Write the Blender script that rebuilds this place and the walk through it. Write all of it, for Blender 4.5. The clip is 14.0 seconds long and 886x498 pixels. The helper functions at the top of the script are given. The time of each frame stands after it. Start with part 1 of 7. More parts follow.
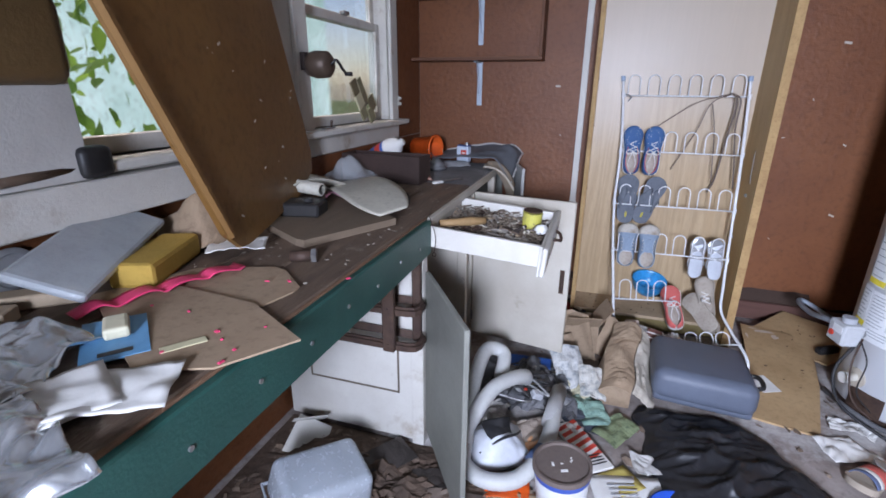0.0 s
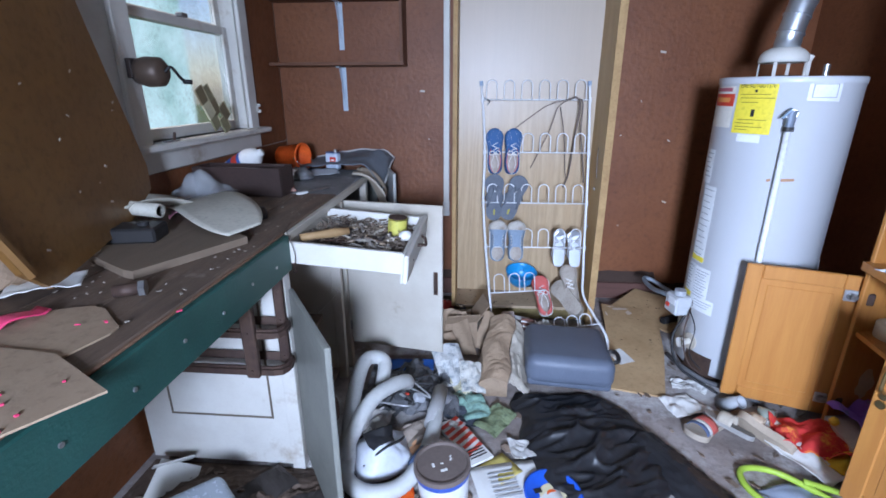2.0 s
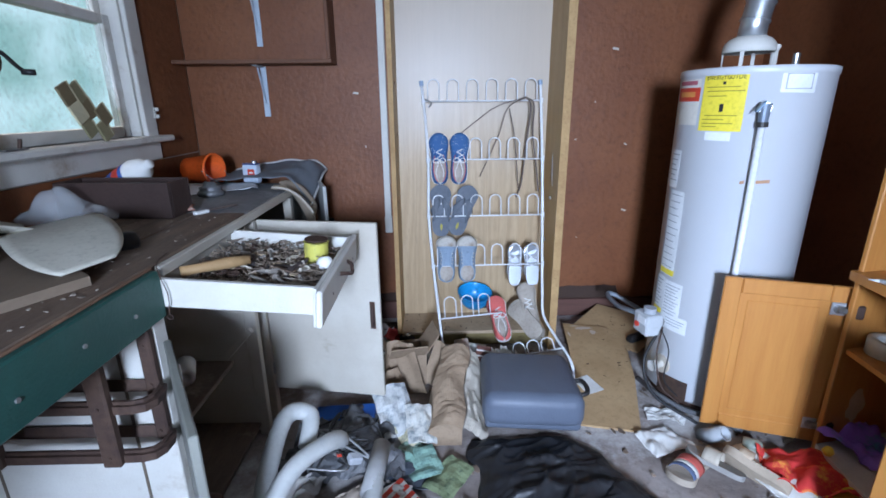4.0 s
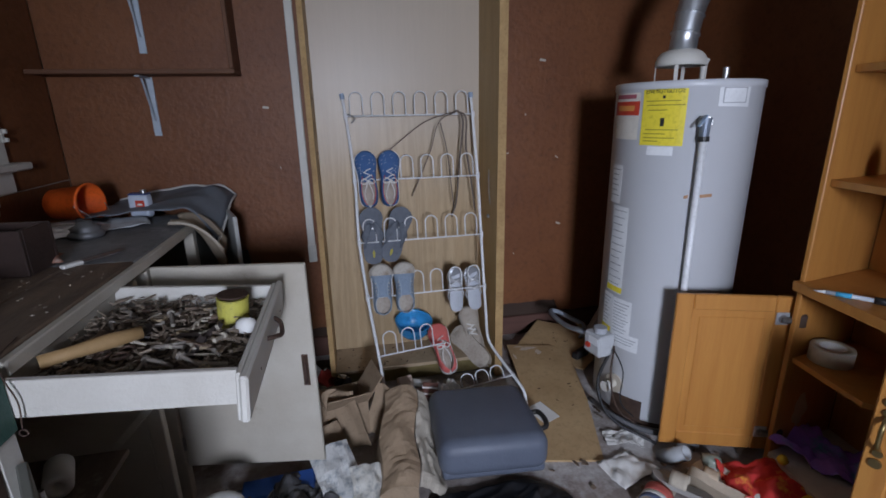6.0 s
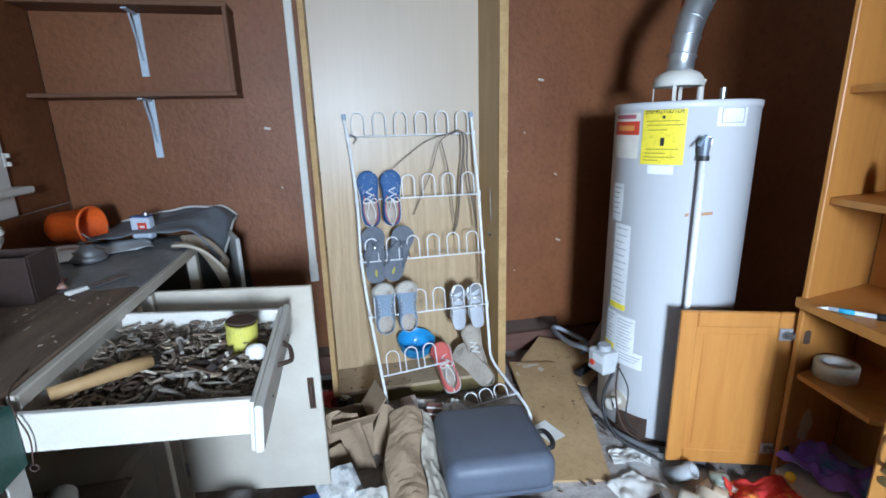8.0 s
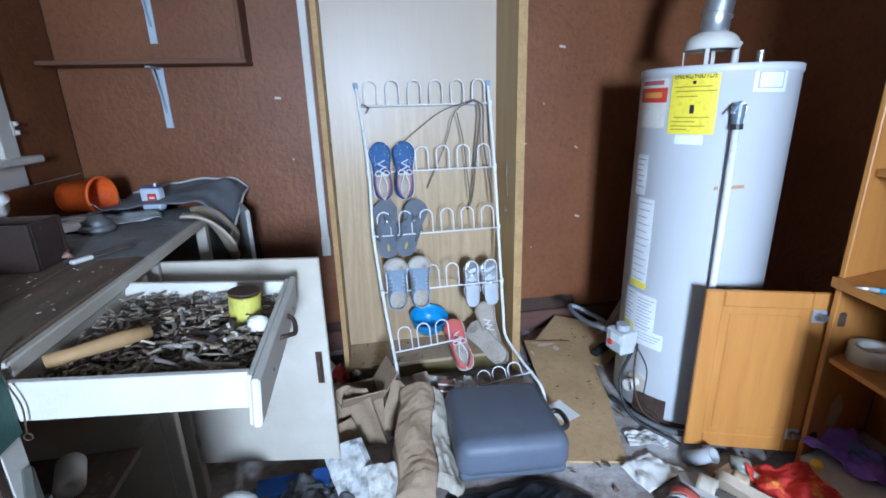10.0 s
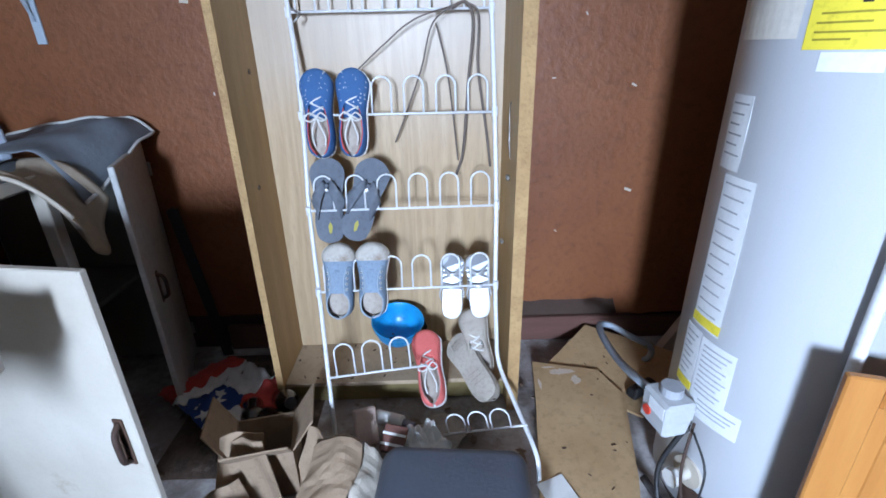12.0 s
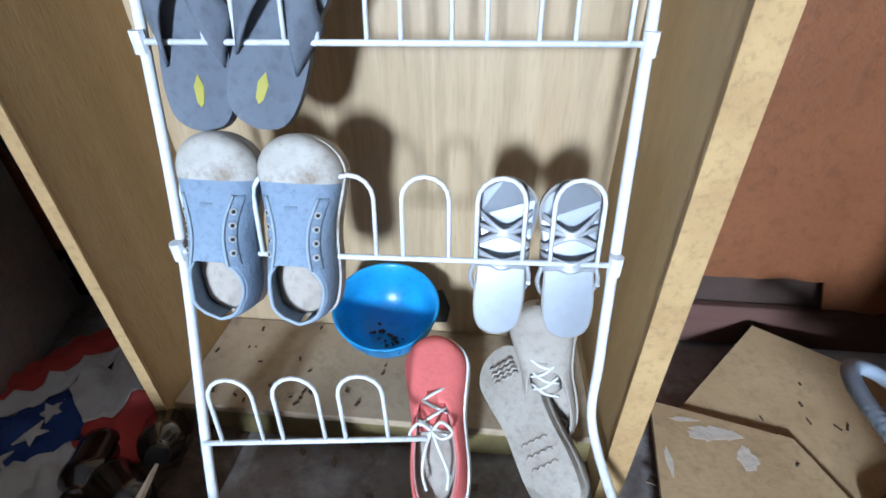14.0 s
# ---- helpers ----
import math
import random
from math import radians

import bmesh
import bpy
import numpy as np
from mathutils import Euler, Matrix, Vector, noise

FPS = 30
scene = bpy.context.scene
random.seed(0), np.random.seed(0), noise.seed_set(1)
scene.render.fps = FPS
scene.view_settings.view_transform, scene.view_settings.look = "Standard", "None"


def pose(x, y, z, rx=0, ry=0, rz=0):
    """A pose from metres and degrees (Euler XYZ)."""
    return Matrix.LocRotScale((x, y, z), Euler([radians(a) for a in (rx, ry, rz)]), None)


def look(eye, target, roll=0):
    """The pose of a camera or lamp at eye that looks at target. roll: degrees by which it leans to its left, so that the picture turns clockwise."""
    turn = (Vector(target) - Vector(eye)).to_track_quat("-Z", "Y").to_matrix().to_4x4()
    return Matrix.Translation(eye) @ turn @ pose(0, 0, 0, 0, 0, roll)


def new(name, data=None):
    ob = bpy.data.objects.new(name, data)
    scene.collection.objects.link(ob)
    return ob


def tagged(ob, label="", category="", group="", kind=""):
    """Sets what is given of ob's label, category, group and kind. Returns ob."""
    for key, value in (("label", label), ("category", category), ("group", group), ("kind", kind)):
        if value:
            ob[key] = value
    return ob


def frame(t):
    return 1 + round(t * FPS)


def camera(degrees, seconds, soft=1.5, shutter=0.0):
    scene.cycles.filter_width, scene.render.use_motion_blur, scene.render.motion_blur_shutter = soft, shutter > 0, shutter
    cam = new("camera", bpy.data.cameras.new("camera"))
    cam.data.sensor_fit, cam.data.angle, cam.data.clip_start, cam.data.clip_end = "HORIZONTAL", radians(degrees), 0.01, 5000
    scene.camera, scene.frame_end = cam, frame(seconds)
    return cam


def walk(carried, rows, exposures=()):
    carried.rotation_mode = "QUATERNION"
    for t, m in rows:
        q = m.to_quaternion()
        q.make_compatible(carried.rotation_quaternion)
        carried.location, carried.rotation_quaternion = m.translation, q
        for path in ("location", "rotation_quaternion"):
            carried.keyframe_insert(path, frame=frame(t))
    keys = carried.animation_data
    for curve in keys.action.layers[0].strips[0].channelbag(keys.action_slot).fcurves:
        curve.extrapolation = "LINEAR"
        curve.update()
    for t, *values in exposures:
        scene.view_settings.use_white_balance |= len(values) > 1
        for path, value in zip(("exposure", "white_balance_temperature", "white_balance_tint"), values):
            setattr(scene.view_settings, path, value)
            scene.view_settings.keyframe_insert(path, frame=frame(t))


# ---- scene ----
cam = camera(87.0, 14.0, soft=1.7)
PATH = [
    (0, (-0.008, 0.002, 1.395), (-0.587, 1.804, 0.748), 0.5),
    (0.5, (0.025, 0.087, 1.407), (-0.411, 1.93, 0.764), 0.3),
    (1, (0.073, 0.078, 1.421), (-0.239, 1.943, 0.769), 0.3),
    (1.5, (0.1, 0.071, 1.417), (-0.118, 1.948, 0.762), 0.2),
    (2, (0.105, 0.041, 1.42), (-0.046, 1.93, 0.779), 0.0),
    (4.5, (0.173, 0.488, 1.338), (0.296, 2.397, 0.754), -0.6),
    (5, (0.176, 0.572, 1.337), (0.412, 2.47, 0.752), -0.7),
    (5.5, (0.138, 0.629, 1.357), (0.448, 2.519, 0.781), -0.9),
    (6, (0.09, 0.623, 1.382), (0.472, 2.503, 0.819), -1.1),
    (6.5, (0.07, 0.626, 1.384), (0.508, 2.497, 0.831), -1.2),
    (7, (0.059, 0.63, 1.386), (0.522, 2.501, 0.853), -1.2),
    (7.5, (0.064, 0.63, 1.398), (0.501, 2.511, 0.876), -1.4),
    (8, (0.054, 0.633, 1.408), (0.463, 2.524, 0.9), -1.5),
    (10.5, (0.11, 0.734, 1.345), (0.37, 2.614, 0.715), -1.8),
    (11, (0.352, 0.933, 1.324), (0.499, 2.812, 0.655), -1.6),
    (11.5, (0.528, 1.101, 1.334), (0.622, 2.966, 0.617), -1.5),
    (12, (0.549, 1.394, 1.26), (0.581, 3.23, 0.467), -1.2),
    (12.5, (0.496, 1.874, 1.198), (0.46, 3.663, 0.306), -1.2),
    (13, (0.521, 2.098, 1.1), (0.412, 3.834, 0.114), -1.1),
    (13.5, (0.58, 2.245, 0.945), (0.426, 3.933, -0.117), -0.9),
    (14, (0.583, 2.294, 0.877), (0.393, 3.937, -0.248), -0.8),
]
EXPOSURE = [(0, -0.1, 6800, 25), (1, 0.0, 6350, 22), (2, 0.02, 6050, 21), (4.5, -0.05, 6100, 17), (5, -0.75, 6700, 18), (5.5, -1.15, 7100, 24), (6, -1.1, 7100, 23), (7, -0.75, 7000, 18), (7.5, -0.15, 6650, 14),
            (8, 0.15, 6500, 11), (10.5, 0.15, 5900, 14), (11.5, 0.2, 5800, 16), (12.5, 0.5, 6400, 15), (13, 0.72, 6400, 12), (14, 0.6, 6200, 12)]
walk(cam, [(t, look(eye, target, roll)) for t, eye, target, roll in PATH], EXPOSURE)
STAND_IN_W, BACK_E = 106.0, 1.3

# ---- light ----
world = bpy.data.worlds.new("world")
scene.world = world
world.use_nodes = True
wn = world.node_tree.nodes
sky = wn.new("ShaderNodeTexSky")
sky.sky_type, sky.sun_disc = 'NISHITA', False
sky.sun_elevation, sky.sun_rotation = radians(77), radians(250)
wn["Background"].inputs["Strength"].default_value = 0.15
world.node_tree.links.new(sky.outputs[0], wn["Background"].inputs["Color"])


def lamp(name, kind, m, energy, color, **kw):
    data = bpy.data.lights.new(name, kind)
    data.energy, data.color = energy, color
    for k, v in kw.items():
        if k == "angle":
            data.angle = v
        if k == "spread":
            data.spread = v
        if k == "size":
            data.shape, data.size, data.size_y = 'RECTANGLE', v[0], v[1]
    ob = new(name, data)
    ob.matrix_world = m
    return ob


lamp("sun", 'SUN', look((-2.9, 0.2, 5), (-1.9, 0.6, 0)), 4.0, (1.0, 0.96, 0.9), angle=radians(20))
# added fixed lamp behind the camera, standing in for a carried light
lamp("doorway_daylight", 'AREA', look((0.17, -1.6, 1.55), (1.08, 2.6, 0.42)), STAND_IN_W, (0.62, 0.79, 1.0), size=(0.40, 0.6), spread=radians(104))


# ---- materials ----
def material(name, c1, c2=None, scale=6.0, rough=0.6, metal=0.0, bump=0.15, fine=60.0, dirt=None, dirt_scale=2.5, dirt_at=0.55,
             stretch=(1, 1, 1), spec=0.4, vary=0.0, trans=0.0, wave=None, ior=1.45, alpha=1.0, coat=0.0, speck=1.0):
    m = bpy.data.materials.new(name)
    m.use_nodes = True
    nt = m.node_tree
    N, Lk = nt.nodes, nt.links
    b = N["Principled BSDF"]
    tc = N.new("ShaderNodeTexCoord")
    mp = N.new("ShaderNodeMapping")
    mp.inputs["Scale"].default_value = stretch
    Lk.new(tc.outputs["Object"], mp.inputs["Vector"])

    def nz(s, detail=5.0, r=0.6, vec=None):
        n = N.new("ShaderNodeTexNoise")
        n.inputs["Scale"].default_value, n.inputs["Detail"].default_value, n.inputs["Roughness"].default_value = s, detail, r
        Lk.new((vec or mp).outputs["Vector"], n.inputs["Vector"])
        return n

    def ramp(src, a, z, top=1.0):
        r = N.new("ShaderNodeMapRange")
        r.inputs["To Max"].default_value = top
        r.inputs["From Min"].default_value, r.inputs["From Max"].default_value = a, z
        Lk.new(src, r.inputs["Value"])
        return r.outputs["Result"]

    def mix(fac, a, bb):
        x = N.new("ShaderNodeMix")
        x.data_type = 'RGBA'
        if isinstance(fac, float):
            x.inputs["Factor"].default_value = fac
        else:
            Lk.new(fac, x.inputs["Factor"])
        for sock, v in ((x.inputs[6], a), (x.inputs[7], bb)):
            if isinstance(v, tuple):
                sock.default_value = (*v, 1)
            else:
                Lk.new(v, sock)
        return x.outputs[2]
    c2 = c2 or tuple(v * 0.82 for v in c1)
    big = nz(scale)
    if wave:
        w = N.new("ShaderNodeTexWave")
        w.inputs["Scale"].default_value, w.inputs["Distortion"].default_value = wave
        w.inputs["Detail"].default_value, w.inputs["Detail Scale"].default_value = 3.0, 1.2
        Lk.new(mp.outputs["Vector"], w.inputs["Vector"])
        col = mix(ramp(w.outputs["Fac"], 0.1, 0.9), c1, c2)
        col = mix(ramp(big.outputs["Fac"], 0.42, 0.85), col, tuple(v * 0.75 for v in c2))
    else:
        col = mix(ramp(big.outputs["Fac"], 0.35, 0.68), c1, c2)
    grain = nz(fine, 4.0, 0.65)
    col = mix(ramp(grain.outputs["Fac"], 0.5, 0.95, speck), col, tuple(v * 0.6 for v in c2))
    rf = ramp(grain.outputs["Fac"], -1.0, 1.6)
    mul = N.new("ShaderNodeMath")
    mul.operation = 'MULTIPLY_ADD'
    Lk.new(rf, mul.inputs[0])
    mul.inputs[1].default_value, mul.inputs[2].default_value = 0.35, max(0.0, rough - 0.19)
    Lk.new(mul.outputs[0], b.inputs["Roughness"])
    if dirt:
        d = nz(dirt_scale, 8.0, 0.72, tc_out(N, Lk, tc))
        col = mix(ramp(d.outputs["Fac"], dirt_at, dirt_at + 0.16), col, dirt)
    if vary:
        oi = N.new("ShaderNodeObjectInfo")
        hs = N.new("ShaderNodeHueSaturation")
        Lk.new(ramp(oi.outputs["Random"], -1.0 / vary * 0.5, 1.0 / vary * 0.5), hs.inputs["Value"])
        mr = hs.inputs["Value"].links[0].from_node
        mr.inputs["From Min"].default_value, mr.inputs["From Max"].default_value = 0, 1
        mr.inputs["To Min"].default_value, mr.inputs["To Max"].default_value = 1 - vary, 1 + vary
        Lk.new(col, hs.inputs["Color"])
        col = hs.outputs["Color"]
    Lk.new(col, b.inputs["Base Color"])
    if bump:
        bp = N.new("ShaderNodeBump")
        bp.inputs["Strength"].default_value, bp.inputs["Distance"].default_value = bump, 0.006
        Lk.new(grain.outputs["Fac"], bp.inputs["Height"])
        Lk.new(bp.outputs["Normal"], b.inputs["Normal"])
    b.inputs["Metallic"].default_value = metal
    b.inputs["Specular IOR Level"].default_value = spec
    b.inputs["Transmission Weight"].default_value = trans
    b.inputs["IOR"].default_value = ior
    b.inputs["Alpha"].default_value = alpha
    b.inputs["Coat Weight"].default_value = coat
    return m


def tc_out(N, Lk, tc):
    mp = N.new("ShaderNodeMapping")
    Lk.new(tc.outputs["Object"], mp.inputs["Vector"])
    mp.inputs["Location"].default_value = (3.1, 1.7, 0.4)
    return mp


BROWN = material("hardboard_brown", (0.205, 0.074, 0.028), (0.155, 0.052, 0.020), 2.5, 0.48, bump=0.68, fine=34, dirt=(0.26, 0.105, 0.05), dirt_at=0.66, dirt_scale=5)
WHITE = material("old_white_paint", (0.62, 0.60, 0.55), (0.52, 0.49, 0.44), 3.5, 0.5, bump=0.2, fine=130, dirt=(0.34, 0.27, 0.20), dirt_at=0.585, dirt_scale=3.6, speck=0.22)
WALLW = material("grimy_white_wall", (0.58, 0.57, 0.54), (0.42, 0.40, 0.37), 2.5, 0.6, bump=0.2, fine=130, dirt=(0.22, 0.17, 0.13), dirt_at=0.64, dirt_scale=5, speck=0.22)
CREAM = material("stained_cream_paint", (0.54, 0.50, 0.43), (0.44, 0.39, 0.32), 3.0, 0.5, bump=0.15, fine=130, dirt=(0.30, 0.24, 0.17), dirt_at=0.62, dirt_scale=4, speck=0.22)
# dirty grey-green paint, darkened to carry the shade on the open door
GREYDOOR = material("grey_green_paint_shaded", (0.22, 0.22, 0.19), (0.17, 0.17, 0.15), 4, 0.5, bump=0.15, dirt=(0.18, 0.17, 0.14), dirt_at=0.64, speck=0.22)
GREEN = material("dark_green_paint", (0.02, 0.085, 0.07), (0.014, 0.06, 0.05), 5, 0.4, bump=0.2, fine=130, dirt=(0.10, 0.06, 0.035), dirt_at=0.70, dirt_scale=9, speck=0.22)
BENCH = material("worn_bench_wood", (0.17, 0.115, 0.08), (0.085, 0.058, 0.043), 4, 0.6, bump=0.4, fine=55, dirt=(0.34, 0.29, 0.24), dirt_at=0.57, dirt_scale=7, stretch=(5, 0.6, 5), vary=0.12)
OAK = material("oak_cabinet_wood", (0.50, 0.215, 0.052), (0.43, 0.17, 0.04), 4, 0.38, bump=0.12, fine=70, stretch=(9, 9, 0.7), dirt=(0.32, 0.15, 0.05), dirt_at=0.70, spec=0.5, speck=0.22)
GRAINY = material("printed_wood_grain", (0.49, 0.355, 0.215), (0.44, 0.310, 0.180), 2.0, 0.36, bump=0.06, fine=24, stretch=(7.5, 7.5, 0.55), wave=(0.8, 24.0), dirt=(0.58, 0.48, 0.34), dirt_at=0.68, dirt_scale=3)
PARTICLE = material("tan_closet_board", (0.46, 0.30, 0.135), (0.38, 0.24, 0.10), 3, 0.5, bump=0.2, fine=60, stretch=(6, 6, 0.6), dirt=(0.20, 0.13, 0.07), dirt_at=0.68, dirt_scale=5)
EDGE = material("raw_board_edge", (0.45, 0.285, 0.125), (0.34, 0.20, 0.085), 12, 0.7, bump=0.4, fine=90)
FLOOR = material("dirty_floor", (0.36, 0.31, 0.285), (0.19, 0.15, 0.13), 3.2, 0.75, bump=0.5, fine=28, dirt=(0.60, 0.58, 0.56), dirt_at=0.48, dirt_scale=2.2)
PLY = material("dusty_plywood", (0.47, 0.315, 0.165), (0.39, 0.25, 0.125), 5, 0.6, bump=0.2, fine=50, dirt=(0.46, 0.38, 0.28), dirt_at=0.66, dirt_scale=4)
HEATER = material("heater_enamel", (0.57, 0.58, 0.60), (0.54, 0.55, 0.57), 2, 0.3, bump=0.01, fine=300, spec=0.5, speck=0.22)
GALV = material("galvanised_steel", (0.62, 0.65, 0.68), (0.5, 0.53, 0.56), 8, 0.35, metal=0.9, bump=0.25, fine=14)
STEEL = material("dull_steel", (0.42, 0.42, 0.42), (0.25, 0.24, 0.23), 14, 0.4, metal=0.85, bump=0.2)
RUST = material("rusty_brown_iron", (0.085, 0.05, 0.035), (0.05, 0.03, 0.025), 12, 0.62, metal=0.2, bump=0.5, fine=40)
BLACK = material("black_plastic", (0.016, 0.016, 0.018), (0.03, 0.028, 0.027), 9, 0.45, bump=0.1)
WIRE = material("white_coated_wire", (0.72, 0.73, 0.75), (0.70, 0.70, 0.70), 9, 0.3, bump=0.05, dirt=(0.4, 0.28, 0.2), dirt_at=0.74, dirt_scale=20)
CASE = material("slate_case_plastic", (0.115, 0.135, 0.175), (0.095, 0.11, 0.145), 5, 0.45, bump=0.25, fine=90, dirt=(0.22, 0.22, 0.23), dirt_at=0.66, dirt_scale=10, speck=0.22)
CARD = material("brown_cardboard", (0.35, 0.25, 0.165), (0.29, 0.20, 0.13), 5, 0.8, bump=0.15, fine=45, vary=0.12, dirt=(0.26, 0.17, 0.10), dirt_at=0.66)
PAPER = material("white_paper", (0.74, 0.73, 0.70), (0.62, 0.60, 0.56), 4, 0.7, bump=0.08, dirt=(0.45, 0.38, 0.3), dirt_at=0.68, speck=0.22)
ORANGE = material("orange_plastic", (0.85, 0.13, 0.02), (0.72, 0.10, 0.015), 4, 0.35, bump=0.05)
BLUEP = material("cyan_blue_plastic", (0.02, 0.33, 0.68), (0.02, 0.28, 0.60), 3, 0.28, bump=0.03, spec=0.5)
GLASS = material("dusty_window_glass", (0.9, 0.95, 0.95), (0.88, 0.93, 0.93), 3, 0.19, bump=0.0, trans=1.0)
YELLOW = material("yellow_label", (0.80, 0.66, 0.06), (0.76, 0.60, 0.05), 4, 0.4, bump=0.02)
INK = material("black_ink", (0.02, 0.02, 0.02), None, 9, 0.6, bump=0.0)
FADEINK = material("olive_ink", (0.35, 0.28, 0.03), None, 9, 0.6, bump=0.0)
GREYINK = material("grey_ink", (0.40, 0.41, 0.43), None, 9, 0.6, bump=0.0)
REDP = material("red_print", (0.62, 0.06, 0.03), (0.55, 0.05, 0.03), 9, 0.5, bump=0.05)
gb = GLASS.node_tree.nodes["Principled BSDF"]
GLASS.node_tree.links.remove(gb.inputs["Roughness"].links[0])
gb.inputs["Roughness"].default_value = 0.04
LEAF = material("leaf_green", (0.12, 0.24, 0.05), (0.08, 0.17, 0.04), 3, 0.5, bump=0.1, vary=0.3)


def flat(name, c, rough=0.6, **kw):
    return material(name, c, tuple(v * 0.84 for v in c), kw.pop("scale", 7), rough, speck=kw.pop("speck", 0.4), **kw)



def pale_upward(m, c, z0, z1):
    """Mixes colour c over the base colour from height z0 to z1, with an uneven front."""
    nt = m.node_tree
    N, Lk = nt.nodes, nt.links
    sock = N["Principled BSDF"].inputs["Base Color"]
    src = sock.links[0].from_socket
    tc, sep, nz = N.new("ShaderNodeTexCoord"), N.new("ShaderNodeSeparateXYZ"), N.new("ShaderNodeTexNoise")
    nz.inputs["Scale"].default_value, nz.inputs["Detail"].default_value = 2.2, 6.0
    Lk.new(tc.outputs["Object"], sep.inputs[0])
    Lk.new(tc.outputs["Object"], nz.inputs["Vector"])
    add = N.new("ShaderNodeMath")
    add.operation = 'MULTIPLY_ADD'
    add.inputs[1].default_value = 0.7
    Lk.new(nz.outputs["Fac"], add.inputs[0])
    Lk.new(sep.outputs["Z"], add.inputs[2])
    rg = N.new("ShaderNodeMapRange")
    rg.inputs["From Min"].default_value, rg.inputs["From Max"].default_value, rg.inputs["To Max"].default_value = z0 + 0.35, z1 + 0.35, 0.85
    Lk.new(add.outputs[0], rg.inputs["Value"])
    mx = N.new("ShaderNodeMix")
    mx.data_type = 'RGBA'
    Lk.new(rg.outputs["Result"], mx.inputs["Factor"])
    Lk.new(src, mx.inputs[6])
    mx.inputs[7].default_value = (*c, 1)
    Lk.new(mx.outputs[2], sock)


# closet back board: paler colour mixed in towards the top
pale_upward(GRAINY, (0.47, 0.395, 0.32), 0.95, 1.55)


# light passes through the leaves
ln_ = LEAF.node_tree
tl_, ms_ = ln_.nodes.new("ShaderNodeBsdfTranslucent"), ln_.nodes.new("ShaderNodeMixShader")
tl_.inputs["Color"].default_value = (0.34, 0.52, 0.09, 1)
ms_.inputs["Fac"].default_value = 0.55
ln_.links.new(ln_.nodes["Principled BSDF"].outputs[0], ms_.inputs[1])
ln_.links.new(tl_.outputs[0], ms_.inputs[2])
ln_.links.new(ms_.outputs[0], ln_.nodes["Material Output"].inputs["Surface"])


# ---- mesh helpers ----
def link(name, bm, mat, parent=None, label="", smooth=False, category="", group="", kind=""):
    me = bpy.data.meshes.new(name)
    bmesh.ops.recalc_face_normals(bm, faces=bm.faces)
    bm.to_mesh(me)
    bm.free()
    if smooth:
        for p in me.polygons:
            p.use_smooth = True
    me.materials.append(mat)
    ob = new(name, me)
    if parent:
        ob.parent = parent
    return tagged(ob, label, category, group, kind)


def part(name, bm, mat, parent, label="", smooth=False):
    return link(name, bm, mat, parent, label, smooth)


def thing(name, label, category, m=None, group="", kind=""):
    ob = new(name)
    ob.empty_display_size = 0.05
    if m is not None:
        ob.matrix_basis = m
    return tagged(ob, label, category, group, kind)


def box(bm, size, at=(0, 0, 0), bevel=0.0, rot=None, seg=1):
    g = bmesh.ops.create_cube(bm, size=1.0)
    vs = g["verts"]
    m = Matrix.Translation(at) @ (rot or Matrix()) @ Matrix.Diagonal((*size, 1))
    bmesh.ops.transform(bm, matrix=m, verts=vs)
    if bevel:
        es = {e for v in vs for e in v.link_edges}
        bmesh.ops.bevel(bm, geom=list(es), offset=bevel, segments=seg, affect='EDGES', profile=0.5)
    return bm


def B(size, at=(0, 0, 0), bevel=0.003, rot=None, seg=1):
    return box(bmesh.new(), size, at, bevel, rot, seg)


def span(x0, x1, y0, y1, z0, z1, bevel=0.003):
    return B((x1 - x0, y1 - y0, z1 - z0), ((x0 + x1) / 2, (y0 + y1) / 2, (z0 + z1) / 2), bevel)


def tube(points, r, n=8, bm=None, cap=True, close=False):
    """A round tube along points; r is a radius or one for each point."""
    bm = bm or bmesh.new()
    P = [Vector(p) for p in points]
    R = r if isinstance(r, (list, tuple)) else [r] * len(P)
    k = len(P)
    tang = []
    for i in range(k):
        a, c = (P[(i - 1) % k], P[(i + 1) % k]) if close else (P[max(i - 1, 0)], P[min(i + 1, k - 1)])
        tang.append((c - a).normalized())
    up = tang[0].orthogonal().normalized()
    rings = []
    for i in range(k):
        up = (up - tang[i] * up.dot(tang[i]))
        up = up.normalized() if up.length > 1e-6 else tang[i].orthogonal().normalized()
        side = tang[i].cross(up)
        rings.append([bm.verts.new(P[i] + R[i] * (math.cos(2 * math.pi * j / n) * up + math.sin(2 * math.pi * j / n) * side)) for j in range(n)])
    for i in range(k if close else k - 1):
        a, c = rings[i], rings[(i + 1) % k]
        for j in range(n):
            bm.faces.new((a[j], a[(j + 1) % n], c[(j + 1) % n], c[j]))
    if cap and not close:
        bm.faces.new(rings[0])
        bm.faces.new(rings[-1])
    return bm


def curve(ctrl, steps=8):
    """Points of a smooth line through the control points."""
    P = [Vector(p) for p in ctrl]
    P = [2 * P[0] - P[1]] + P + [2 * P[-1] - P[-2]]
    out = []
    for i in range(1, len(P) - 2):
        a, b, c, d = P[i - 1:i + 3]
        for s in range(steps):
            t = s / steps
            out.append(0.5 * ((2 * b) + (c - a) * t + (2 * a - 5 * b + 4 * c - d) * t * t + (3 * b - a - 3 * c + d) * t ** 3))
    out.append(P[-2])
    return out


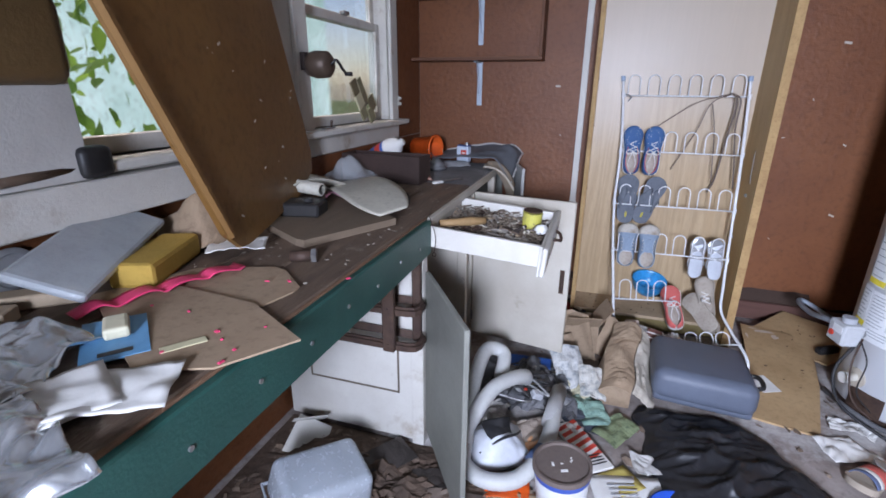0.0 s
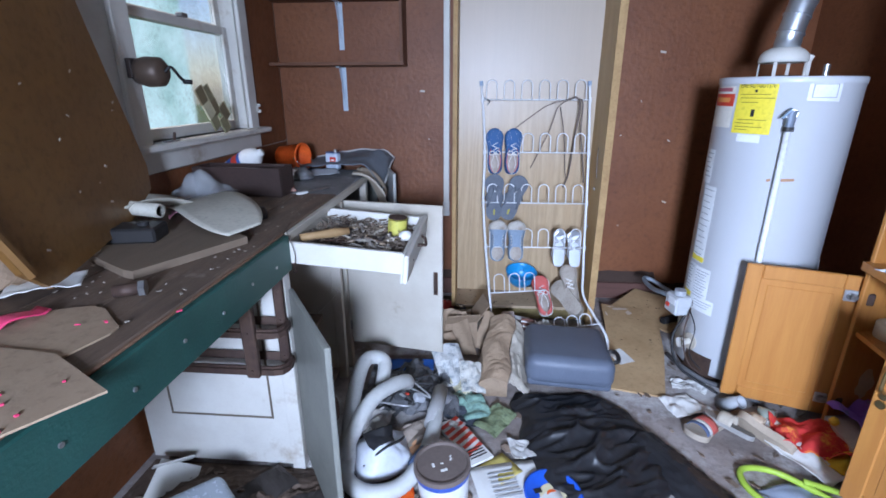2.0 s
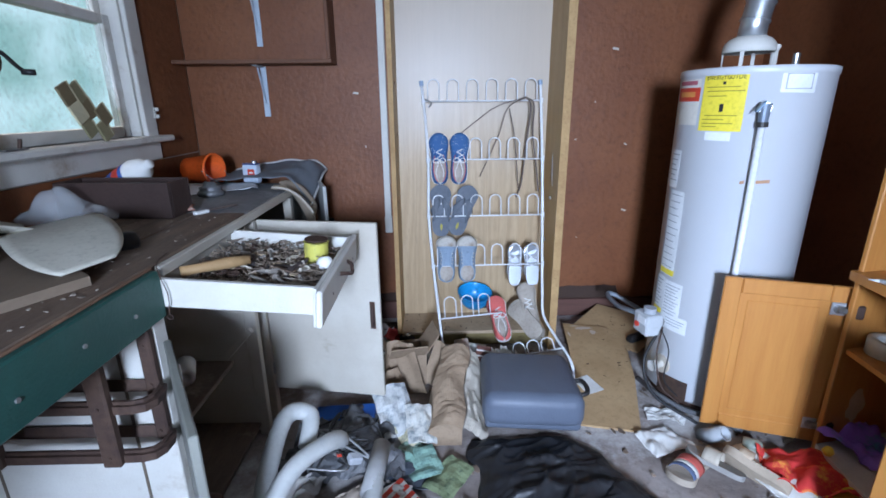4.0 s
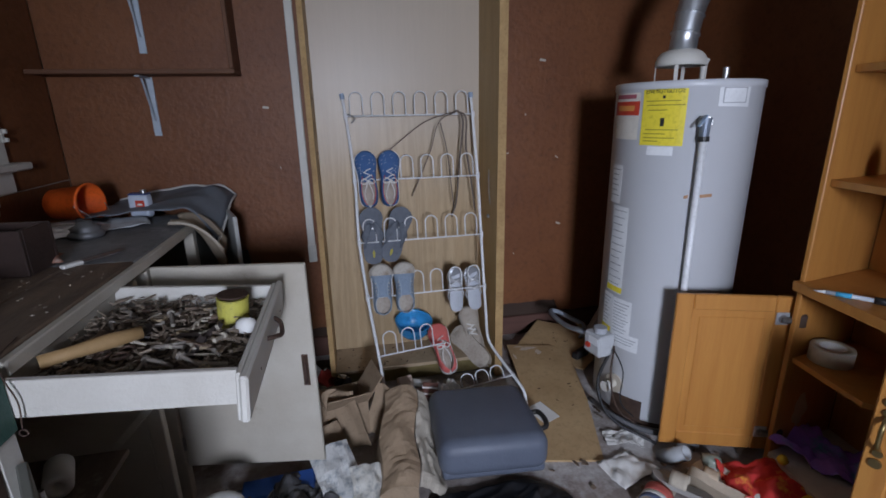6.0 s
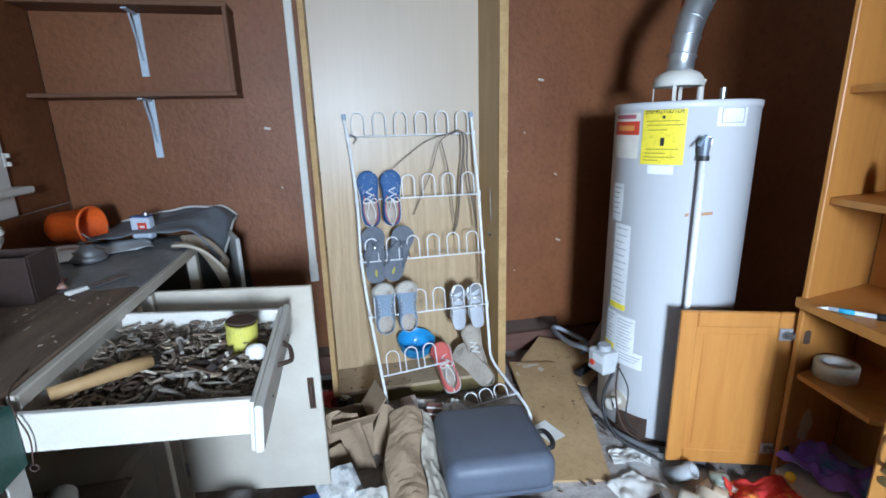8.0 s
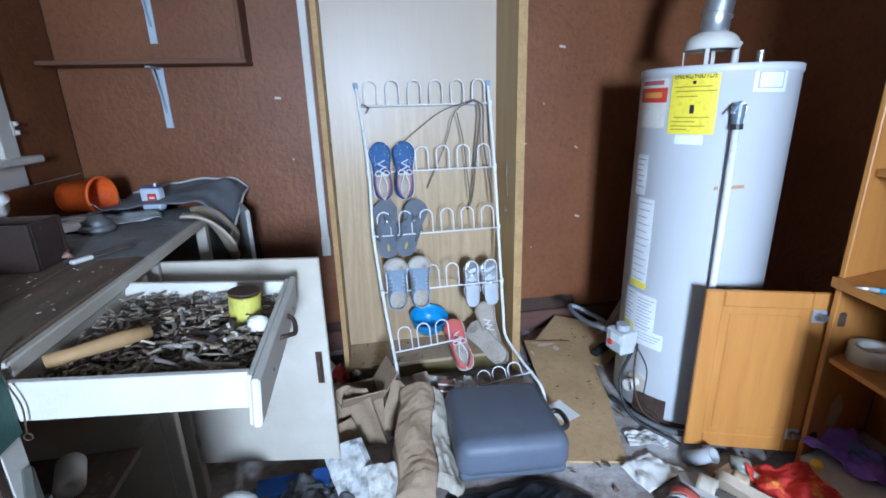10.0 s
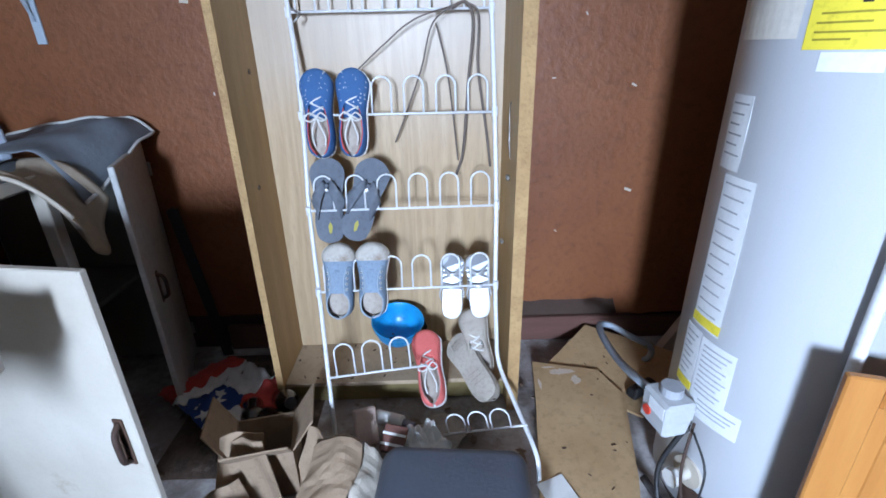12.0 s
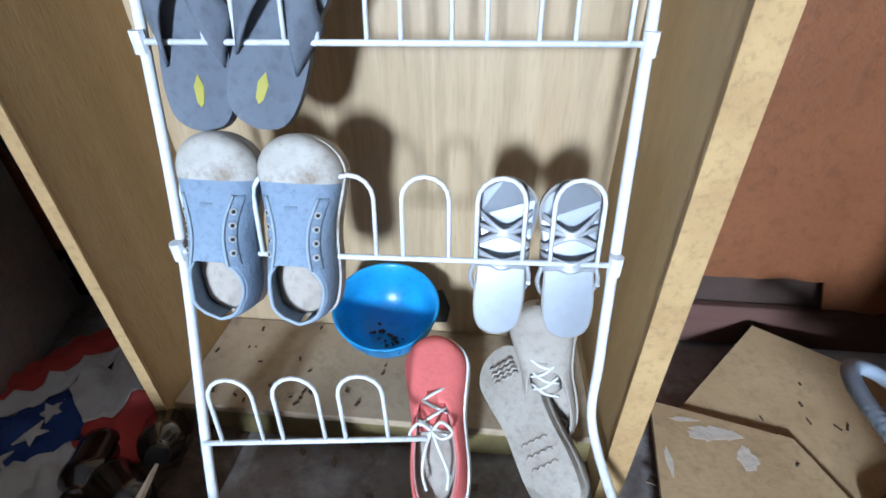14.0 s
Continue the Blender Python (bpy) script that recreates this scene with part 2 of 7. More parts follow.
def lathe(profile, n=24, bm=None):
    """A turned shape about z from (radius, height) pairs."""
    bm = bm or bmesh.new()
    rings = []
    for r, z in profile:
        rings.append([bm.verts.new((r * math.cos(2 * math.pi * j / n), r * math.sin(2 * math.pi * j / n), z)) for j in range(n)] if r > 1e-5 else [bm.verts.new((0, 0, z))])
    for a, c in zip(rings, rings[1:]):
        for j in range(n):
            q = [a[j % len(a)], a[(j + 1) % len(a)], c[(j + 1) % len(c)], c[j % len(c)]]
            q = list(dict.fromkeys(q))
            if len(q) > 2:
                bm.faces.new(q)
    return bm


def slab(outline, z0, z1, bm=None):
    """An upright prism on a plan outline."""
    bm = bm or bmesh.new()
    lo = [bm.verts.new((x, y, z0)) for x, y in outline]
    hi = [bm.verts.new((x, y, z1)) for x, y in outline]
    bm.faces.new(lo[::-1])
    bm.faces.new(hi)
    k = len(lo)
    for i in range(k):
        bm.faces.new((lo[i], lo[(i + 1) % k], hi[(i + 1) % k], hi[i]))
    return bm


def cloth(w, d, fn, nx=24, ny=24, thick=0.002, keep=None):
    """A thin sheet of w x d metres; fn(u, v) gives the point for u, v in 0..1."""
    bm = bmesh.new()
    g = [[bm.verts.new(fn(i / nx, j / ny)) for i in range(nx + 1)] for j in range(ny + 1)]
    for j in range(ny):
        for i in range(nx):
            if keep is None or keep((i + 0.5) / nx, (j + 0.5) / ny):
                bm.faces.new((g[j][i], g[j][i + 1], g[j + 1][i + 1], g[j + 1][i]))
    bmesh.ops.delete(bm, geom=[v for v in bm.verts if not v.link_faces], context='VERTS')
    bmesh.ops.recalc_face_normals(bm, faces=bm.faces)
    bmesh.ops.solidify(bm, geom=bm.faces[:], thickness=thick)
    return bm


def wob(p, s, k):
    return noise.noise(Vector(p) * s) * k


def crumple(w, d, h, seed, folds=9.0, lift=None, nx=22, ny=22, thick=0.0015, ragged=0.04):
    """A crumpled sheet lying on z = 0, up to h high."""
    def f(u, v):
        x, y = (u - 0.5) * w, (v - 0.5) * d
        q = Vector((x * folds + seed, y * folds, seed * 0.7))
        z = abs(noise.noise(q)) * h + abs(noise.noise(q * 2.3)) * h * 0.5 + 0.002
        x += noise.noise(q * 0.7 + Vector((7, 0, 0))) * ragged
        y += noise.noise(q * 0.7 + Vector((0, 9, 0))) * ragged
        return (x, y, z + (lift(u, v) if lift else 0))
    return cloth(w, d, f, nx, ny, thick)


def text_mesh(name, body, size, mat, parent, m, label="", squeeze=1.0):
    cu = bpy.data.curves.new(name, 'FONT')
    cu.body, cu.size, cu.extrude, cu.align_x, cu.align_y = body, size, 0.0004, 'CENTER', 'CENTER'
    tmp = new(name + "_tmp", cu)
    bpy.context.view_layer.update()
    me = bpy.data.meshes.new_from_object(tmp.evaluated_get(bpy.context.evaluated_depsgraph_get()))
    bpy.data.objects.remove(tmp)
    me.transform(Matrix.Diagonal((squeeze, 1, 1, 1)))
    me.materials.clear()
    me.materials.append(mat)
    ob = new(name, me)
    ob.parent = parent
    ob.matrix_basis = m
    return tagged(ob, label)


# ---- structure ----
# floor: one uneven sheet
link("floor", cloth(3.6, 4.6, lambda u, v: (-1.4 + 3.6 * u, -1.2 + 4.7 * v, wob((u * 9, v * 12, 0), 1.0, 0.006) - 0.054), 60, 70, 0.05), FLOOR, None,
     "grimy concrete floor strewn with plaster dust", smooth=True, category="floor", kind="structure")
link("ceiling", span(-1.4, 2.2, -1.1, 3.4, 2.40, 2.5, 0), WALLW, None, "dull white plank ceiling", category="ceiling", kind="structure")


def holed_wall(x0, x1, y0, y1, z0, z1, holes):
    """A wall along y, from x0 to x1 thick, with rectangular openings (ya, yb, za, zb)."""
    bm = bmesh.new()
    cur = y0
    for ya, yb, za, zb in holes:
        for a, b, c, d in ((cur, ya, z0, z1), (ya, yb, z0, za), (ya, yb, zb, z1)):
            box(bm, (x1 - x0, b - a, d - c), ((x0 + x1) / 2, (a + b) / 2, (c + d) / 2))
        cur = yb
    box(bm, (x1 - x0, y1 - cur, z1 - z0), ((x0 + x1) / 2, (cur + y1) / 2, (z0 + z1) / 2))
    return bm


WL = -1.22
HOLES = [(0.42, 1.30, 1.22, 2.15), (1.84, 2.70, 1.22, 2.15)]
link("wall_left", holed_wall(WL - 0.12, WL, -1.0, 3.3, 0.0, 2.4, HOLES), WALLW, None, "grimy white window wall behind the workbench", category="wall", kind="structure")
link("wall_panel_corner", span(WL, WL + 0.006, 2.795, 3.19, 1.105, 2.39, 0), BROWN, None, "brown hardboard between window and corner", category="wall", kind="structure")
link("wall_panel", span(WL, WL + 0.006, -0.98, 3.19, 0.0, 1.10, 0), BROWN, None, "brown hardboard under the windows", category="wall", kind="structure")


def ragged(outline_z, x0, x1, y0, y1, ztop, n=60):
    """A sheet standing along x with a torn lower edge."""
    bm = bmesh.new()
    rows = []
    for i in range(n + 1):
        x = x0 + (x1 - x0) * i / n
        zb = outline_z(x)
        rows.append([bm.verts.new((x, y, z)) for y in (y0, y1) for z in (zb, ztop)])
    for a, b in zip(rows, rows[1:]):
        bm.faces.new((a[0], b[0], b[1], a[1]))
        bm.faces.new((a[2], b[2], b[3], a[3]))
        bm.faces.new((a[0], b[0], b[2], a[2]))
        bm.faces.new((a[1], b[1], b[3], a[3]))
    bm.faces.new(rows[0])
    bm.faces.new(rows[-1])
    return bm


def torn(x):
    return 0.17 + wob((x * 14, 2, 0), 1.0, 0.012) + (0.05 if 0.9 < x < 1.36 else -0.03 if x > 1.36 else 0.02)


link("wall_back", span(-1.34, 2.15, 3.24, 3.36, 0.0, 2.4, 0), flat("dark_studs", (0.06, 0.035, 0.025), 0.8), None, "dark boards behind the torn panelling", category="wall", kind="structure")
link("wall_panelling", ragged(torn, -1.215, 2.04, 3.20, 3.206, 2.4, 120), BROWN, None, "brown textured hardboard panelling torn at the foot", category="wall", kind="structure")
link("baseboard", span(-0.4, 2.03, 3.212, 3.238, 0.0, 0.12, 0.004), flat("plank_red_brown", (0.13, 0.06, 0.045), 0.7, bump=0.4, stretch=(0.6, 5, 5)), None, "bare red-brown sill plank", category="baseboard", kind="structure")
link("wall_right", span(2.04, 2.15, -1.0, 3.3, 0.0, 2.4, 0), BROWN, None, "brown hardboard wall behind the oak hutch", category="wall", kind="structure")
# unseen wall behind the camera, added with a gap that limits the lamp's spread
bm = bmesh.new()
for a, b, c, d in ((-1.34, -0.36, 0, 2.4), (0.58, 2.15, 0, 2.4), (-0.36, 0.58, 2.10, 2.4)):
    box(bm, (b - a, 0.12, d - c), ((a + b) / 2, -0.96, (c + d) / 2))
link("wall_rear", bm, WALLW, None, "unseen dull white rear wall with a gap added for the stand-in lamp", category="wall", kind="structure")
chips = bpy.data.objects["wall_panelling"]
CHIP = flat("pale_chip", (0.55, 0.48, 0.40), 0.8)
for cx, cz, cw, an in ((1.192, 1.645, 0.035, 10), (1.10, 1.36, 0.012, 60), (1.0, 1.15, 0.014, 0), (1.30, 1.12, 0.02, 30), (-0.28, 1.42, 0.03, 5), (-0.24, 1.12, 0.012, 80), (1.33, 0.72, 0.03, 20), (1.05, 0.55, 0.012, 45)):
    part("chip", B((cw, 0.002, cw * 0.35), (0, 0, 0), 0.0005), CHIP, chips).matrix_basis = pose(cx, 3.1985, cz, 0, an, 0)
tr = thing("trim", "narrow white batten beside the closet", "trim", kind="structure")
part("batten", span(-0.142, -0.104, 3.176, 3.199, 0.62, 2.4, 0.003), WHITE, tr)
part("batten", span(-0.145, -0.101, 3.174, 3.199, 0.60, 0.70, 0.003), WHITE, tr)
part("batten", span(0.872, 0.897, 3.186, 3.199, 0.55, 2.4, 0.003), WHITE, tr)


def window(name, y0, y1, label):
    w = thing(name, label, "window", kind="structure")
    z0, z1, xg = 1.22, 2.15, WL - 0.06
    part("jamb", span(WL - 0.12, WL, y0, y0 + 0.02, z0, z1, 0.002), WHITE, w)
    part("jamb", span(WL - 0.12, WL, y1 - 0.02, y1, z0, z1, 0.002), WHITE, w)
    part("casing", span(WL, WL + 0.022, y0 - 0.085, y0 + 0.006, z0 - 0.02, z1 + 0.08, 0.004), WHITE, w)
    part("casing", span(WL, WL + 0.022, y1 - 0.006, y1 + 0.085, z0 - 0.02, z1 + 0.08, 0.004), WHITE, w)
    part("casing", span(WL, WL + 0.024, y0 + 0.006, y1 - 0.006, z1, z1 + 0.08, 0.004), WHITE, w)
    part("window_sill", span(WL - 0.10, WL + 0.075, y0 - 0.13, y1 + 0.13, z0 - 0.028, z0, 0.006), WHITE, w, "chipped white sill board")
    part("apron", span(WL + 0.001, WL + 0.02, y0 - 0.09, y1 + 0.09, z0 - 0.115, z0 - 0.03, 0.004), WHITE, w)
    for za, zb, dx in ((z0, 1.74, 0.0), (1.70, z1, -0.03)):
        s = part("sash", B((0.03, 0.045, zb - za), (xg + dx, y0 + 0.045, (za + zb) / 2)), WHITE, w)
        part("stile", B((0.03, 0.045, zb - za), (xg + dx, y1 - 0.045, (za + zb) / 2)), WHITE, s)
        part("rail", B((0.03, y1 - y0 - 0.14, 0.05), (xg + dx, (y0 + y1) / 2, za + 0.025)), WHITE, s)
        part("rail", B((0.03, y1 - y0 - 0.14, 0.04), (xg + dx, (y0 + y1) / 2, zb - 0.02)), WHITE, s)
        g = part("pane", B((0.003, y1 - y0 - 0.14, zb - za - 0.09), (xg + dx, (y0 + y1) / 2, (za + zb) / 2 + 0.005), 0), GLASS, s, "dusty glass")
        g.visible_shadow = False
    part("sash_lock", B((0.03, 0.05, 0.018), (xg + 0.025, (y0 + y1) / 2, 1.745)), STEEL, w)
    return w


window("window_1", *HOLES[1][:2], "white double-hung sash window with dusty glass")
window("window_2", *HOLES[0][:2], "white double-hung window looking on green leaves")

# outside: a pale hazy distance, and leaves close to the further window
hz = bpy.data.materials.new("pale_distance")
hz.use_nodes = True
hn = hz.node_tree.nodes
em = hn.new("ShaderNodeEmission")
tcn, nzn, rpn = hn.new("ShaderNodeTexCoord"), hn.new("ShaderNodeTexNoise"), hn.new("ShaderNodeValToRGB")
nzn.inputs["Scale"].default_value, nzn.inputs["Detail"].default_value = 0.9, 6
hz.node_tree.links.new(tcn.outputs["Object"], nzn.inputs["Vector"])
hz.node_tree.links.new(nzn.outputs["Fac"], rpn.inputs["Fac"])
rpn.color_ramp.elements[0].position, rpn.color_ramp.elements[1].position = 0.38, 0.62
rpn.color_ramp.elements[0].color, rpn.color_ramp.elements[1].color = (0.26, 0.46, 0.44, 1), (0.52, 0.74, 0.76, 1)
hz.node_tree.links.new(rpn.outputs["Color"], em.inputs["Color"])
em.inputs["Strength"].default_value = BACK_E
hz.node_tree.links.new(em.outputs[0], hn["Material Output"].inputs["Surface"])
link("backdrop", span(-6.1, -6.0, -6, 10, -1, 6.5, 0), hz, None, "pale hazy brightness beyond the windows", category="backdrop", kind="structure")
link("ground", span(-60, -1.36, -60, 60, -0.3, -0.2, 0), flat("grass_ground", (0.07, 0.10, 0.03), 0.9), None, "rough grass outside the windows", category="ground", kind="structure")

rnd = random.Random(4)
bush = thing("bush", "leafy green shrub outside the window", "shrub", pose(-2.0, 0.75, -0.2))
for k in range(7):
    a = rnd.uniform(0, 6.28)
    part("branch", tube(curve([(0, 0, 0), (0.1 * math.cos(a), 0.25 * math.sin(a), 0.9), (0.2 * math.cos(a), 0.55 * math.sin(a), 1.6), (0.25 * math.cos(a), 0.75 * math.sin(a), 2.5)], 5), [0.02 - 0.0008 * i for i in range(16)], 6), flat("bark_%d" % k, (0.10, 0.07, 0.05), 0.9), bush)
bm = bmesh.new()
for k in range(2600):
    c = Vector((rnd.gauss(-0.1, 0.24), rnd.gauss(0.0, 0.62), rnd.uniform(0.9, 2.9)))
    if noise.noise(c * 2.4) < -0.12:
        continue
    s = rnd.uniform(0.026, 0.062)
    m = Matrix.Translation(c) @ Euler((rnd.uniform(-1, 1), rnd.uniform(0.3, 1.7), rnd.uniform(-3, 3))).to_matrix().to_4x4()
    vs = [bm.verts.new(m @ Vector(p)) for p in ((-s, 0, 0), (-0.3 * s, 0.5 * s, 0.1 * s), (0.5 * s, 0.4 * s, 0.08 * s), (1.2 * s, 0, -0.1 * s), (0.5 * s, -0.4 * s, 0.08 * s), (-0.3 * s, -0.5 * s, 0.1 * s))]
    bm.faces.new(vs)
part("crown", bm, LEAF, bush)

# ---- workbench ----
ZB = 0.965
wb = thing("workbench", "long worn wooden workbench with green and white front boards", "workbench")
px = [-1.21, -1.06, -0.90, -0.735, -0.56]
for a, b in zip(px, px[1:]):
    part("plank", span(a, b - 0.003, -0.35, 2.14, ZB - 0.04, ZB - rnd.uniform(0, 0.003), 0.004), BENCH, wb)
part("grey_top", span(-1.21, -0.56, 2.145, 2.86, ZB - 0.045, ZB - 0.002, 0.004), material("grey_sheet_top", (0.23, 0.23, 0.235), (0.13, 0.13, 0.135), 7, 0.6, bump=0.3, dirt=(0.36, 0.36, 0.37), dirt_at=0.55, dirt_scale=6), wb, "dusty grey sheet top")
part("front_board", span(-0.558, -0.533, -0.35, 1.50, 0.835, ZB - 0.006, 0.004), GREEN, wb, "dark green painted front board")
part("edge_strip", span(-0.5585, -0.5485, -0.35, 1.50, ZB - 0.0055, ZB + 0.001, 0.002), flat("chipped_edge", (0.18, 0.10, 0.06), 0.7, bump=0.5, dirt=(0.35, 0.22, 0.14), dirt_at=0.6, dirt_scale=12), wb)
for k in range(9):
    part("screw", tube([(-0.536, 0.1 + k * 0.16, 0.90 + (k % 2) * 0.012 - 0.012), (-0.530, 0.1 + k * 0.16, 0.90 + (k % 2) * 0.012 - 0.012)], 0.005, 10), STEEL, wb)
part("front_rail", span(-0.56, -0.54, 1.525, 2.86, 0.930, ZB - 0.004, 0.003), CREAM, wb, "cream painted front rail")
part("post", span(-0.60, -0.556, 2.195, 2.240, 0.0, 0.914, 0.003), CREAM, wb)
part("post", span(-0.60, -0.56, 2.70, 2.74, 0.0, 0.914, 0.003), CREAM, wb)
part("leg", span(-1.2, -1.12, -0.30, -0.22, 0.0, 0.92, 0.004), BENCH, wb)
part("leg", span(-0.65, -0.57, -0.30, -0.22, 0.0, 0.92, 0.004), BENCH, wb)
part("back_leg", span(-1.2, -1.12, 2.74, 2.82, 0.0, 0.92, 0.004), BENCH, wb)

# drawer cabinet under the bench
dc = thing("drawer_cabinet", "white painted cabinet with open drawer and doors under the workbench", "cabinet")
sp = part("side_panel", span(-1.18, -0.60, 1.468, 1.488, 0.02, 0.92, 0.003), WHITE, dc, "scuffed white panel with a grooved frame")
for a, b, c, d in ((-1.06, -0.66, 0.235, 0.243), (-1.06, -0.66, 0.80, 0.808), (-1.064, -1.056, 0.235, 0.808), (-0.664, -0.656, 0.235, 0.808)):
    part("groove", span(a, b, 1.4655, 1.4675, c, d, 0), flat("dark_groove", (0.14, 0.11, 0.08)), sp)
part("stile", span(-0.605, -0.555, 1.466, 1.52, 0.0, 0.95, 0.003), WHITE, dc)
part("stile", span(-0.60, -0.556, 2.085, 2.118, 0.0, 0.913, 0.003), CREAM, dc)
part("side_panel", span(-1.18, -0.602, 2.09, 2.108, 0.02, 0.92, 0.003), CREAM, dc)
part("shelf", span(-1.18, -0.62, 1.49, 1.99, 0.40, 0.418, 0.002), BENCH, dc, "dirty brown shelf board")
part("bottom", span(-1.18, -0.59, 1.49, 2.08, 0.05, 0.068, 0.002), BENCH, dc, "dirty brown bottom board")
part("back_board", span(-1.195, -1.185, 1.49, 2.08, 0.05, 0.92, 0), BENCH, dc)
# drawer, pulled out
TILT = Matrix.Translation((-0.15, 0, 0.868)) @ Matrix.Rotation(radians(4.6), 4, 'Y') @ Matrix.Translation((0.15, 0, -0.868))
dr = part("drawer", span(-0.568, -0.153, 1.516, 1.974, 0.832, 0.838, 0), CREAM, dc, "pulled-out drawer full of scrap, sagging")
dr.matrix_basis = TILT
part("drawer_side", span(-0.568, -0.152, 1.50, 1.515, 0.828, 0.905, 0.002), WHITE, dr)
part("drawer_side", span(-0.568, -0.152, 1.975, 1.99, 0.828, 0.905, 0.002), WHITE, dr)
part("drawer_back", span(-0.567, -0.556, 1.516, 1.974, 0.839, 0.900, 0.002), CREAM, dr)
part("drawer_front", span(-0.142, -0.124, 1.462, 2.012, 0.808, 0.910, 0.005), WHITE, dr)
part("inner_front", span(-0.1515, -0.1425, 1.485, 1.998, 0.800, 0.907, 0.002), WHITE, dr)
hd = curve([(-0.124, 1.70, 0.872), (-0.106, 1.72, 0.868), (-0.098, 1.76, 0.856), (-0.106, 1.80, 0.868), (-0.124, 1.82, 0.872)], 5)
part("drawer_handle", tube(hd, 0.006, 8), RUST, dr, "rusty bow handle", True)
for y_, z_ in ((1.60, 0.85), (1.93, 0.845)):
    part("nail_head", tube([(-0.1245, y_, z_), (-0.1225, y_, z_)], 0.0035, 8), RUST, dr)


def cab_door(parent, hinge, free, z0, z1, mat, handle_at, label, side=1):
    h, f = Vector((*hinge, 0)), Vector((*free, 0))
    w = (f - h).length
    d = (f - h).normalized()
    ang = math.degrees(math.atan2(d.y, d.x))
    m = pose(h.x, h.y, 0, 0, 0, ang)
    ob = part("cabinet_door", B((w, 0.018, z1 - z0), (w / 2, 0, (z0 + z1) / 2), 0.003), mat, parent, label)
    ob.matrix_basis = m
    u, z = handle_at
    s = side
    part("handle", tube(curve([(u, s * 0.009, z + 0.05), (u + 0.004, s * 0.03, z + 0.035), (u + 0.006, s * 0.034, z), (u + 0.004, s * 0.03, z - 0.035), (u, s * 0.009, z - 0.05)], 5), 0.0065, 8), RUST, ob, "rusty bow handle", True)
    part("backplate", B((0.022, 0.004, 0.12), (u, s * 0.011, z), 0.001), flat("plate_brown", (0.12, 0.07, 0.05), 0.5, metal=0.4), ob)
    for zz in (z0 + 0.1, z1 - 0.1):
        part("hinge", tube([(0.0, s * 0.012, zz - 0.025), (0.0, s * 0.012, zz + 0.025)], 0.007, 8), STEEL, ob)
    return ob


cab_door(dc, (-0.552, 2.218), (-0.064, 2.138), 0.15, 0.918, CREAM, (0.462, 0.53), "open stained cream door", -1)
cab_door(dc, (-0.548, 1.50), (-0.292, 1.115), 0.06, 0.765, GREYDOOR, (0.37, 0.50), "open grey-green door", 1)

# end cabinet's open door below the tarp
ec = thing("end_cabinet", "grey end cabinet with open door under the bench end", "cabinet")
part("side", span(-1.18, -0.60, 3.16, 3.178, 0.02, 0.91, 0.003), GREYDOOR, ec)
part("shelf", span(-1.18, -0.62, 2.76, 3.155, 0.45, 0.468, 0.002), GREYDOOR, ec)
cab_door(ec, (-0.550, 3.182), (-0.404, 2.778), 0.04, 0.955, material("pale_grey_paint", (0.50, 0.50, 0.48), (0.40, 0.40, 0.38), 3, 0.5, bump=0.15, dirt=(0.28, 0.25, 0.2), dirt_at=0.66), (0.315, 0.50), "open pale grey door", 1)

# ---- wall shelf ----
ws = thing("wall_shelf", "brown board shelves on pale metal brackets", "shelf")
SH = flat("shelf_board", (0.15, 0.065, 0.035), 0.6, bump=0.3, stretch=(0.6, 5, 5))
part("board", span(-1.21, -0.372, 3.035, 3.199, 1.568, 1.588, 0.003), SH, ws)
part("board", span(-1.21, -0.372, 3.035, 3.199, 1.94, 1.96, 0.003), SH, ws)
part("end_board", span(-0.392, -0.374, 3.03, 3.199, 1.589, 1.939, 0.003), SH, ws)
BR = flat("pale_bracket", (0.50, 0.58, 0.66), 0.4, metal=0.3)
for zt in (1.566, 1.938):
    k = part("bracket", span(-0.805, -0.773, 3.192, 3.1985, zt - 0.27, zt, 0.001), BR, ws, "pale blue-grey steel bracket")
    part("arm", span(-0.80, -0.778, 3.06, 3.191, zt - 0.008, zt - 0.001, 0.001), BR, k)
    part("web", tube([(-0.789, 3.19, zt - 0.2), (-0.789, 3.11, zt - 0.012)], 0.005, 6), BR, k)

# ---- closet ----
cl = thing("closet", "open tan wood-grain closet without doors", "closet")
part("side_panel", span(-0.060, -0.038, 2.825, 3.16, 0.0, 2.38, 0.002), PARTICLE, cl)
part("side_panel", span(0.800, 0.836, 2.770, 3.16, 0.0, 2.38, 0.002), PARTICLE, cl)
part("front_edge", span(-0.061, -0.037, 2.820, 2.8245, 0.0, 2.38, 0), EDGE, cl)
part("front_edge", span(0.798, 0.839, 2.765, 2.7695, 0.0, 2.38, 0), EDGE, cl)
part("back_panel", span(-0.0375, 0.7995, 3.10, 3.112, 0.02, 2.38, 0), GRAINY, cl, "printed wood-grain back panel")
part("floor_board", span(-0.0375, 0.7995, 2.842, 3.098, 0.072, 0.090, 0.002), material("dusty_floor_board", (0.44, 0.33, 0.22), (0.36, 0.26, 0.165), 4, 0.7, bump=0.25, fine=40, dirt=(0.17, 0.12, 0.085), dirt_at=0.61, dirt_scale=9), cl, "dusty closet floor board")
part("torn_hole", slab([(-0.03, -0.05), (0.022, -0.045), (0.03, 0.0), (0.012, 0.05), (-0.01, 0.045), (-0.028, 0.02)], 0, 0.002), BLACK, cl, "dark torn hole in the back").matrix_basis = pose(0.475, 3.0995, 0.165, 90, 0, 0)
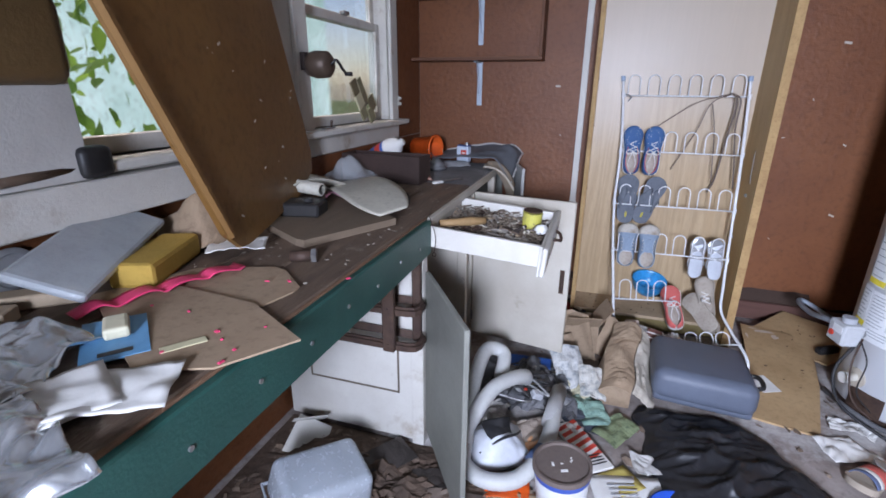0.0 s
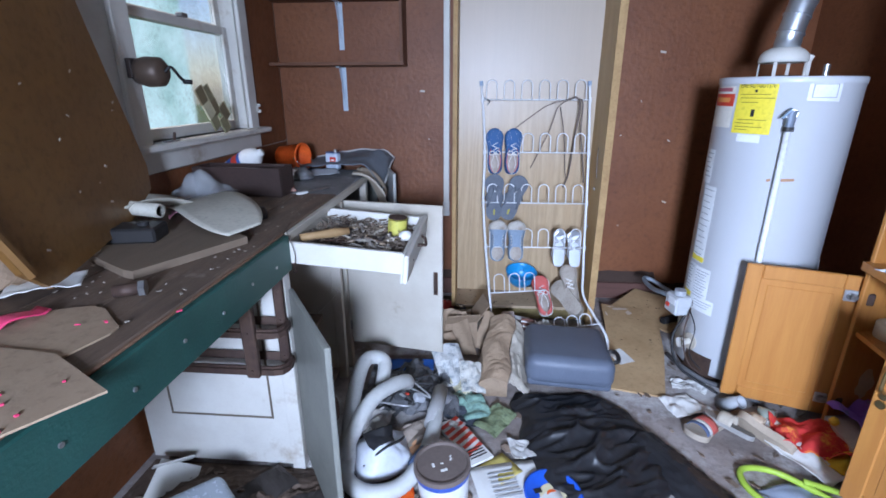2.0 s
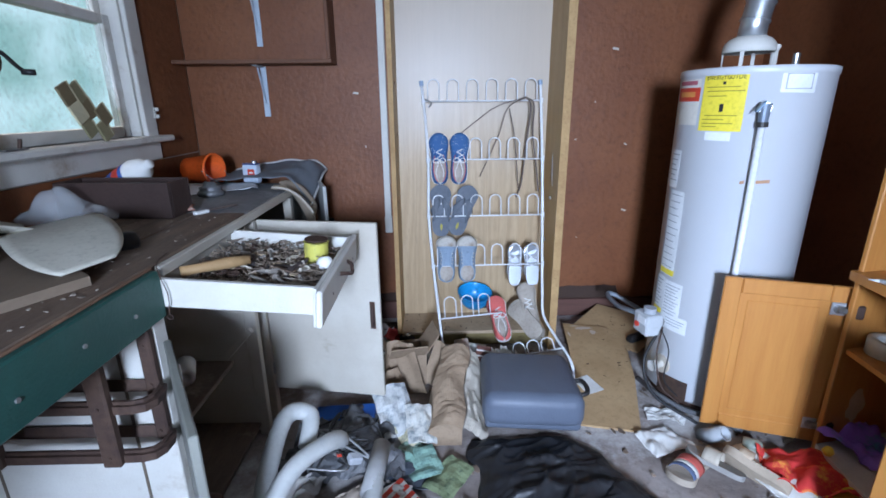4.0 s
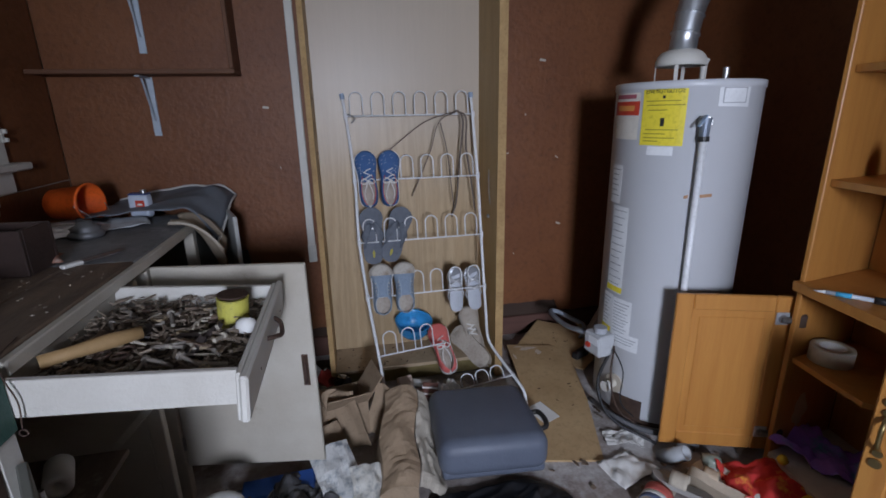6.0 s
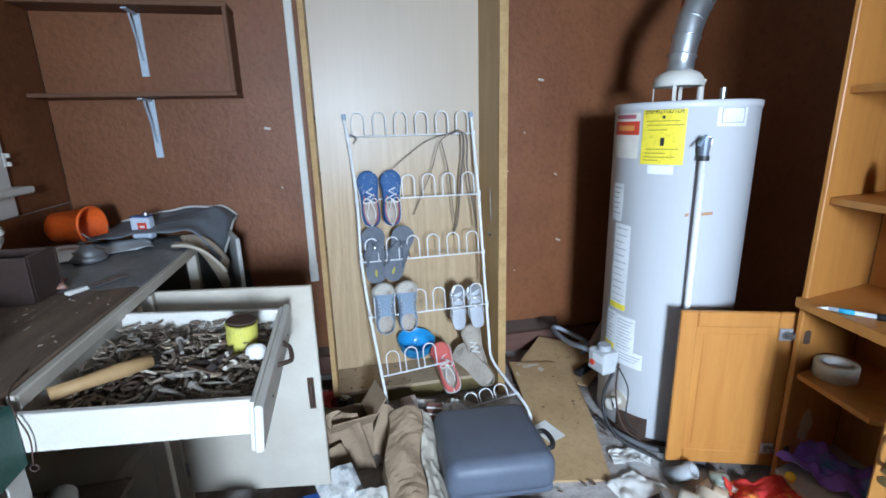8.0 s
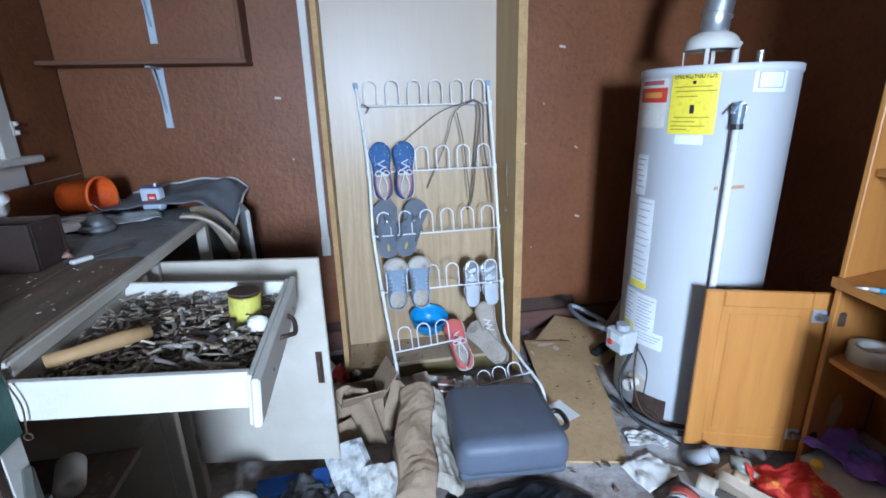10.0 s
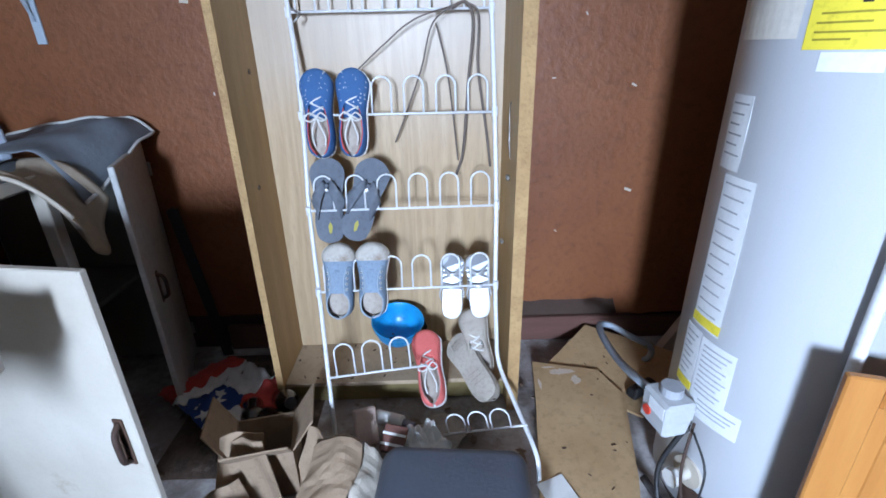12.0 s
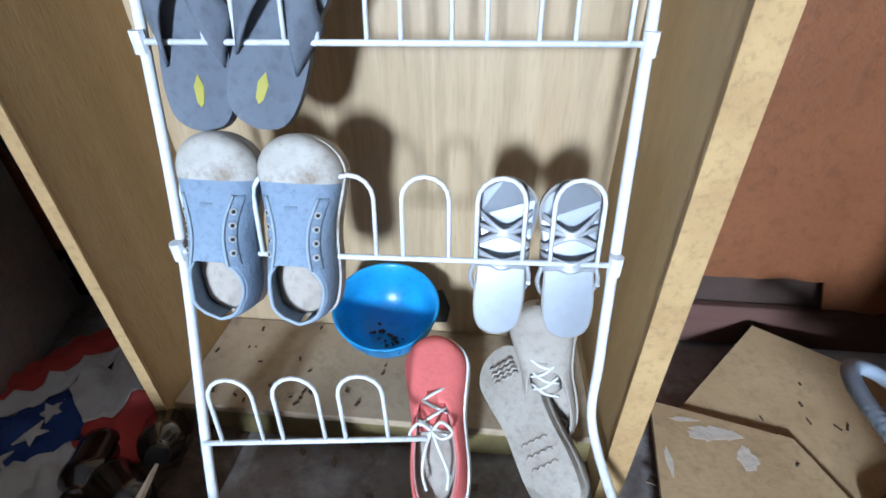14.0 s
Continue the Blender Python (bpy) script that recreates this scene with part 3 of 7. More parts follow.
part("plinth", span(-0.0375, 0.7995, 2.848, 2.862, 0.0, 0.071, 0.002), flat("plinth_olive", (0.20, 0.15, 0.06), 0.7, bump=0.4), cl)
for y, z in ((2.93, 0.84), (3.02, 1.2), (2.95, 1.46)):
    part("plug", tube([(-0.039, y, z), (-0.035, y, z)], 0.009, 10), flat("plug_brown", (0.14, 0.09, 0.06)), cl)
for y, z in ((2.9, 0.86), (2.98, 0.60)):
    part("bracket", B((0.012, 0.022, 0.018), (0.794, y, z), 0.004), STEEL, cl)
part("wire_hook", tube(curve([(0.797, 2.90, 1.10), (0.790, 2.88, 1.08), (0.790, 2.87, 0.98), (0.795, 2.87, 0.93)], 5), 0.0018, 6), STEEL, cl)

# ---- shoe rack ----
rk = thing("shoe_rack", "white wire shoe rack leaning in the closet, bent foot", "shoe rack")
LP = [(0.098, 3.075, 1.46), (0.118, 3.02, 1.26), (0.130, 2.955, 1.03), (0.128, 2.90, 0.77), (0.150, 2.80, 0.50), (0.180, 2.665, 0.245), (0.205, 2.56, 0.03)]
RP = [(0.742, 3.045, 1.46), (0.748, 3.0, 1.26), (0.754, 2.95, 1.03), (0.760, 2.912, 0.77), (0.752, 2.82, 0.50), (0.756, 2.795, 0.35), (0.765, 2.775, 0.215), (0.80, 2.64, 0.155), (0.842, 2.47, 0.10), (0.85, 2.42, 0.02)]
part("post", tube(curve(LP, 6), 0.0074, 10), WIRE, rk, "", True)
part("post", tube(curve(RP, 6), 0.0074, 10), WIRE, rk, "", True)


def on(P, z):
    for a, b in zip(P, P[1:]):
        if b[2] <= z <= a[2]:
            t = (a[2] - z) / (a[2] - b[2])
            return Vector(a).lerp(Vector(b), t)


def tier(a, b, n, first=0.045, pitch=None, hgt=0.115, wid=0.062, fwd=-0.18, ends=True):
    a, b = Vector(a) + Vector((0, -0.008, 0)), Vector(b) + Vector((0, -0.008, 0))
    bar = part("bar", tube([a, b], 0.004, 8), WIRE, rk, "", True)
    d = (b - a).normalized()
    L = (b - a).length
    pitch = pitch or (L - 2 * first) / (n - 1)
    up = Vector((0, -fwd, 1)).normalized()
    up = (up - d * up.dot(d)).normalized()
    for i in range(n):
        c = a + d * (first + i * pitch)
        pts = [c - d * wid / 2]
        pts += [c + up * (hgt - wid / 2) + d * (wid / 2) * -math.cos(math.pi * s / 8) + up * (wid / 2) * math.sin(math.pi * s / 8) for s in range(9)]
        pts.append(c + d * wid / 2)
        part("loop", tube(pts, 0.0032, 6), WIRE, bar, "", True)
    for e in (a, b):
        if ends:
            part("clip", tube([e + Vector((0, 0, -0.014)), e + Vector((0, 0, 0.014))], 0.0095, 8), WIRE, bar)


for z in (1.37, 1.066, 0.765, 0.508):
    tier(on(LP, z), on(RP, z), 6, 0.055)
tier(on(LP, 0.255), (0.510, 2.70, 0.272), 3, 0.062, 0.092, ends=False)
tier((0.56, 2.60, 0.06), (0.83, 2.555, 0.135), 3, 0.05, 0.075, hgt=0.07, ends=False)
part("hook", tube(curve([(0.10, 3.07, 1.385), (0.13, 3.03, 1.375), (0.15, 3.0, 1.36), (0.135, 2.99, 1.34)], 5), 0.004, 6), STEEL, rk)
part("end_cap", tube([(0.742, 3.045, 1.45), (0.741, 3.05, 1.475)], 0.012, 10), flat("blue_grey_cap", (0.3, 0.38, 0.5)), rk)
part("end_cap", tube([(0.099, 3.073, 1.45), (0.097, 3.08, 1.475)], 0.012, 10), flat("blue_grey_cap2", (0.3, 0.38, 0.5)), rk)


# ---- water heater ----
HR, HH = 0.272, 1.478
wh = thing("water_heater", "tall white gas water heater with paper labels and rust marks", "water heater", pose(1.487, 2.402, 0))
part("tank", lathe([(0, 0.03), (HR - 0.012, 0.03), (HR, 0.045), (HR, HH - 0.03), (HR + 0.004, HH - 0.028), (HR + 0.004, HH - 0.004), (HR - 0.004, HH), (0, HH + 0.004)], 64), HEATER, wh, "", True)
part("base_ring", lathe([(HR - 0.03, 0.0), (HR - 0.02, 0.0), (HR - 0.02, 0.032), (HR - 0.03, 0.032)], 40), RUST, wh)
for o in wh.children:
    for p in o.data.polygons:
        if abs(p.normal.z) > 0.9:
            p.use_smooth = False


def wrap(name, a0, a1, z0, z1, mat, label="", lift=0.0012, parent=None, skew=0.0):
    bm = bmesh.new()
    k = max(2, int(abs(a1 - a0) / 4))
    rows = []
    for i in range(k + 1):
        a = radians(a0 + (a1 - a0) * i / k)
        z = skew * i / k
        rows.append([bm.verts.new(((HR + r) * math.cos(a), (HR + r) * math.sin(a), zz + z)) for r in (0, lift) for zz in (z0, z1)])
    for a, b in zip(rows, rows[1:]):
        bm.faces.new((a[2], b[2], b[3], a[3]))
        bm.faces.new((a[1], b[1], b[3], a[3]))
        bm.faces.new((a[0], b[0], b[2], a[2]))
    bm.faces.new(rows[0])
    bm.faces.new(rows[-1])
    return part(name, bm, mat, parent or wh, label)


LABW = flat("label_white", (0.78, 0.79, 0.80), 0.5, bump=0.02)
yl = wrap("yellow_label", -160, -126.5, 1.243, 1.468, YELLOW, "yellow energy label with black print")
for k, (z, w0, w1, mt) in enumerate([(1.405, -157, -131, FADEINK), (1.39, -156, -128, FADEINK), (1.372, -155, -140, FADEINK), (1.30, -156, -131, FADEINK), (1.285, -157, -140, FADEINK), (1.27, -157, -133, FADEINK), (1.258, -157, -145, FADEINK)]):
    wrap("print_line", w0, w1, z, z + 0.0035, mt, "", 0.002, yl)
wrap("print_mark", -144.5, -141.5, 1.315, 1.345, INK, "", 0.002, yl)
for i, ch in enumerate("ENERGYGUIDE"):
    aa = radians(-143.2 + (i - 5) * 2.75)
    text_mesh("letter", ch, 0.026, INK, yl, Matrix.Translation(((HR + 0.0022) * math.cos(aa), (HR + 0.0022) * math.sin(aa), 1.442)) @ pose(0, 0, 0, 90, 0, math.degrees(aa) + 90), squeeze=0.75)
wrap("print_mark", -144.2, -142, 1.415, 1.426, INK, "", 0.002, yl)
wrap("small_label", -153, -133, 1.207, 1.239, LABW)
wl = wrap("white_label", -105, -79, 1.384, 1.458, LABW, "white printed data label", skew=-0.004)
wrap("print_box", -102, -82, 1.394, 1.448, GREYINK, "", 0.0018, wl)
wrap("print_box", -101, -83, 1.397, 1.445, LABW, "", 0.0024, wl)
lg = wrap("brand_label", -196, -163, 1.262, 1.44, flat("label_cream", (0.75, 0.70, 0.62), 0.5), "red and cream maker's label")
wrap("red_band", -196, -163, 1.355, 1.408, REDP, "", 0.002, lg)
wrap("print_bar", -194, -167, 1.418, 1.434, flat("dusky_red", (0.45, 0.12, 0.15)), "", 0.002, lg)
wrap("print_bar", -190, -168, 1.372, 1.392, flat("orange_print", (0.75, 0.30, 0.08)), "", 0.003, lg)
for z0, z1, a0, a1, n in ((0.995, 1.155, 168, 184, 6), (0.60, 0.985, 176, 196, 12), (0.40, 0.585, 172, 186, 9), (0.40, 0.58, 187, 208, 10), (0.355, 0.425, 191, 217, 3)):
    lb = wrap("warning_label", a0, a1, z0, z1, LABW, "white warning label with small print")
    for k in range(n):
        zz = z1 - 0.02 - k * (z1 - z0 - 0.03) / n
        wrap("print_line", a0 + 2, a1 - 2 - (k * 7 % 5), zz, zz + 0.004, GREYINK, "", 0.002, lb)
    if n in (12, 9):
        wrap("yellow_band", a0, a1, z0 + 0.005, z0 + 0.03, YELLOW, "", 0.0024, lb)
for (a0, a1, z) in ((-111, -100, 1.05), (-121, -118, 1.045)):
    wrap("rust_mark", a0, a1, z, z + 0.012, flat("rust_stain", (0.45, 0.25, 0.14), 0.8), "orange rust stain", 0.0008, skew=0.004)
# draught hood and flue
hx, hy = -0.052, -0.012
hood = part("draught_hood", lathe([(0.050, 0.128), (0.058, 0.126), (0.074, 0.118), (0.088, 0.104), (0.094, 0.086), (0.095, 0.068), (0.092, 0.066), (0.086, 0.082), (0.05, 0.10)], 40), WHITE, wh, "white draught hood", True)
hood.matrix_basis = Matrix.Translation((hx, hy, HH - 0.005))
for k in range(4):
    aa = radians(45 + 90 * k)
    part("hood_leg", B((0.014, 0.003, 0.075), (0.091 * math.cos(aa), 0.091 * math.sin(aa), 0.037), 0.0005, Matrix.Rotation(aa + 1.57, 4, 'Z')), WHITE, hood)
part("flue_collar", lathe([(0.075, 0.0), (0.075, 0.012), (0, 0.012)], 24), BLACK, hood)
fl = [(hx, hy, HH + 0.11), (hx + 0.006, hy, HH + 0.18), (hx + 0.020, hy + 0.004, HH + 0.25), (hx + 0.036, hy + 0.008, HH + 0.31), (hx + 0.072, hy + 0.018, HH + 0.375), (hx + 0.13, hy + 0.035, HH + 0.45), (hx + 0.22, hy + 0.06, HH + 0.56), (hx + 0.32, hy + 0.09, HH + 0.68)]
part("flue_pipe", tube(fl, [0.051, 0.050, 0.051, 0.053, 0.053, 0.051, 0.050, 0.051], 28), GALV, wh, "crimped galvanised flue pipe", True)
for i in range(1, 7):
    a_, b_ = Vector(fl[i]), Vector(fl[i + 1])
    part("flue_seam", tube([a_.lerp(b_, -0.04), a_.lerp(b_, 0.04)], 0.0555, 28), GALV, wh, "", True)
# pipe stubs, relief valve, discharge pipe
part("pipe_stub", tube([(0.07, -0.12, HH), (0.07, -0.12, HH + 0.05)], 0.012, 12), STEEL, wh)
part("pipe_stub", tube([(0.05, -0.02, HH), (0.05, -0.02, HH + 0.07), (0.06, -0.02, HH + 0.09)], 0.013, 12), WHITE, wh)
va = radians(-114)
vx, vy = HR * math.cos(va), HR * math.sin(va)
nx_, ny_ = math.cos(va), math.sin(va)
rv = part("relief_valve", tube([(vx, vy, 1.33), (vx + nx_ * 0.042, vy + ny_ * 0.042, 1.33)], 0.021, 14), STEEL, wh, "pressure relief valve with blue-grey lever")
part("valve_body", tube([(vx + nx_ * 0.03, vy + ny_ * 0.03, 1.275), (vx + nx_ * 0.03, vy + ny_ * 0.03, 1.345)], [0.016, 0.022], 14), flat("valve_grey", (0.22, 0.26, 0.32), 0.4, metal=0.4), rv)
part("lever", B((0.05, 0.016, 0.006), (vx + nx_ * 0.05 - 0.02, vy + ny_ * 0.05, 1.335), 0.002, Matrix.Rotation(-0.9, 4, 'Y')), flat("lever_blue", (0.25, 0.35, 0.48), 0.4), rv)
part("collar", tube([(vx + nx_ * 0.03, vy + ny_ * 0.03, 1.262), (vx + nx_ * 0.03, vy + ny_ * 0.03, 1.28)], 0.020, 14), BLACK, rv)
part("discharge_pipe", tube([(vx + nx_ * 0.03, vy + ny_ * 0.03, 1.263), (vx + nx_ * 0.028 + 0.004, vy + ny_ * 0.028, 0.65), (vx + nx_ * 0.03 + 0.008, vy + ny_ * 0.03 - 0.004, 0.02)], 0.0125, 14), WIRE, wh, "white plastic discharge pipe", True)
part("side_pipe", tube([(0.31, -0.02, 0.62), (0.33, -0.04, 0.25), (0.335, -0.05, 0.02)], 0.012, 10), WIRE, wh, "", True)
# gas control, drain, access opening
ga = radians(190)
gm = Matrix.Translation((HR * math.cos(ga), HR * math.sin(ga), 0.375)) @ Matrix.Rotation(ga, 4, 'Z')
gv = part("gas_control", B((0.085, 0.105, 0.10), (0.072, 0, 0), 0.008), flat("control_grey", (0.46, 0.47, 0.48), 0.45), wh, "grey gas control box with red knob")
gv.matrix_basis = gm
part("knob", tube([(0.07, 0.0, 0.05), (0.07, 0.0, 0.075)], 0.028, 16), flat("knob_grey", (0.35, 0.36, 0.38), 0.4), gv)
part("red_button", tube([(0.113, -0.02, -0.01), (0.120, -0.02, -0.01)], 0.014, 12), REDP, gv)
part("sticker", B((0.002, 0.06, 0.035), (0.1165, 0.012, 0.022), 0), LABW, gv)
part("nipple", tube([(-0.01, 0, 0), (0.035, 0, 0)], 0.02, 12), STEEL, gv)
da = radians(198)
dv = part("drain_valve", tube([(0, 0, 0), (0.05, 0, 0)], 0.018, 14), flat("drain_cream", (0.60, 0.56, 0.48), 0.5), wh, "cream plastic drain valve")
dv.matrix_basis = Matrix.Translation((HR * math.cos(da), HR * math.sin(da), 0.172)) @ Matrix.Rotation(da, 4, 'Z')
part("escutcheon", tube([(-0.004, 0, 0), (0.006, 0, 0)], 0.045, 18), flat("escutcheon_tan", (0.50, 0.44, 0.36), 0.6), dv)
part("drain_knob", tube([(0.045, 0, 0), (0.065, 0, 0)], 0.026, 8), flat("knob_white", (0.62, 0.6, 0.56), 0.5), dv)
wrap("access_opening", 196, 226, 0.03, 0.13, RUST, "rusted burner opening", 0.003)
for k, pts in enumerate([[(-0.30, -0.12, 0.38), (-0.33, -0.16, 0.25), (-0.31, -0.20, 0.12), (-0.24, -0.24, 0.06)], [(-0.30, -0.10, 0.36), (-0.36, -0.11, 0.2), (-0.34, -0.2, 0.08), (-0.2, -0.33, 0.02)], [(-0.31, -0.14, 0.37), (-0.30, -0.2, 0.3), (-0.32, -0.23, 0.18), (-0.25, -0.23, 0.09)]]):
    part("tubing", tube(curve(pts, 6), (0.004, 0.007, 0.003)[k], 8), (RUST, BLACK, BLACK)[k], wh, "", True)
fx = thing("flexible_gas_hose", "grey flexible gas hose looping over the plywood", "hose")
part("hose", tube(curve([(1.135, 2.385, 0.39), (1.115, 2.46, 0.38), (1.12, 2.62, 0.335), (1.13, 2.78, 0.315), (1.15, 2.85, 0.31), (1.20, 2.87, 0.29), (1.27, 2.86, 0.25), (1.36, 2.87, 0.19), (1.40, 2.93, 0.10), (1.38, 2.98, 0.03)], 26), [0.0125 if i % 2 else 0.0102 for i in range(9 * 26 + 1)], 10), flat("hose_grey", (0.40, 0.46, 0.53), 0.4, metal=0.2), fx, "", True)
part("brass_end", tube([(1.33, 2.865, 0.21), (1.37, 2.885, 0.18)], 0.016, 10), flat("brass_dull", (0.45, 0.38, 0.2), 0.4, metal=0.8), fx)
dh = thing("drain_hose", "dark rubber hose lying at the heater's foot", "hose")
part("hose", tube(curve([(1.17, 2.42, 0.03), (1.19, 2.25, 0.05), (1.27, 2.16, 0.03), (1.36, 2.08, 0.04), (1.45, 2.02, 0.02)], 6), 0.012, 10), flat("rubber_grey", (0.10, 0.10, 0.105), 0.6), dh, "", True)

# ---- oak hutch ----
hu = thing("hutch", "honey oak hutch with open shelves above and open doors below", "hutch", pose(1.645, 1.90, 0, 0, 0, -8))
W_, D_ = 0.84, 0.36   # front runs along local -y, depth along local +x
part("end_panel", span(0, D_ + 0.01, -0.018, 0, 0.0, 2.1, 0.003), OAK, hu).matrix_basis = pose(0, 0, 0, 0, 0, 18)
part("end_panel", span(0, D_, -W_, -W_ + 0.018, 0.0, 2.1, 0.003), OAK, hu)
part("back_board", span(D_ - 0.008, D_, -W_ + 0.018, 0.09, 0.02, 2.1, 0), OAK, hu)
part("ledge", slab([(-0.02, 0.0), (-0.02, -W_ + 0.005), (D_ - 0.009, -W_ + 0.005), (D_ - 0.009, 0.09), (0.03, -0.012)], 0.748, 0.782), OAK, hu)
part("bottom", slab([(0.0, -0.022), (0.0, -W_ + 0.019), (D_ - 0.009, -W_ + 0.019), (D_ - 0.009, 0.09)], 0.05, 0.068), flat("dusty_base", (0.58, 0.54, 0.49), 0.8, bump=0.3), hu)
part("toe_board", span(0.0, 0.018, -W_ + 0.019, -0.019, 0.0, 0.05, 0.002), OAK, hu)
for z in (1.142, 1.50, 1.86):
    part("shelf", slab([(0.03, -0.014), (0.03, -W_ + 0.019), (D_ - 0.009, -W_ + 0.019), (D_ - 0.009, 0.09)], z - 0.022, z), OAK, hu)
bm = slab([(0.02, -0.02), (0.02, -0.30), (0.12, -0.38), (D_ - 0.01, -0.38), (D_ - 0.01, 0.088)], 0.465, 0.484)
part("low_shelf", bm, OAK, hu)
part("stile", span(-0.018, 0.0, -W_, -W_ + 0.045, 0.05, 0.747, 0.003), OAK, hu)
rq = random.Random(6)
part("patch", slab([(0.045 * rq.uniform(0.6, 1.15) * math.cos(q * 0.3927), 0.075 * rq.uniform(0.6, 1.15) * math.sin(q * 0.3927)) for q in range(16)], 0, 0.0008), flat("scuffed_patch", (0.55, 0.42, 0.28), 0.7), hu, "pale scuffed patch").matrix_basis = pose(0, 0, 0, 0, 0, 18) @ pose(0.14, -0.0186, 0.22, 90, 0, 0)


HINGE = flat("zinc_plate", (0.60, 0.62, 0.64), 0.35, metal=0.6)


def oak_door(hinge, ang, w, z0, z1, side, knob=False):
    d = part("door", span(0.06, w - 0.06, -0.006, 0.006, z0 + 0.06, z1 - 0.06, 0.001), OAK, hu, "open oak frame-and-panel door")
    d.matrix_basis = pose(hinge[0], hinge[1], 0, 0, 0, ang)
    part("stile", span(0, 0.062, -0.010, 0.010, z0, z1, 0.004), OAK, d)
    part("stile", span(w - 0.062, w, -0.010, 0.010, z0, z1, 0.004), OAK, d)
    part("rail", span(0.0625, w - 0.0625, -0.010, 0.010, z0, z0 + 0.062, 0.004), OAK, d)
    part("rail", span(0.0625, w - 0.0625, -0.010, 0.010, z1 - 0.062, z1, 0.004), OAK, d)
    part("panel_field", span(0.085, w - 0.085, -0.0085, 0.0085, z0 + 0.085, z1 - 0.085, 0.006), OAK, d)
    for z in (z0 + 0.085, z1 - 0.085):
        h = part("hinge", B((0.046, 0.006, 0.050), (0.036, side * 0.0135, z), 0.003), HINGE, d, "steel cup hinge")
        part("cup", tube([(0.036, side * 0.0165, z), (0.036, side * 0.0185, z)], 0.016, 14), STEEL, h)
        part("hinge_arm", B((0.075, 0.024, 0.022), (0.004, side * 0.024, z), 0.004), STEEL, h)
        part("mount", B((0.030, 0.030, 0.052), (-0.022, side * 0.022, z), 0.004), RUST, h)
    if knob:
        BRS = flat("antique_brass", (0.30, 0.22, 0.10), 0.35, metal=0.9)
        k = part("pull", tube(curve([(w - 0.03, side * 0.011, 0.62), (w - 0.03, side * 0.035, 0.60), (w - 0.03, side * 0.038, 0.57), (w - 0.03, side * 0.035, 0.54), (w - 0.03, side * 0.011, 0.52)], 5), 0.006, 8), BRS, d, "ornate brass pull", True)
        for z, r in ((0.66, 0.014), (0.63, 0.011), (0.51, 0.011), (0.48, 0.014)):
            part("scroll", tube([(w - 0.03, side * 0.0105, z), (w - 0.03, side * 0.016, z)], r, 12), BRS, k)
    return d


oak_door((0.024, 0.028), 169, 0.412, 0.045, 0.708, 1)
oak_door((-0.02, -W_ + 0.01), 118, 0.36, 0.085, 0.745, 1, True)

# ---- leaning brown panel on the bench ----
lp = thing("hardboard_sheet", "large brown hardboard panel leaning over the workbench", "panel")


def panel_pt(s, z, off=0.0):
    """Point of the leaning plane: s metres along its foot, at height z."""
    n = Vector((0.952, 0.296, 0.073))
    p = Vector((-0.9 + 0.0 - 0.296 * s, 0.95 + 0.952 * s, z))
    c = Vector((-0.941, 1.077, 1.233))
    p.x -= (p - c).dot(n) / n.x
    return p + n * off


bm = bmesh.new()
ol = [(-0.07, 1.05), (0.01, 0.985), (0.25, 1.0), (0.50, 1.02), (0.715, 1.08), (0.735, 1.16), (0.62, 1.46), (0.545, 1.66), (0.45, 2.15), (-0.72, 2.05), (-0.33, 1.53)]
fr = [bm.verts.new(panel_pt(s, z, 0.012)) for s, z in ol]
bk = [bm.verts.new(panel_pt(s, z, -0.002)) for s, z in ol]
bm.faces.new(fr)
bm.faces.new(bk[::-1])
for i in range(len(ol)):
    j = (i + 1) % len(ol)
    bm.faces.new((fr[i], fr[j], bk[j], bk[i]))
PAN = material("golden_brown_hardboard", (0.225, 0.112, 0.030), (0.175, 0.083, 0.022), 3, 0.45, bump=0.15, fine=40, dirt=(0.5, 0.42, 0.34), dirt_at=0.72, dirt_scale=11)
part("sheet", bm, PAN, lp)
part("edge_lip", tube([panel_pt(-0.05, 1.04, 0.014), panel_pt(-0.33, 1.53, 0.014), panel_pt(-0.70, 2.03, 0.014)], 0.012, 6), flat("lip_tan", (0.26, 0.135, 0.045)), lp)

rc = random.Random(3)
for k in range(22):
    s_, z_ = rc.uniform(0.0, 0.6), rc.uniform(1.06, 1.75)
    w_ = rc.uniform(0.004, 0.016)
    c_ = part("paint_chip", B((0.0015, w_, w_ * rc.uniform(0.25, 0.6)), (0, 0, 0), 0.0003, Matrix.Rotation(rc.uniform(-0.8, 0.8), 4, 'X')), CHIP, lp)
    c_.matrix_basis = Matrix.Translation(panel_pt(s_, z_, 0.0125)) @ Matrix.Rotation(radians(17), 4, 'Z')

# ---- plywood sheets on the floor ----
def sheet(name, label, outline, z, mat, thick=0.01, cat="board", tilt=None):
    ob = link(name, slab(outline, 0, thick), mat, None, label, category=cat)
    ob.matrix_basis = tilt or Matrix.Translation((0, 0, z))
    return ob


ps = sheet("plywood_sheet", "flat dusty plywood sheet with pale glue stains", [(0.79, 2.10), (1.035, 2.05), (1.155, 2.42), (1.235, 2.76), (1.18, 2.895), (0.93, 2.955), (0.90, 2.72)], 0, PLY, tilt=Matrix.Translation((0, 2.30, 0.014)) @ pose(0, 0, 0, 4.6, 0, 0) @ Matrix.Translation((0, -2.30, 0)))
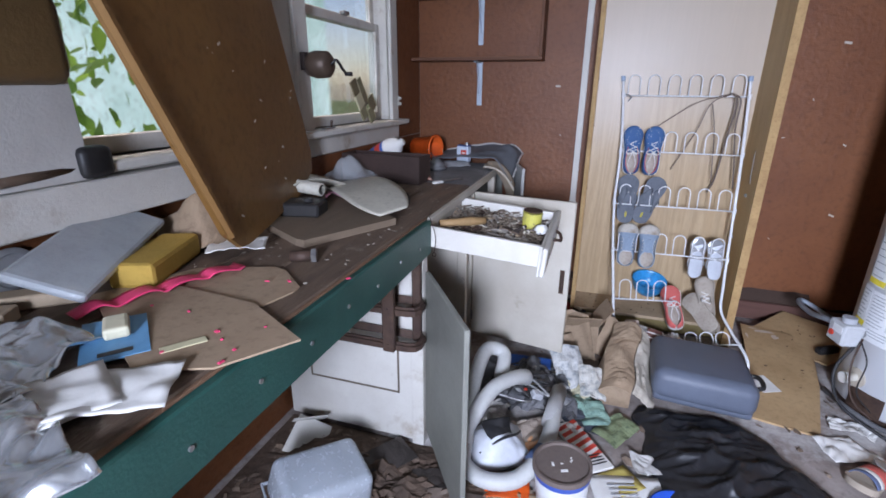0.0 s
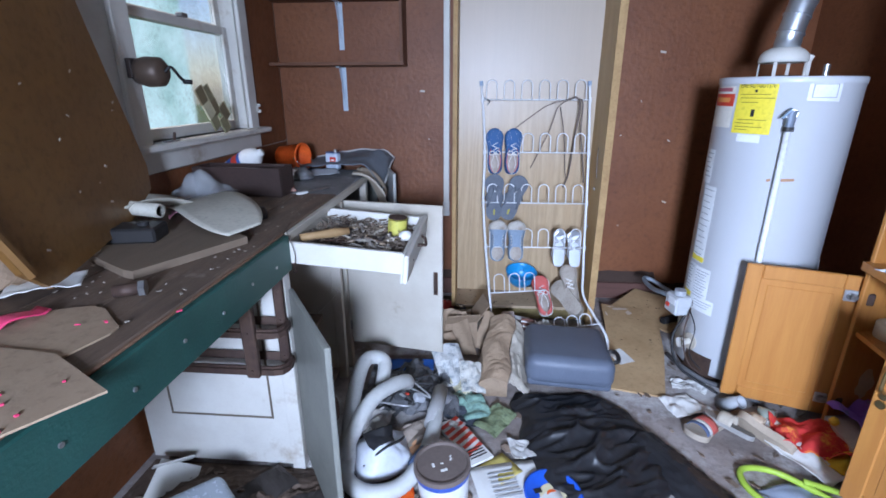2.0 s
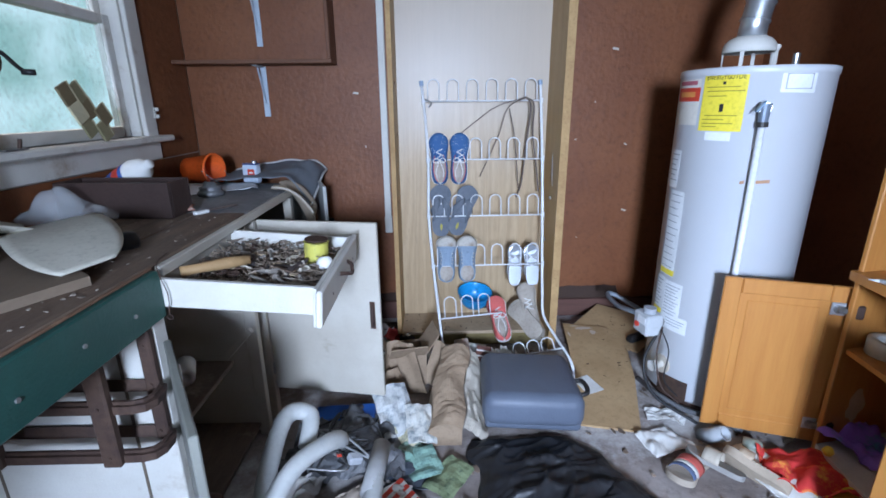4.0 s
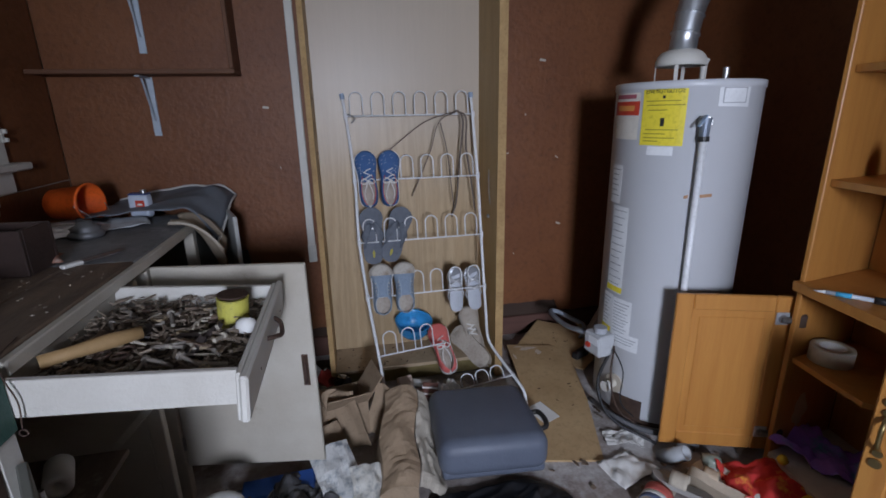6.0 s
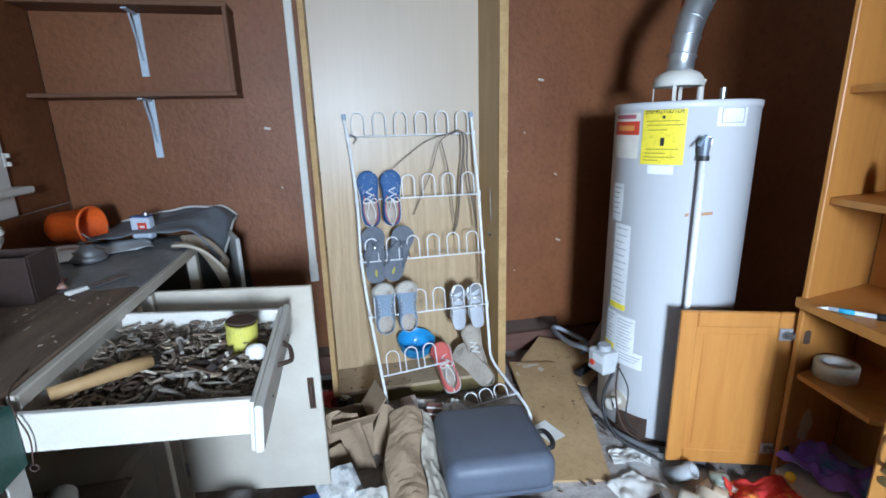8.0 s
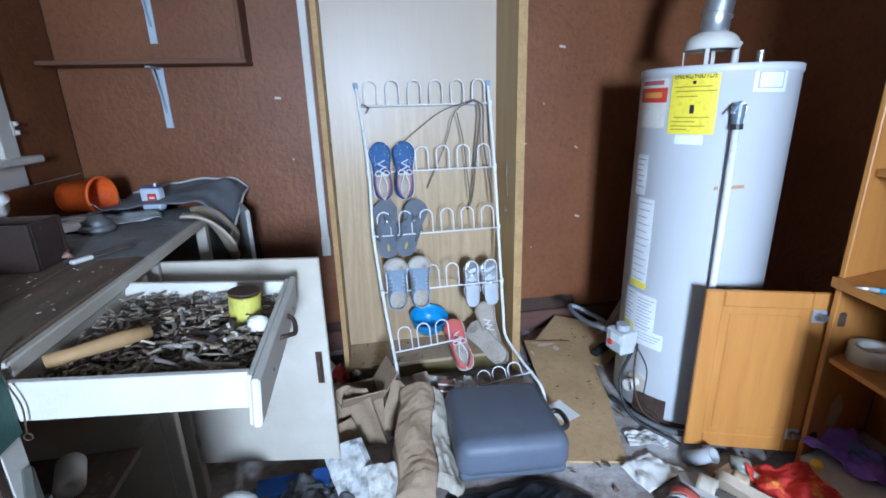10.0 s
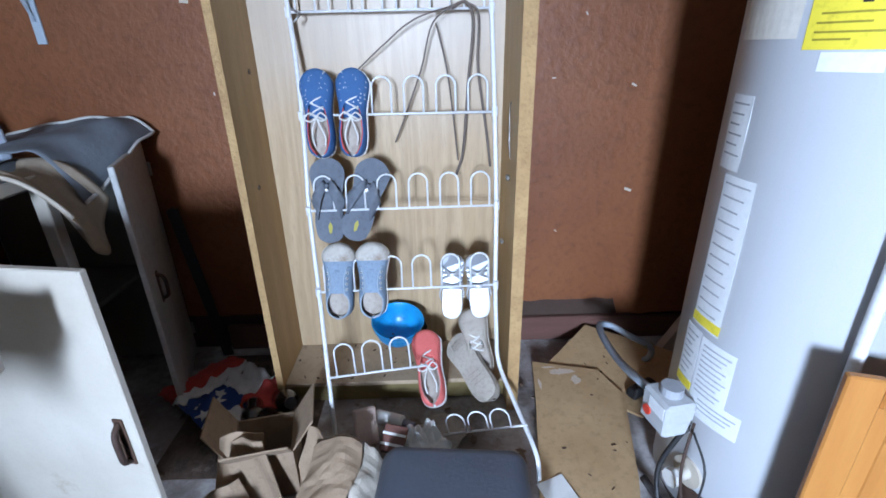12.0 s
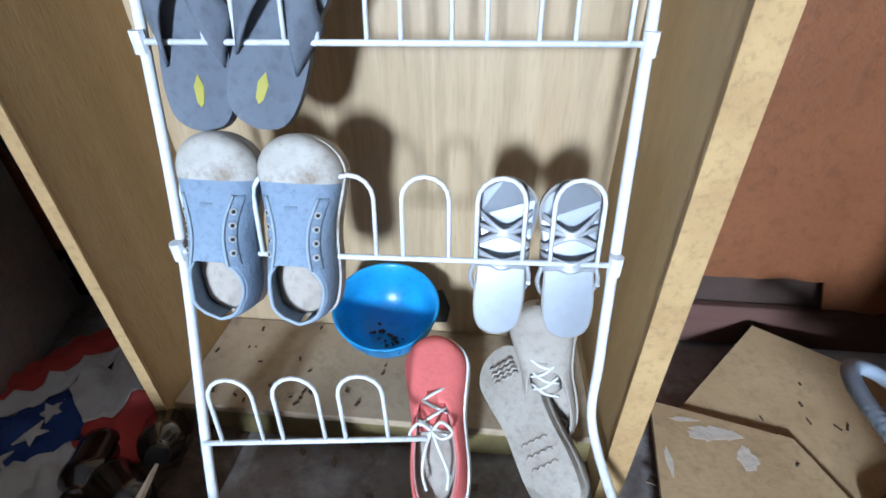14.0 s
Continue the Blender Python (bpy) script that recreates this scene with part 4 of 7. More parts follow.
po = sheet("plywood_offcut", "triangular plywood offcut leaning to the wall", [(0.95, 2.91), (1.28, 2.68), (1.62, 2.95), (1.215, 3.185)], 0, PLY, 0.01, tilt=Matrix.Translation((0, 2.70, 0.0195)) @ pose(0, 0, 0, 8, 0, 0) @ Matrix.Translation((0, -2.70, 0)))
GLUE = flat("dried_glue", (0.58, 0.47, 0.37), 0.5, bump=0.3)
r = random.Random(19)
for cx, cy, rx_, ry_, n in ((1.035, 2.892, 0.052, 0.020, 26), (0.985, 2.918, 0.030, 0.006, 16), (1.078, 2.845, 0.020, 0.026, 20), (0.935, 2.83, 0.007, 0.030, 14)):
    part("glue_stain", slab([(cx + rx_ * r.uniform(0.6, 1.1) * math.cos(q * 6.283 / n), cy + ry_ * r.uniform(0.55, 1.1) * math.sin(q * 6.283 / n)) for q in range(n)], 0.0100, 0.0106), GLUE, ps, "pale dried glue")
for own, x0, x1, y0, y1, n in ((po, 1.10, 1.40, 2.90, 3.05, 7), (ps, 0.93, 1.18, 2.3, 2.85, 9)):
    for q in range(n):
        part("crumb", B((r.uniform(0.008, 0.018), r.uniform(0.003, 0.006), 0.003), (0, 0, 0), 0.001), RUST, own).matrix_basis = pose(r.uniform(x0, x1), r.uniform(y0, y1), 0.0113, 0, 0, r.uniform(0, 180))

# ---- moulded case ----
cs = thing("moulded_case", "slate grey moulded plastic case lying flat, dusty", "case", pose(0.572, 2.215, 0.030, -4, 1, -4))
part("lower_shell", box(bmesh.new(), (0.400, 0.410, 0.05), (0, 0, 0.030), 0.018, None, 3), CASE, cs, "", True)
part("upper_shell", box(bmesh.new(), (0.425, 0.44, 0.150), (0, 0, 0.092), 0.052, None, 6), CASE, cs, "", True)
part("handle", tube(curve([(0.205, 0.06, 0.09), (0.25, 0.055, 0.10), (0.262, 0.0, 0.103), (0.25, -0.055, 0.10), (0.205, -0.06, 0.09)], 5), 0.011, 8), BLACK, cs, "black carrying handle", True)
tg = thing("paper_tag", "white card tag on the plywood", "tag", pose(0.90, 2.36, 0.033, 2, -3, 20))
part("card", B((0.09, 0.13, 0.002), (0, 0, 0.002), 0.0005), PAPER, tg)


# ---- shoes on the rack ----
def hang(x, y, z, lean=12, spin=0, roll=0):
    """Pose for a shoe hung toe up against the rack: sole to the wall."""
    t = radians(lean)
    m = Matrix(((1, 0, 0), (0, math.sin(t), -math.cos(t)), (0, math.cos(t), math.sin(t)))).to_4x4()
    return Matrix.Translation((x, y, z)) @ Matrix.Rotation(radians(spin), 4, 'Y') @ m @ Matrix.Rotation(radians(roll), 4, 'Y')


def foot(s, W):
    """Left and right half widths at s (0 heel, 1 toe)."""
    w = W * (0.33 + 0.17 * math.sin(min(1, s * 1.25) * math.pi * 0.5) + 0.05 * math.sin(s * 9))
    if s < 0.12:
        w *= math.sqrt(max(0.02, 1 - ((0.12 - s) / 0.12) ** 3.2))
    if s > 0.80:
        w *= math.sqrt(max(0.001, 1 - ((s - 0.80) / 0.20) ** 2))
    return w


def sole(L, W, z0, z1, grow=0.0, n=28, flip=1):
    bm = bmesh.new()
    pts = []
    for i in range(n + 1):
        s = 0.5 - 0.5 * math.cos(math.pi * i / n)
        pts.append((s, 1))
    out = [(foot(s, W) * 1.04 + grow, (s - 0.5) * (L + grow), s) for s, _ in pts] + [(-foot(s, W) * 0.96 - grow, (s - 0.5) * (L + grow), s) for s, _ in reversed(pts)]
    bend = lambda s: 0.012 * max(0, (s - 0.72) / 0.28) ** 2
    lo = [bm.verts.new((x * flip, y, z0 + bend(s))) for x, y, s in out]
    hi = [bm.verts.new((x * flip, y, z1 + bend(s))) for x, y, s in out]
    bm.faces.new(lo[::-1])
    bm.faces.new(hi)
    for i in range(len(out)):
        j = (i + 1) % len(out)
        bm.faces.new((lo[i], lo[j], hi[j], hi[i]))
    return bm


def shell_point(s, a, L, W, H, z0, flip=1):
    """Place on a shoe's upper: s from heel to toe, a over the arch (0 to 1)."""
    w = foot(s, W)
    toe = max(0.0, (s - 0.5) / 0.5)
    h = H * (1 - 0.25 * min(1, s / 0.5) if s < 0.5 else 0.75 * (1 - toe ** 1.5 * 0.55))
    if s < 0.10:
        h *= 0.62 + 3.8 * s
    if s > 0.94:
        h *= math.sqrt(max(0.05, 1 - ((s - 0.94) / 0.062) ** 2))
    c = math.cos(math.pi * a)
    x = w * (abs(c) ** 0.7) * (1 if c > 0 else -1)
    return Vector((x * flip, (s - 0.5) * L, z0 + h * max(0.0, math.sin(math.pi * a)) ** 0.75 + 0.012 * max(0, (s - 0.72) / 0.28) ** 2))


def upper(L, W, H, z0, s0, s1, mouth=(0.06, 0.56, 0.30), n=34, k=17, flip=1, thick=0.0026):
    """A shoe's upper between s0 and s1; mouth: from, to, and the share of the arch left open."""
    bm = bmesh.new()
    grid = []
    hk = k // 2
    for i in range(n + 1):
        s = s0 + (s1 - s0) * (0.5 - 0.5 * math.cos(math.pi * i / n))
        t = (s - mouth[0]) / (mouth[1] - mouth[0])
        half = mouth[2] * max(0.0, math.sin(math.pi * min(1, max(0, t)))) ** 0.45
        half = max(half, 0.5 / k)
        row = []
        for j in range(k + 1):
            a = (0.5 - half) * j / hk if j <= hk else 1 - (0.5 - half) * (k - j) / hk
            row.append(bm.verts.new(shell_point(s, a, L, W, H, z0, flip)))
        grid.append((row, half))
    for i in range(n):
        for j in range(k):
            if j == hk and min(grid[i][1], grid[i + 1][1]) > 0.51 / k:
                continue
            g, q = grid[i][0], grid[i + 1][0]
            bm.faces.new((g[j], q[j], q[j + 1], g[j + 1]))
    bmesh.ops.recalc_face_normals(bm, faces=bm.faces)
    bmesh.ops.solidify(bm, geom=bm.faces[:], thickness=-thick)
    return bm


LACE = flat("lace_white", (0.74, 0.72, 0.68), 0.8)
INSOLE = material("insole_pale", (0.46, 0.40, 0.34), (0.34, 0.28, 0.23), 14, 0.85, bump=0.2, dirt=(0.22, 0.17, 0.13), dirt_at=0.6, dirt_scale=22)


def laces(ob, L, W, H, s0, s1, n, zb, mat, bow=True, wide=0.55):
    for k in range(n):
        s = s0 + (s1 - s0) * k / max(1, n - 1)
        w = foot(s, W) * wide
        y, z = (s - 0.5) * L, zb + H * (0.80 - 0.42 * max(0, s - 0.4))
        t = 0.012 * (1 if k % 2 else -1)
        part("lace", tube(curve([(-w, y - t, z - 0.006), (0, y, z + 0.005), (w, y + t, z - 0.006)], 4), 0.0026, 6), mat, ob, "", True)
    if bow:
        y, z = (s0 - 0.5) * L - 0.005, zb + H * 0.86
        for sx in (-1, 1):
            part("bow", tube(curve([(0, y, z), (sx * 0.018, y + 0.012, z + 0.012), (sx * 0.034, y - 0.004, z + 0.008), (sx * 0.016, y - 0.012, z + 0.006), (0, y, z + 0.002)], 5), 0.0025, 6), mat, ob, "", True)
            part("lace_end", tube(curve([(0, y, z), (sx * 0.012, y - 0.03, z + 0.004), (sx * 0.02, y - 0.06, z - 0.012), (sx * 0.016, y - 0.085, z - 0.02)], 5), 0.0024, 6), mat, ob, "", True)


def sneaker(name, label, m, group, mat, L=0.262, W=0.094, H=0.062, sole_mat=None, cap=None, lining=None, lace=LACE, eyelets=False, nlace=3, flip=1, dots=None, bow=True, mouth=(-0.02, 0.62, 0.27)):
    ob = thing(name, label, "shoe", m, group)
    sole_mat = sole_mat or LACE
    part("sole", sole(L, W, 0, 0.021, 0.004, flip=flip), sole_mat, ob)
    part("insole", sole(L - 0.012, W - 0.008, 0.0215, 0.025, flip=flip), INSOLE, ob)
    part("upper", upper(L, W, H, 0.018, 0.0, 0.775 if cap else 1.0, mouth, flip=flip), mat, ob, "", True)
    if cap:
        part("toe_cap", upper(L, W * 1.02, H * 1.02, 0.018, 0.77, 1.0, (2, 3, 0), flip=flip), cap, ob, "dirty white rubber toe cap", True)
    if lining:
        part("lining", upper(L * 0.97, W * 0.94, H * 0.9, 0.02, 0.02, 0.55, (-0.02, 0.62, 0.25), flip=flip), lining, ob, "", True)
    # tongue
    def tg(u, v):
        s = 0.44 + 0.22 * v
        return ((u - 0.5) * W * 0.55 * flip, (s - 0.5) * L, 0.018 + H * (0.84 - 0.32 * max(0, s - 0.4)) - 0.02 * (2 * u - 1) ** 2)
    part("tongue", cloth(1, 1, tg, 8, 6, 0.002), mat, ob, "", True)
    if nlace:
        laces(ob, L, W, H, 0.46, 0.64, nlace, 0.018, lace, bow)
    if eyelets:
        for sx in (-1, 1):
            for k in range(4):
                p = shell_point(0.40 + 0.072 * k, 0.5 + sx * 0.215, L, W, H * 1.05, 0.019, flip)
                d = Vector((-sx * flip * 0.65, 0, 0.76))
                ey = part("eyelet", tube([p - d * 0.002, p + d * 0.0022], 0.0050, 10), EYELET, ob)
                part("hole", tube([p + d * 0.002, p + d * 0.0026], 0.0026, 8), BLACK, ey)
            def flap(u, v, sx=sx):
                return shell_point(0.33 + 0.37 * v, 0.5 + sx * (0.155 + 0.15 * u - 0.05 * math.sin(math.pi * v) + 0.04 * v), L, W * 1.03, H * 1.05, 0.0195, flip)
            part("facing", cloth(1, 1, flap, 6, 12, 0.0022), mat, ob, "", True)
            part("piping", tube([flap(0, i / 14) + Vector((0, 0, 0.001)) for i in range(15)], 0.0021, 6), PIPING, ob, "", True)
        part("collar_piping", tube([shell_point(0.34 * (1 - i / 10), 0.5 - 0.30 * max(0, math.sin(math.pi * ((0.34 * (1 - i / 10)) - mouth[0]) / (mouth[1] - mouth[0]))) ** 0.45, L, W, H, 0.019, flip) for i in range(11)] + [shell_point(0.34 * i / 10, 0.5 + 0.30 * max(0, math.sin(math.pi * ((0.34 * i / 10) - mouth[0]) / (mouth[1] - mouth[0]))) ** 0.45, L, W, H, 0.019, flip) for i in range(11)], 0.0026, 6), PIPING, ob, "", True)
    if dots:
        r = random.Random(11)
        for k in range(26):
            s = r.uniform(0.60, 0.95)
            a = math.pi * r.uniform(0.18, 0.82)
            w = foot(s, W)
            toe = max(0.0, (s - 0.5) / 0.5)
            h = H * 0.75 * (1 - toe ** 1.5 * 0.55) * (math.sqrt(max(0.05, 1 - ((s - 0.94) / 0.062) ** 2)) if s > 0.94 else 1)
            c = math.cos(a)
            p = Vector((w * (abs(c) ** 0.7) * (1 if c > 0 else -1) * flip, (s - 0.5) * L, 0.0175 + h * math.sin(a) ** 0.75 + 0.012 * max(0, (s - 0.72) / 0.28) ** 2))
            q = Vector((c * flip, 0.25, math.sin(a))).normalized()
            part("dot", tube([p, p + q * 0.0028], 0.0034, 6), dots, ob)
    return ob


EYELET = flat("eyelet_white_metal", (0.62, 0.62, 0.60), 0.3, metal=0.4)
PIPING = flat("piping_pale_blue", (0.34, 0.40, 0.46), 0.8)
NAVY = flat("blue_canvas", (0.05, 0.13, 0.30), 0.8, bump=0.3, fine=120)
CORALIN = flat("red_lining", (0.62, 0.10, 0.09), 0.8)
GREYC = material("pale_blue_grey_canvas", (0.24, 0.31, 0.39), (0.19, 0.245, 0.32), 9, 0.85, bump=0.35, fine=120, dirt=(0.34, 0.31, 0.27), dirt_at=0.66, dirt_scale=14)
CAPM = material("scuffed_white_rubber", (0.54, 0.50, 0.44), (0.42, 0.38, 0.33), 8, 0.6, bump=0.2, dirt=(0.25, 0.19, 0.135), dirt_at=0.49, dirt_scale=18)
FLIP = material("grey_foam_rubber", (0.145, 0.16, 0.185), (0.11, 0.122, 0.145), 8, 0.8, bump=0.3, dirt=(0.22, 0.23, 0.25), dirt_at=0.60, dirt_scale=18)
SILV = flat("silver_leather", (0.33, 0.345, 0.37), 0.30, metal=0.6, bump=0.03)
SILVS = flat("silver_strap", (0.50, 0.50, 0.51), 0.42, metal=0.35, bump=0.3)
CORAL = flat("coral_canvas", (0.78, 0.17, 0.15), 0.8, bump=0.3, fine=120)
BEIGE = material("dusty_beige_suede", (0.42, 0.37, 0.31), (0.34, 0.29, 0.24), 9, 0.9, bump=0.5, fine=70, dirt=(0.24, 0.20, 0.17), dirt_at=0.63, dirt_scale=16)

for i, x in enumerate((0.190, 0.297)):
    sneaker("canvas_shoe", "navy canvas slip-on with white motifs and laces" if i == 0 else "navy canvas shoe with loose white laces", hang(x, 2.966, 1.066, 14, 2 if i else -2), "shoes on the rack", NAVY, 0.27, 0.095, 0.06, lining=CORALIN, dots=LACE, nlace=4, flip=1 if i else -1)
for i, (x, sp) in enumerate(((0.197, 0), (0.312, 20))):
    ff = thing("flip_flop", "grey rubber flip-flop with wide straps", "sandal", hang(x, 2.922, 0.790, 16, sp), "shoes on the rack")
    fp = -1 if i == 0 else 1
    part("sole", sole(0.285, 0.108, 0, 0.018, flip=fp), FLIP, ff)
    for sx in (-1, 1):
        part("strap", cloth(1, 1, lambda u, v, sx=sx: (sx * (0.006 + 0.044 * u ** 0.8 + (v - 0.5) * (0.016 + 0.012 * u) * 0.7), 0.055 - 0.085 * u + (v - 0.5) * (0.03 + 0.035 * u), 0.020 + 0.030 * math.sin(math.pi * (0.2 + 0.8 * u))), 10, 4, 0.004), FLIP, ff, "", True)
    part("toe_post", tube([(0, 0.055, 0.016), (0, 0.05, 0.046)], 0.006, 8), FLIP, ff)
    part("rivet", tube([(0, 0.035, 0.045), (0, 0.035, 0.05)], 0.005, 8), STEEL, ff)
    part("emblem", slab([(0, -0.07), (0.007, -0.085), (0.005, -0.105), (0, -0.112), (-0.005, -0.105), (-0.007, -0.085)], 0.0182, 0.0192), flat("emblem_yellow", (0.42, 0.36, 0.06)), ff, "faded yellow emblem")
for i, x in enumerate((0.222, 0.334)):
    sneaker("canvas_sneaker", "pale blue-grey canvas sneaker with dirty toe cap, laceless", hang(x, 2.832, 0.537, 18, 1), "shoes on the rack", GREYC, 0.250, 0.098, 0.064, cap=CAPM, eyelets=True, nlace=0, sole_mat=CAPM, flip=1 if i else -1, mouth=(-0.02, 0.36, 0.31))
for i, x in enumerate((0.602, 0.695)):
    sd = thing("strappy_sandal", "silver strappy sandal with shiny insole", "sandal", hang(x, 2.845, 0.492, 18, -3 if i else 2), "shoes on the rack")
    part("sole", sole(0.232, 0.080, 0, 0.012), flat("sandal_edge_%d" % i, (0.30, 0.27, 0.24)), sd)
    part("insole", sole(0.224, 0.074, 0.0122, 0.0155), SILV, sd, "shiny silver insole")
    part("heel", box(bmesh.new(), (0.048, 0.05, 0.03), (0, -0.085, -0.015), 0.008), BLACK, sd)
    def ribbon(pts, w):
        c = curve(pts, 5)
        return cloth(1, 1, lambda u, v: c[min(len(c) - 1, int(round(u * (len(c) - 1))))] + Vector((0, (v - 0.5) * w, 0.001 * math.sin(math.pi * v))), len(c) - 1, 3, 0.0022)
    for k, (y0, y1, y2, w) in enumerate(((0.066, 0.046, 0.070, 0.009), (0.026, 0.043, 0.028, 0.009), (0.050, 0.045, 0.052, 0.007), (0.012, 0.004, 0.012, 0.010), (-0.004, 0.002, -0.004, 0.010), (0.004, -0.004, 0.004, 0.008))):
        part("strap", ribbon([(-0.039, y0, 0.006), (-0.034, y0, 0.024), (-0.014, y1 * 0.7 + y0 * 0.3, 0.037), (0, y1, 0.041), (0.014, y1 * 0.7 + y2 * 0.3, 0.037), (0.034, y2, 0.024), (0.039, y2, 0.006)], w), SILVS, sd, "", True)
    for sx in (-1, 1):
        part("heel_strap", tube(curve([(sx * 0.036, -0.004, 0.018), (sx * 0.041, -0.025, 0.012), (sx * 0.037, -0.046, -0.002), (sx * 0.028, -0.060, -0.012)], 5), 0.0036, 6), SILVS, sd, "", True)
    part("buckle", B((0.008, 0.012, 0.004), (0.041, -0.030, 0.010), 0.001), STEEL, sd)


def stand(toe, heel, roll=0):
    """Pose for a shoe with its toe and heel at these places, upper turned to the room."""
    t, h = Vector(toe), Vector(heel)
    y = (t - h).normalized()
    z = Vector((0, -1, 0.2))
    z = (z - y * z.dot(y)).normalized()
    x = y.cross(z)
    m = Matrix((x, y, z)).transposed().to_4x4()
    return Matrix.Translation((t + h) / 2) @ m @ Matrix.Rotation(radians(roll), 4, 'Y')


sneaker("coral_sneaker", "coral red canvas sneaker with white laces", stand((0.500, 2.90, 0.262), (0.535, 2.672, 0.105), 0), "loose shoes at the rack", CORAL, 0.275, 0.096, 0.062, nlace=4, lining=flat("pink_lining", (0.6, 0.3, 0.27)))
bs = sneaker("dusty_sneaker", "dusty beige sneaker showing its worn patterned sole", stand((0.605, 2.90, 0.242), (0.722, 2.68, 0.135), 172), "loose shoes at the rack", BEIGE, 0.275, 0.098, 0.055, sole_mat=BEIGE, nlace=2)
for k in range(7):
    y = 0.105 - k * 0.008 if k < 4 else -0.03 - (k - 4) * 0.02
    part("tread", tube([((j - 4) * 0.0065, y + 0.004 * (j % 2), -0.001) for j in range(9)], 0.0022, 5), BEIGE, bs)
sneaker("dusty_sneaker", "dusty beige sneaker with flat laces standing on its heel", stand((0.675, 2.915, 0.36), (0.722, 2.845, 0.115), -8), "loose shoes at the rack", BEIGE, 0.265, 0.094, 0.06, sole_mat=BEIGE, nlace=5, bow=False)

# bowl
bw = thing("bowl", "bright blue plastic bowl with rust flakes, tilted in the closet", "bowl", pose(0.389, 2.985, 0.186, 14, 3, 0) @ Matrix.Scale(0.98, 4))
part("bowl_body", lathe([(0, 0.004), (0.036, 0.004), (0.038, 0.0), (0.042, 0.004), (0.062, 0.014), (0.083, 0.040), (0.096, 0.072), (0.101, 0.104), (0.105, 0.106), (0.102, 0.1075), (0.098, 0.104), (0.093, 0.072), (0.080, 0.042), (0.060, 0.018), (0.036, 0.008), (0.0, 0.007)], 48), BLUEP, bw, "", True)
r = random.Random(2)
for k in range(16):
    a, q = r.uniform(0, 6.28), r.uniform(0, 0.035)
    part("flake", B((r.uniform(0.004, 0.012), r.uniform(0.003, 0.008), 0.002), (q * math.cos(a), q * math.sin(a) - 0.012, 0.011 + q * 0.12), 0, Matrix.Rotation(a, 4, 'Z')), RUST, bw)
# belts over the top bar
BELT = flat("grey_brown_strap", (0.15, 0.115, 0.095), 0.7)
for pts, w in (([(0.62, 3.0, 1.37), (0.66, 2.985, 1.385), (0.685, 2.99, 1.33), (0.67, 3.0, 1.15), (0.655, 3.02, 0.93), (0.63, 3.03, 0.84)], 0.008), ([(0.66, 2.985, 1.385), (0.70, 2.985, 1.35), (0.70, 2.98, 1.2), (0.73, 2.98, 1.0), (0.745, 2.98, 0.88)], 0.007),
               ([(0.64, 2.99, 1.385), (0.56, 2.99, 1.33), (0.52, 3.0, 1.2), (0.46, 3.03, 1.05), (0.42, 3.04, 0.96)], 0.0045), ([(0.63, 3.0, 1.38), (0.5, 3.0, 1.34), (0.40, 3.02, 1.27), (0.30, 3.04, 1.19)], 0.004), ([(0.57, 2.99, 1.33), (0.60, 2.99, 1.2), (0.62, 3.0, 1.05), (0.635, 3.0, 0.9)], 0.0045)):
    b = thing("strap_belt", "limp grey-brown strap hanging over the rack", "strap", group="straps on the rack")
    part("band", tube(curve(pts, 6), w * 0.62, 6), BELT, b, "", True)

# ---- drawer contents ----
r = random.Random(8)
bm = bmesh.new()
for k in range(1500):
    x, y = r.uniform(-0.54, -0.17), r.uniform(1.53, 1.965)
    ln = r.uniform(0.004, 0.028) if k % 9 else r.uniform(0.03, 0.07)
    m = Matrix.Translation((x, y, 0.855 + r.uniform(-0.012, 0.03))) @ Euler((r.uniform(-0.4, 0.4), r.uniform(-0.4, 0.4), r.uniform(0, 6.28))).to_matrix().to_4x4()
    ln = min(ln, 0.7 * min(x + 0.553, -0.155 - x, y - 1.515, 1.975 - y) * 2 + 0.01)
    if k % 3:
        box(bm, (ln, r.uniform(0.002, 0.009), r.uniform(0.002, 0.004)), (0, 0, 0))
        bmesh.ops.transform(bm, matrix=m, verts=bm.verts[-8:])
    else:
        tube([m @ Vector((-ln / 2, 0, 0)), m @ Vector((ln / 2, 0, 0))], r.uniform(0.0014, 0.004), 5, bm)
ob = link("scrap_hardware", bm, material("mixed_scrap", (0.27, 0.21, 0.16), (0.17, 0.13, 0.10), 30, 0.6, bump=0.3, metal=0.15, dirt=(0.40, 0.33, 0.25), dirt_at=0.56, dirt_scale=30), None, "heap of rusty nails, screws and wood scraps in the drawer", category="scrap", kind="stuff")
ob.matrix_basis = TILT
link("scrap_bed", crumple(0.385, 0.43, 0.012, 3.0, 20, ragged=0.0), flat("drawer_dirt", (0.10, 0.075, 0.06), 0.9), None, "layer of dark dirt in the drawer", category="dirt", kind="stuff").matrix_basis = TILT @ pose(-0.352, 1.745, 0.842)
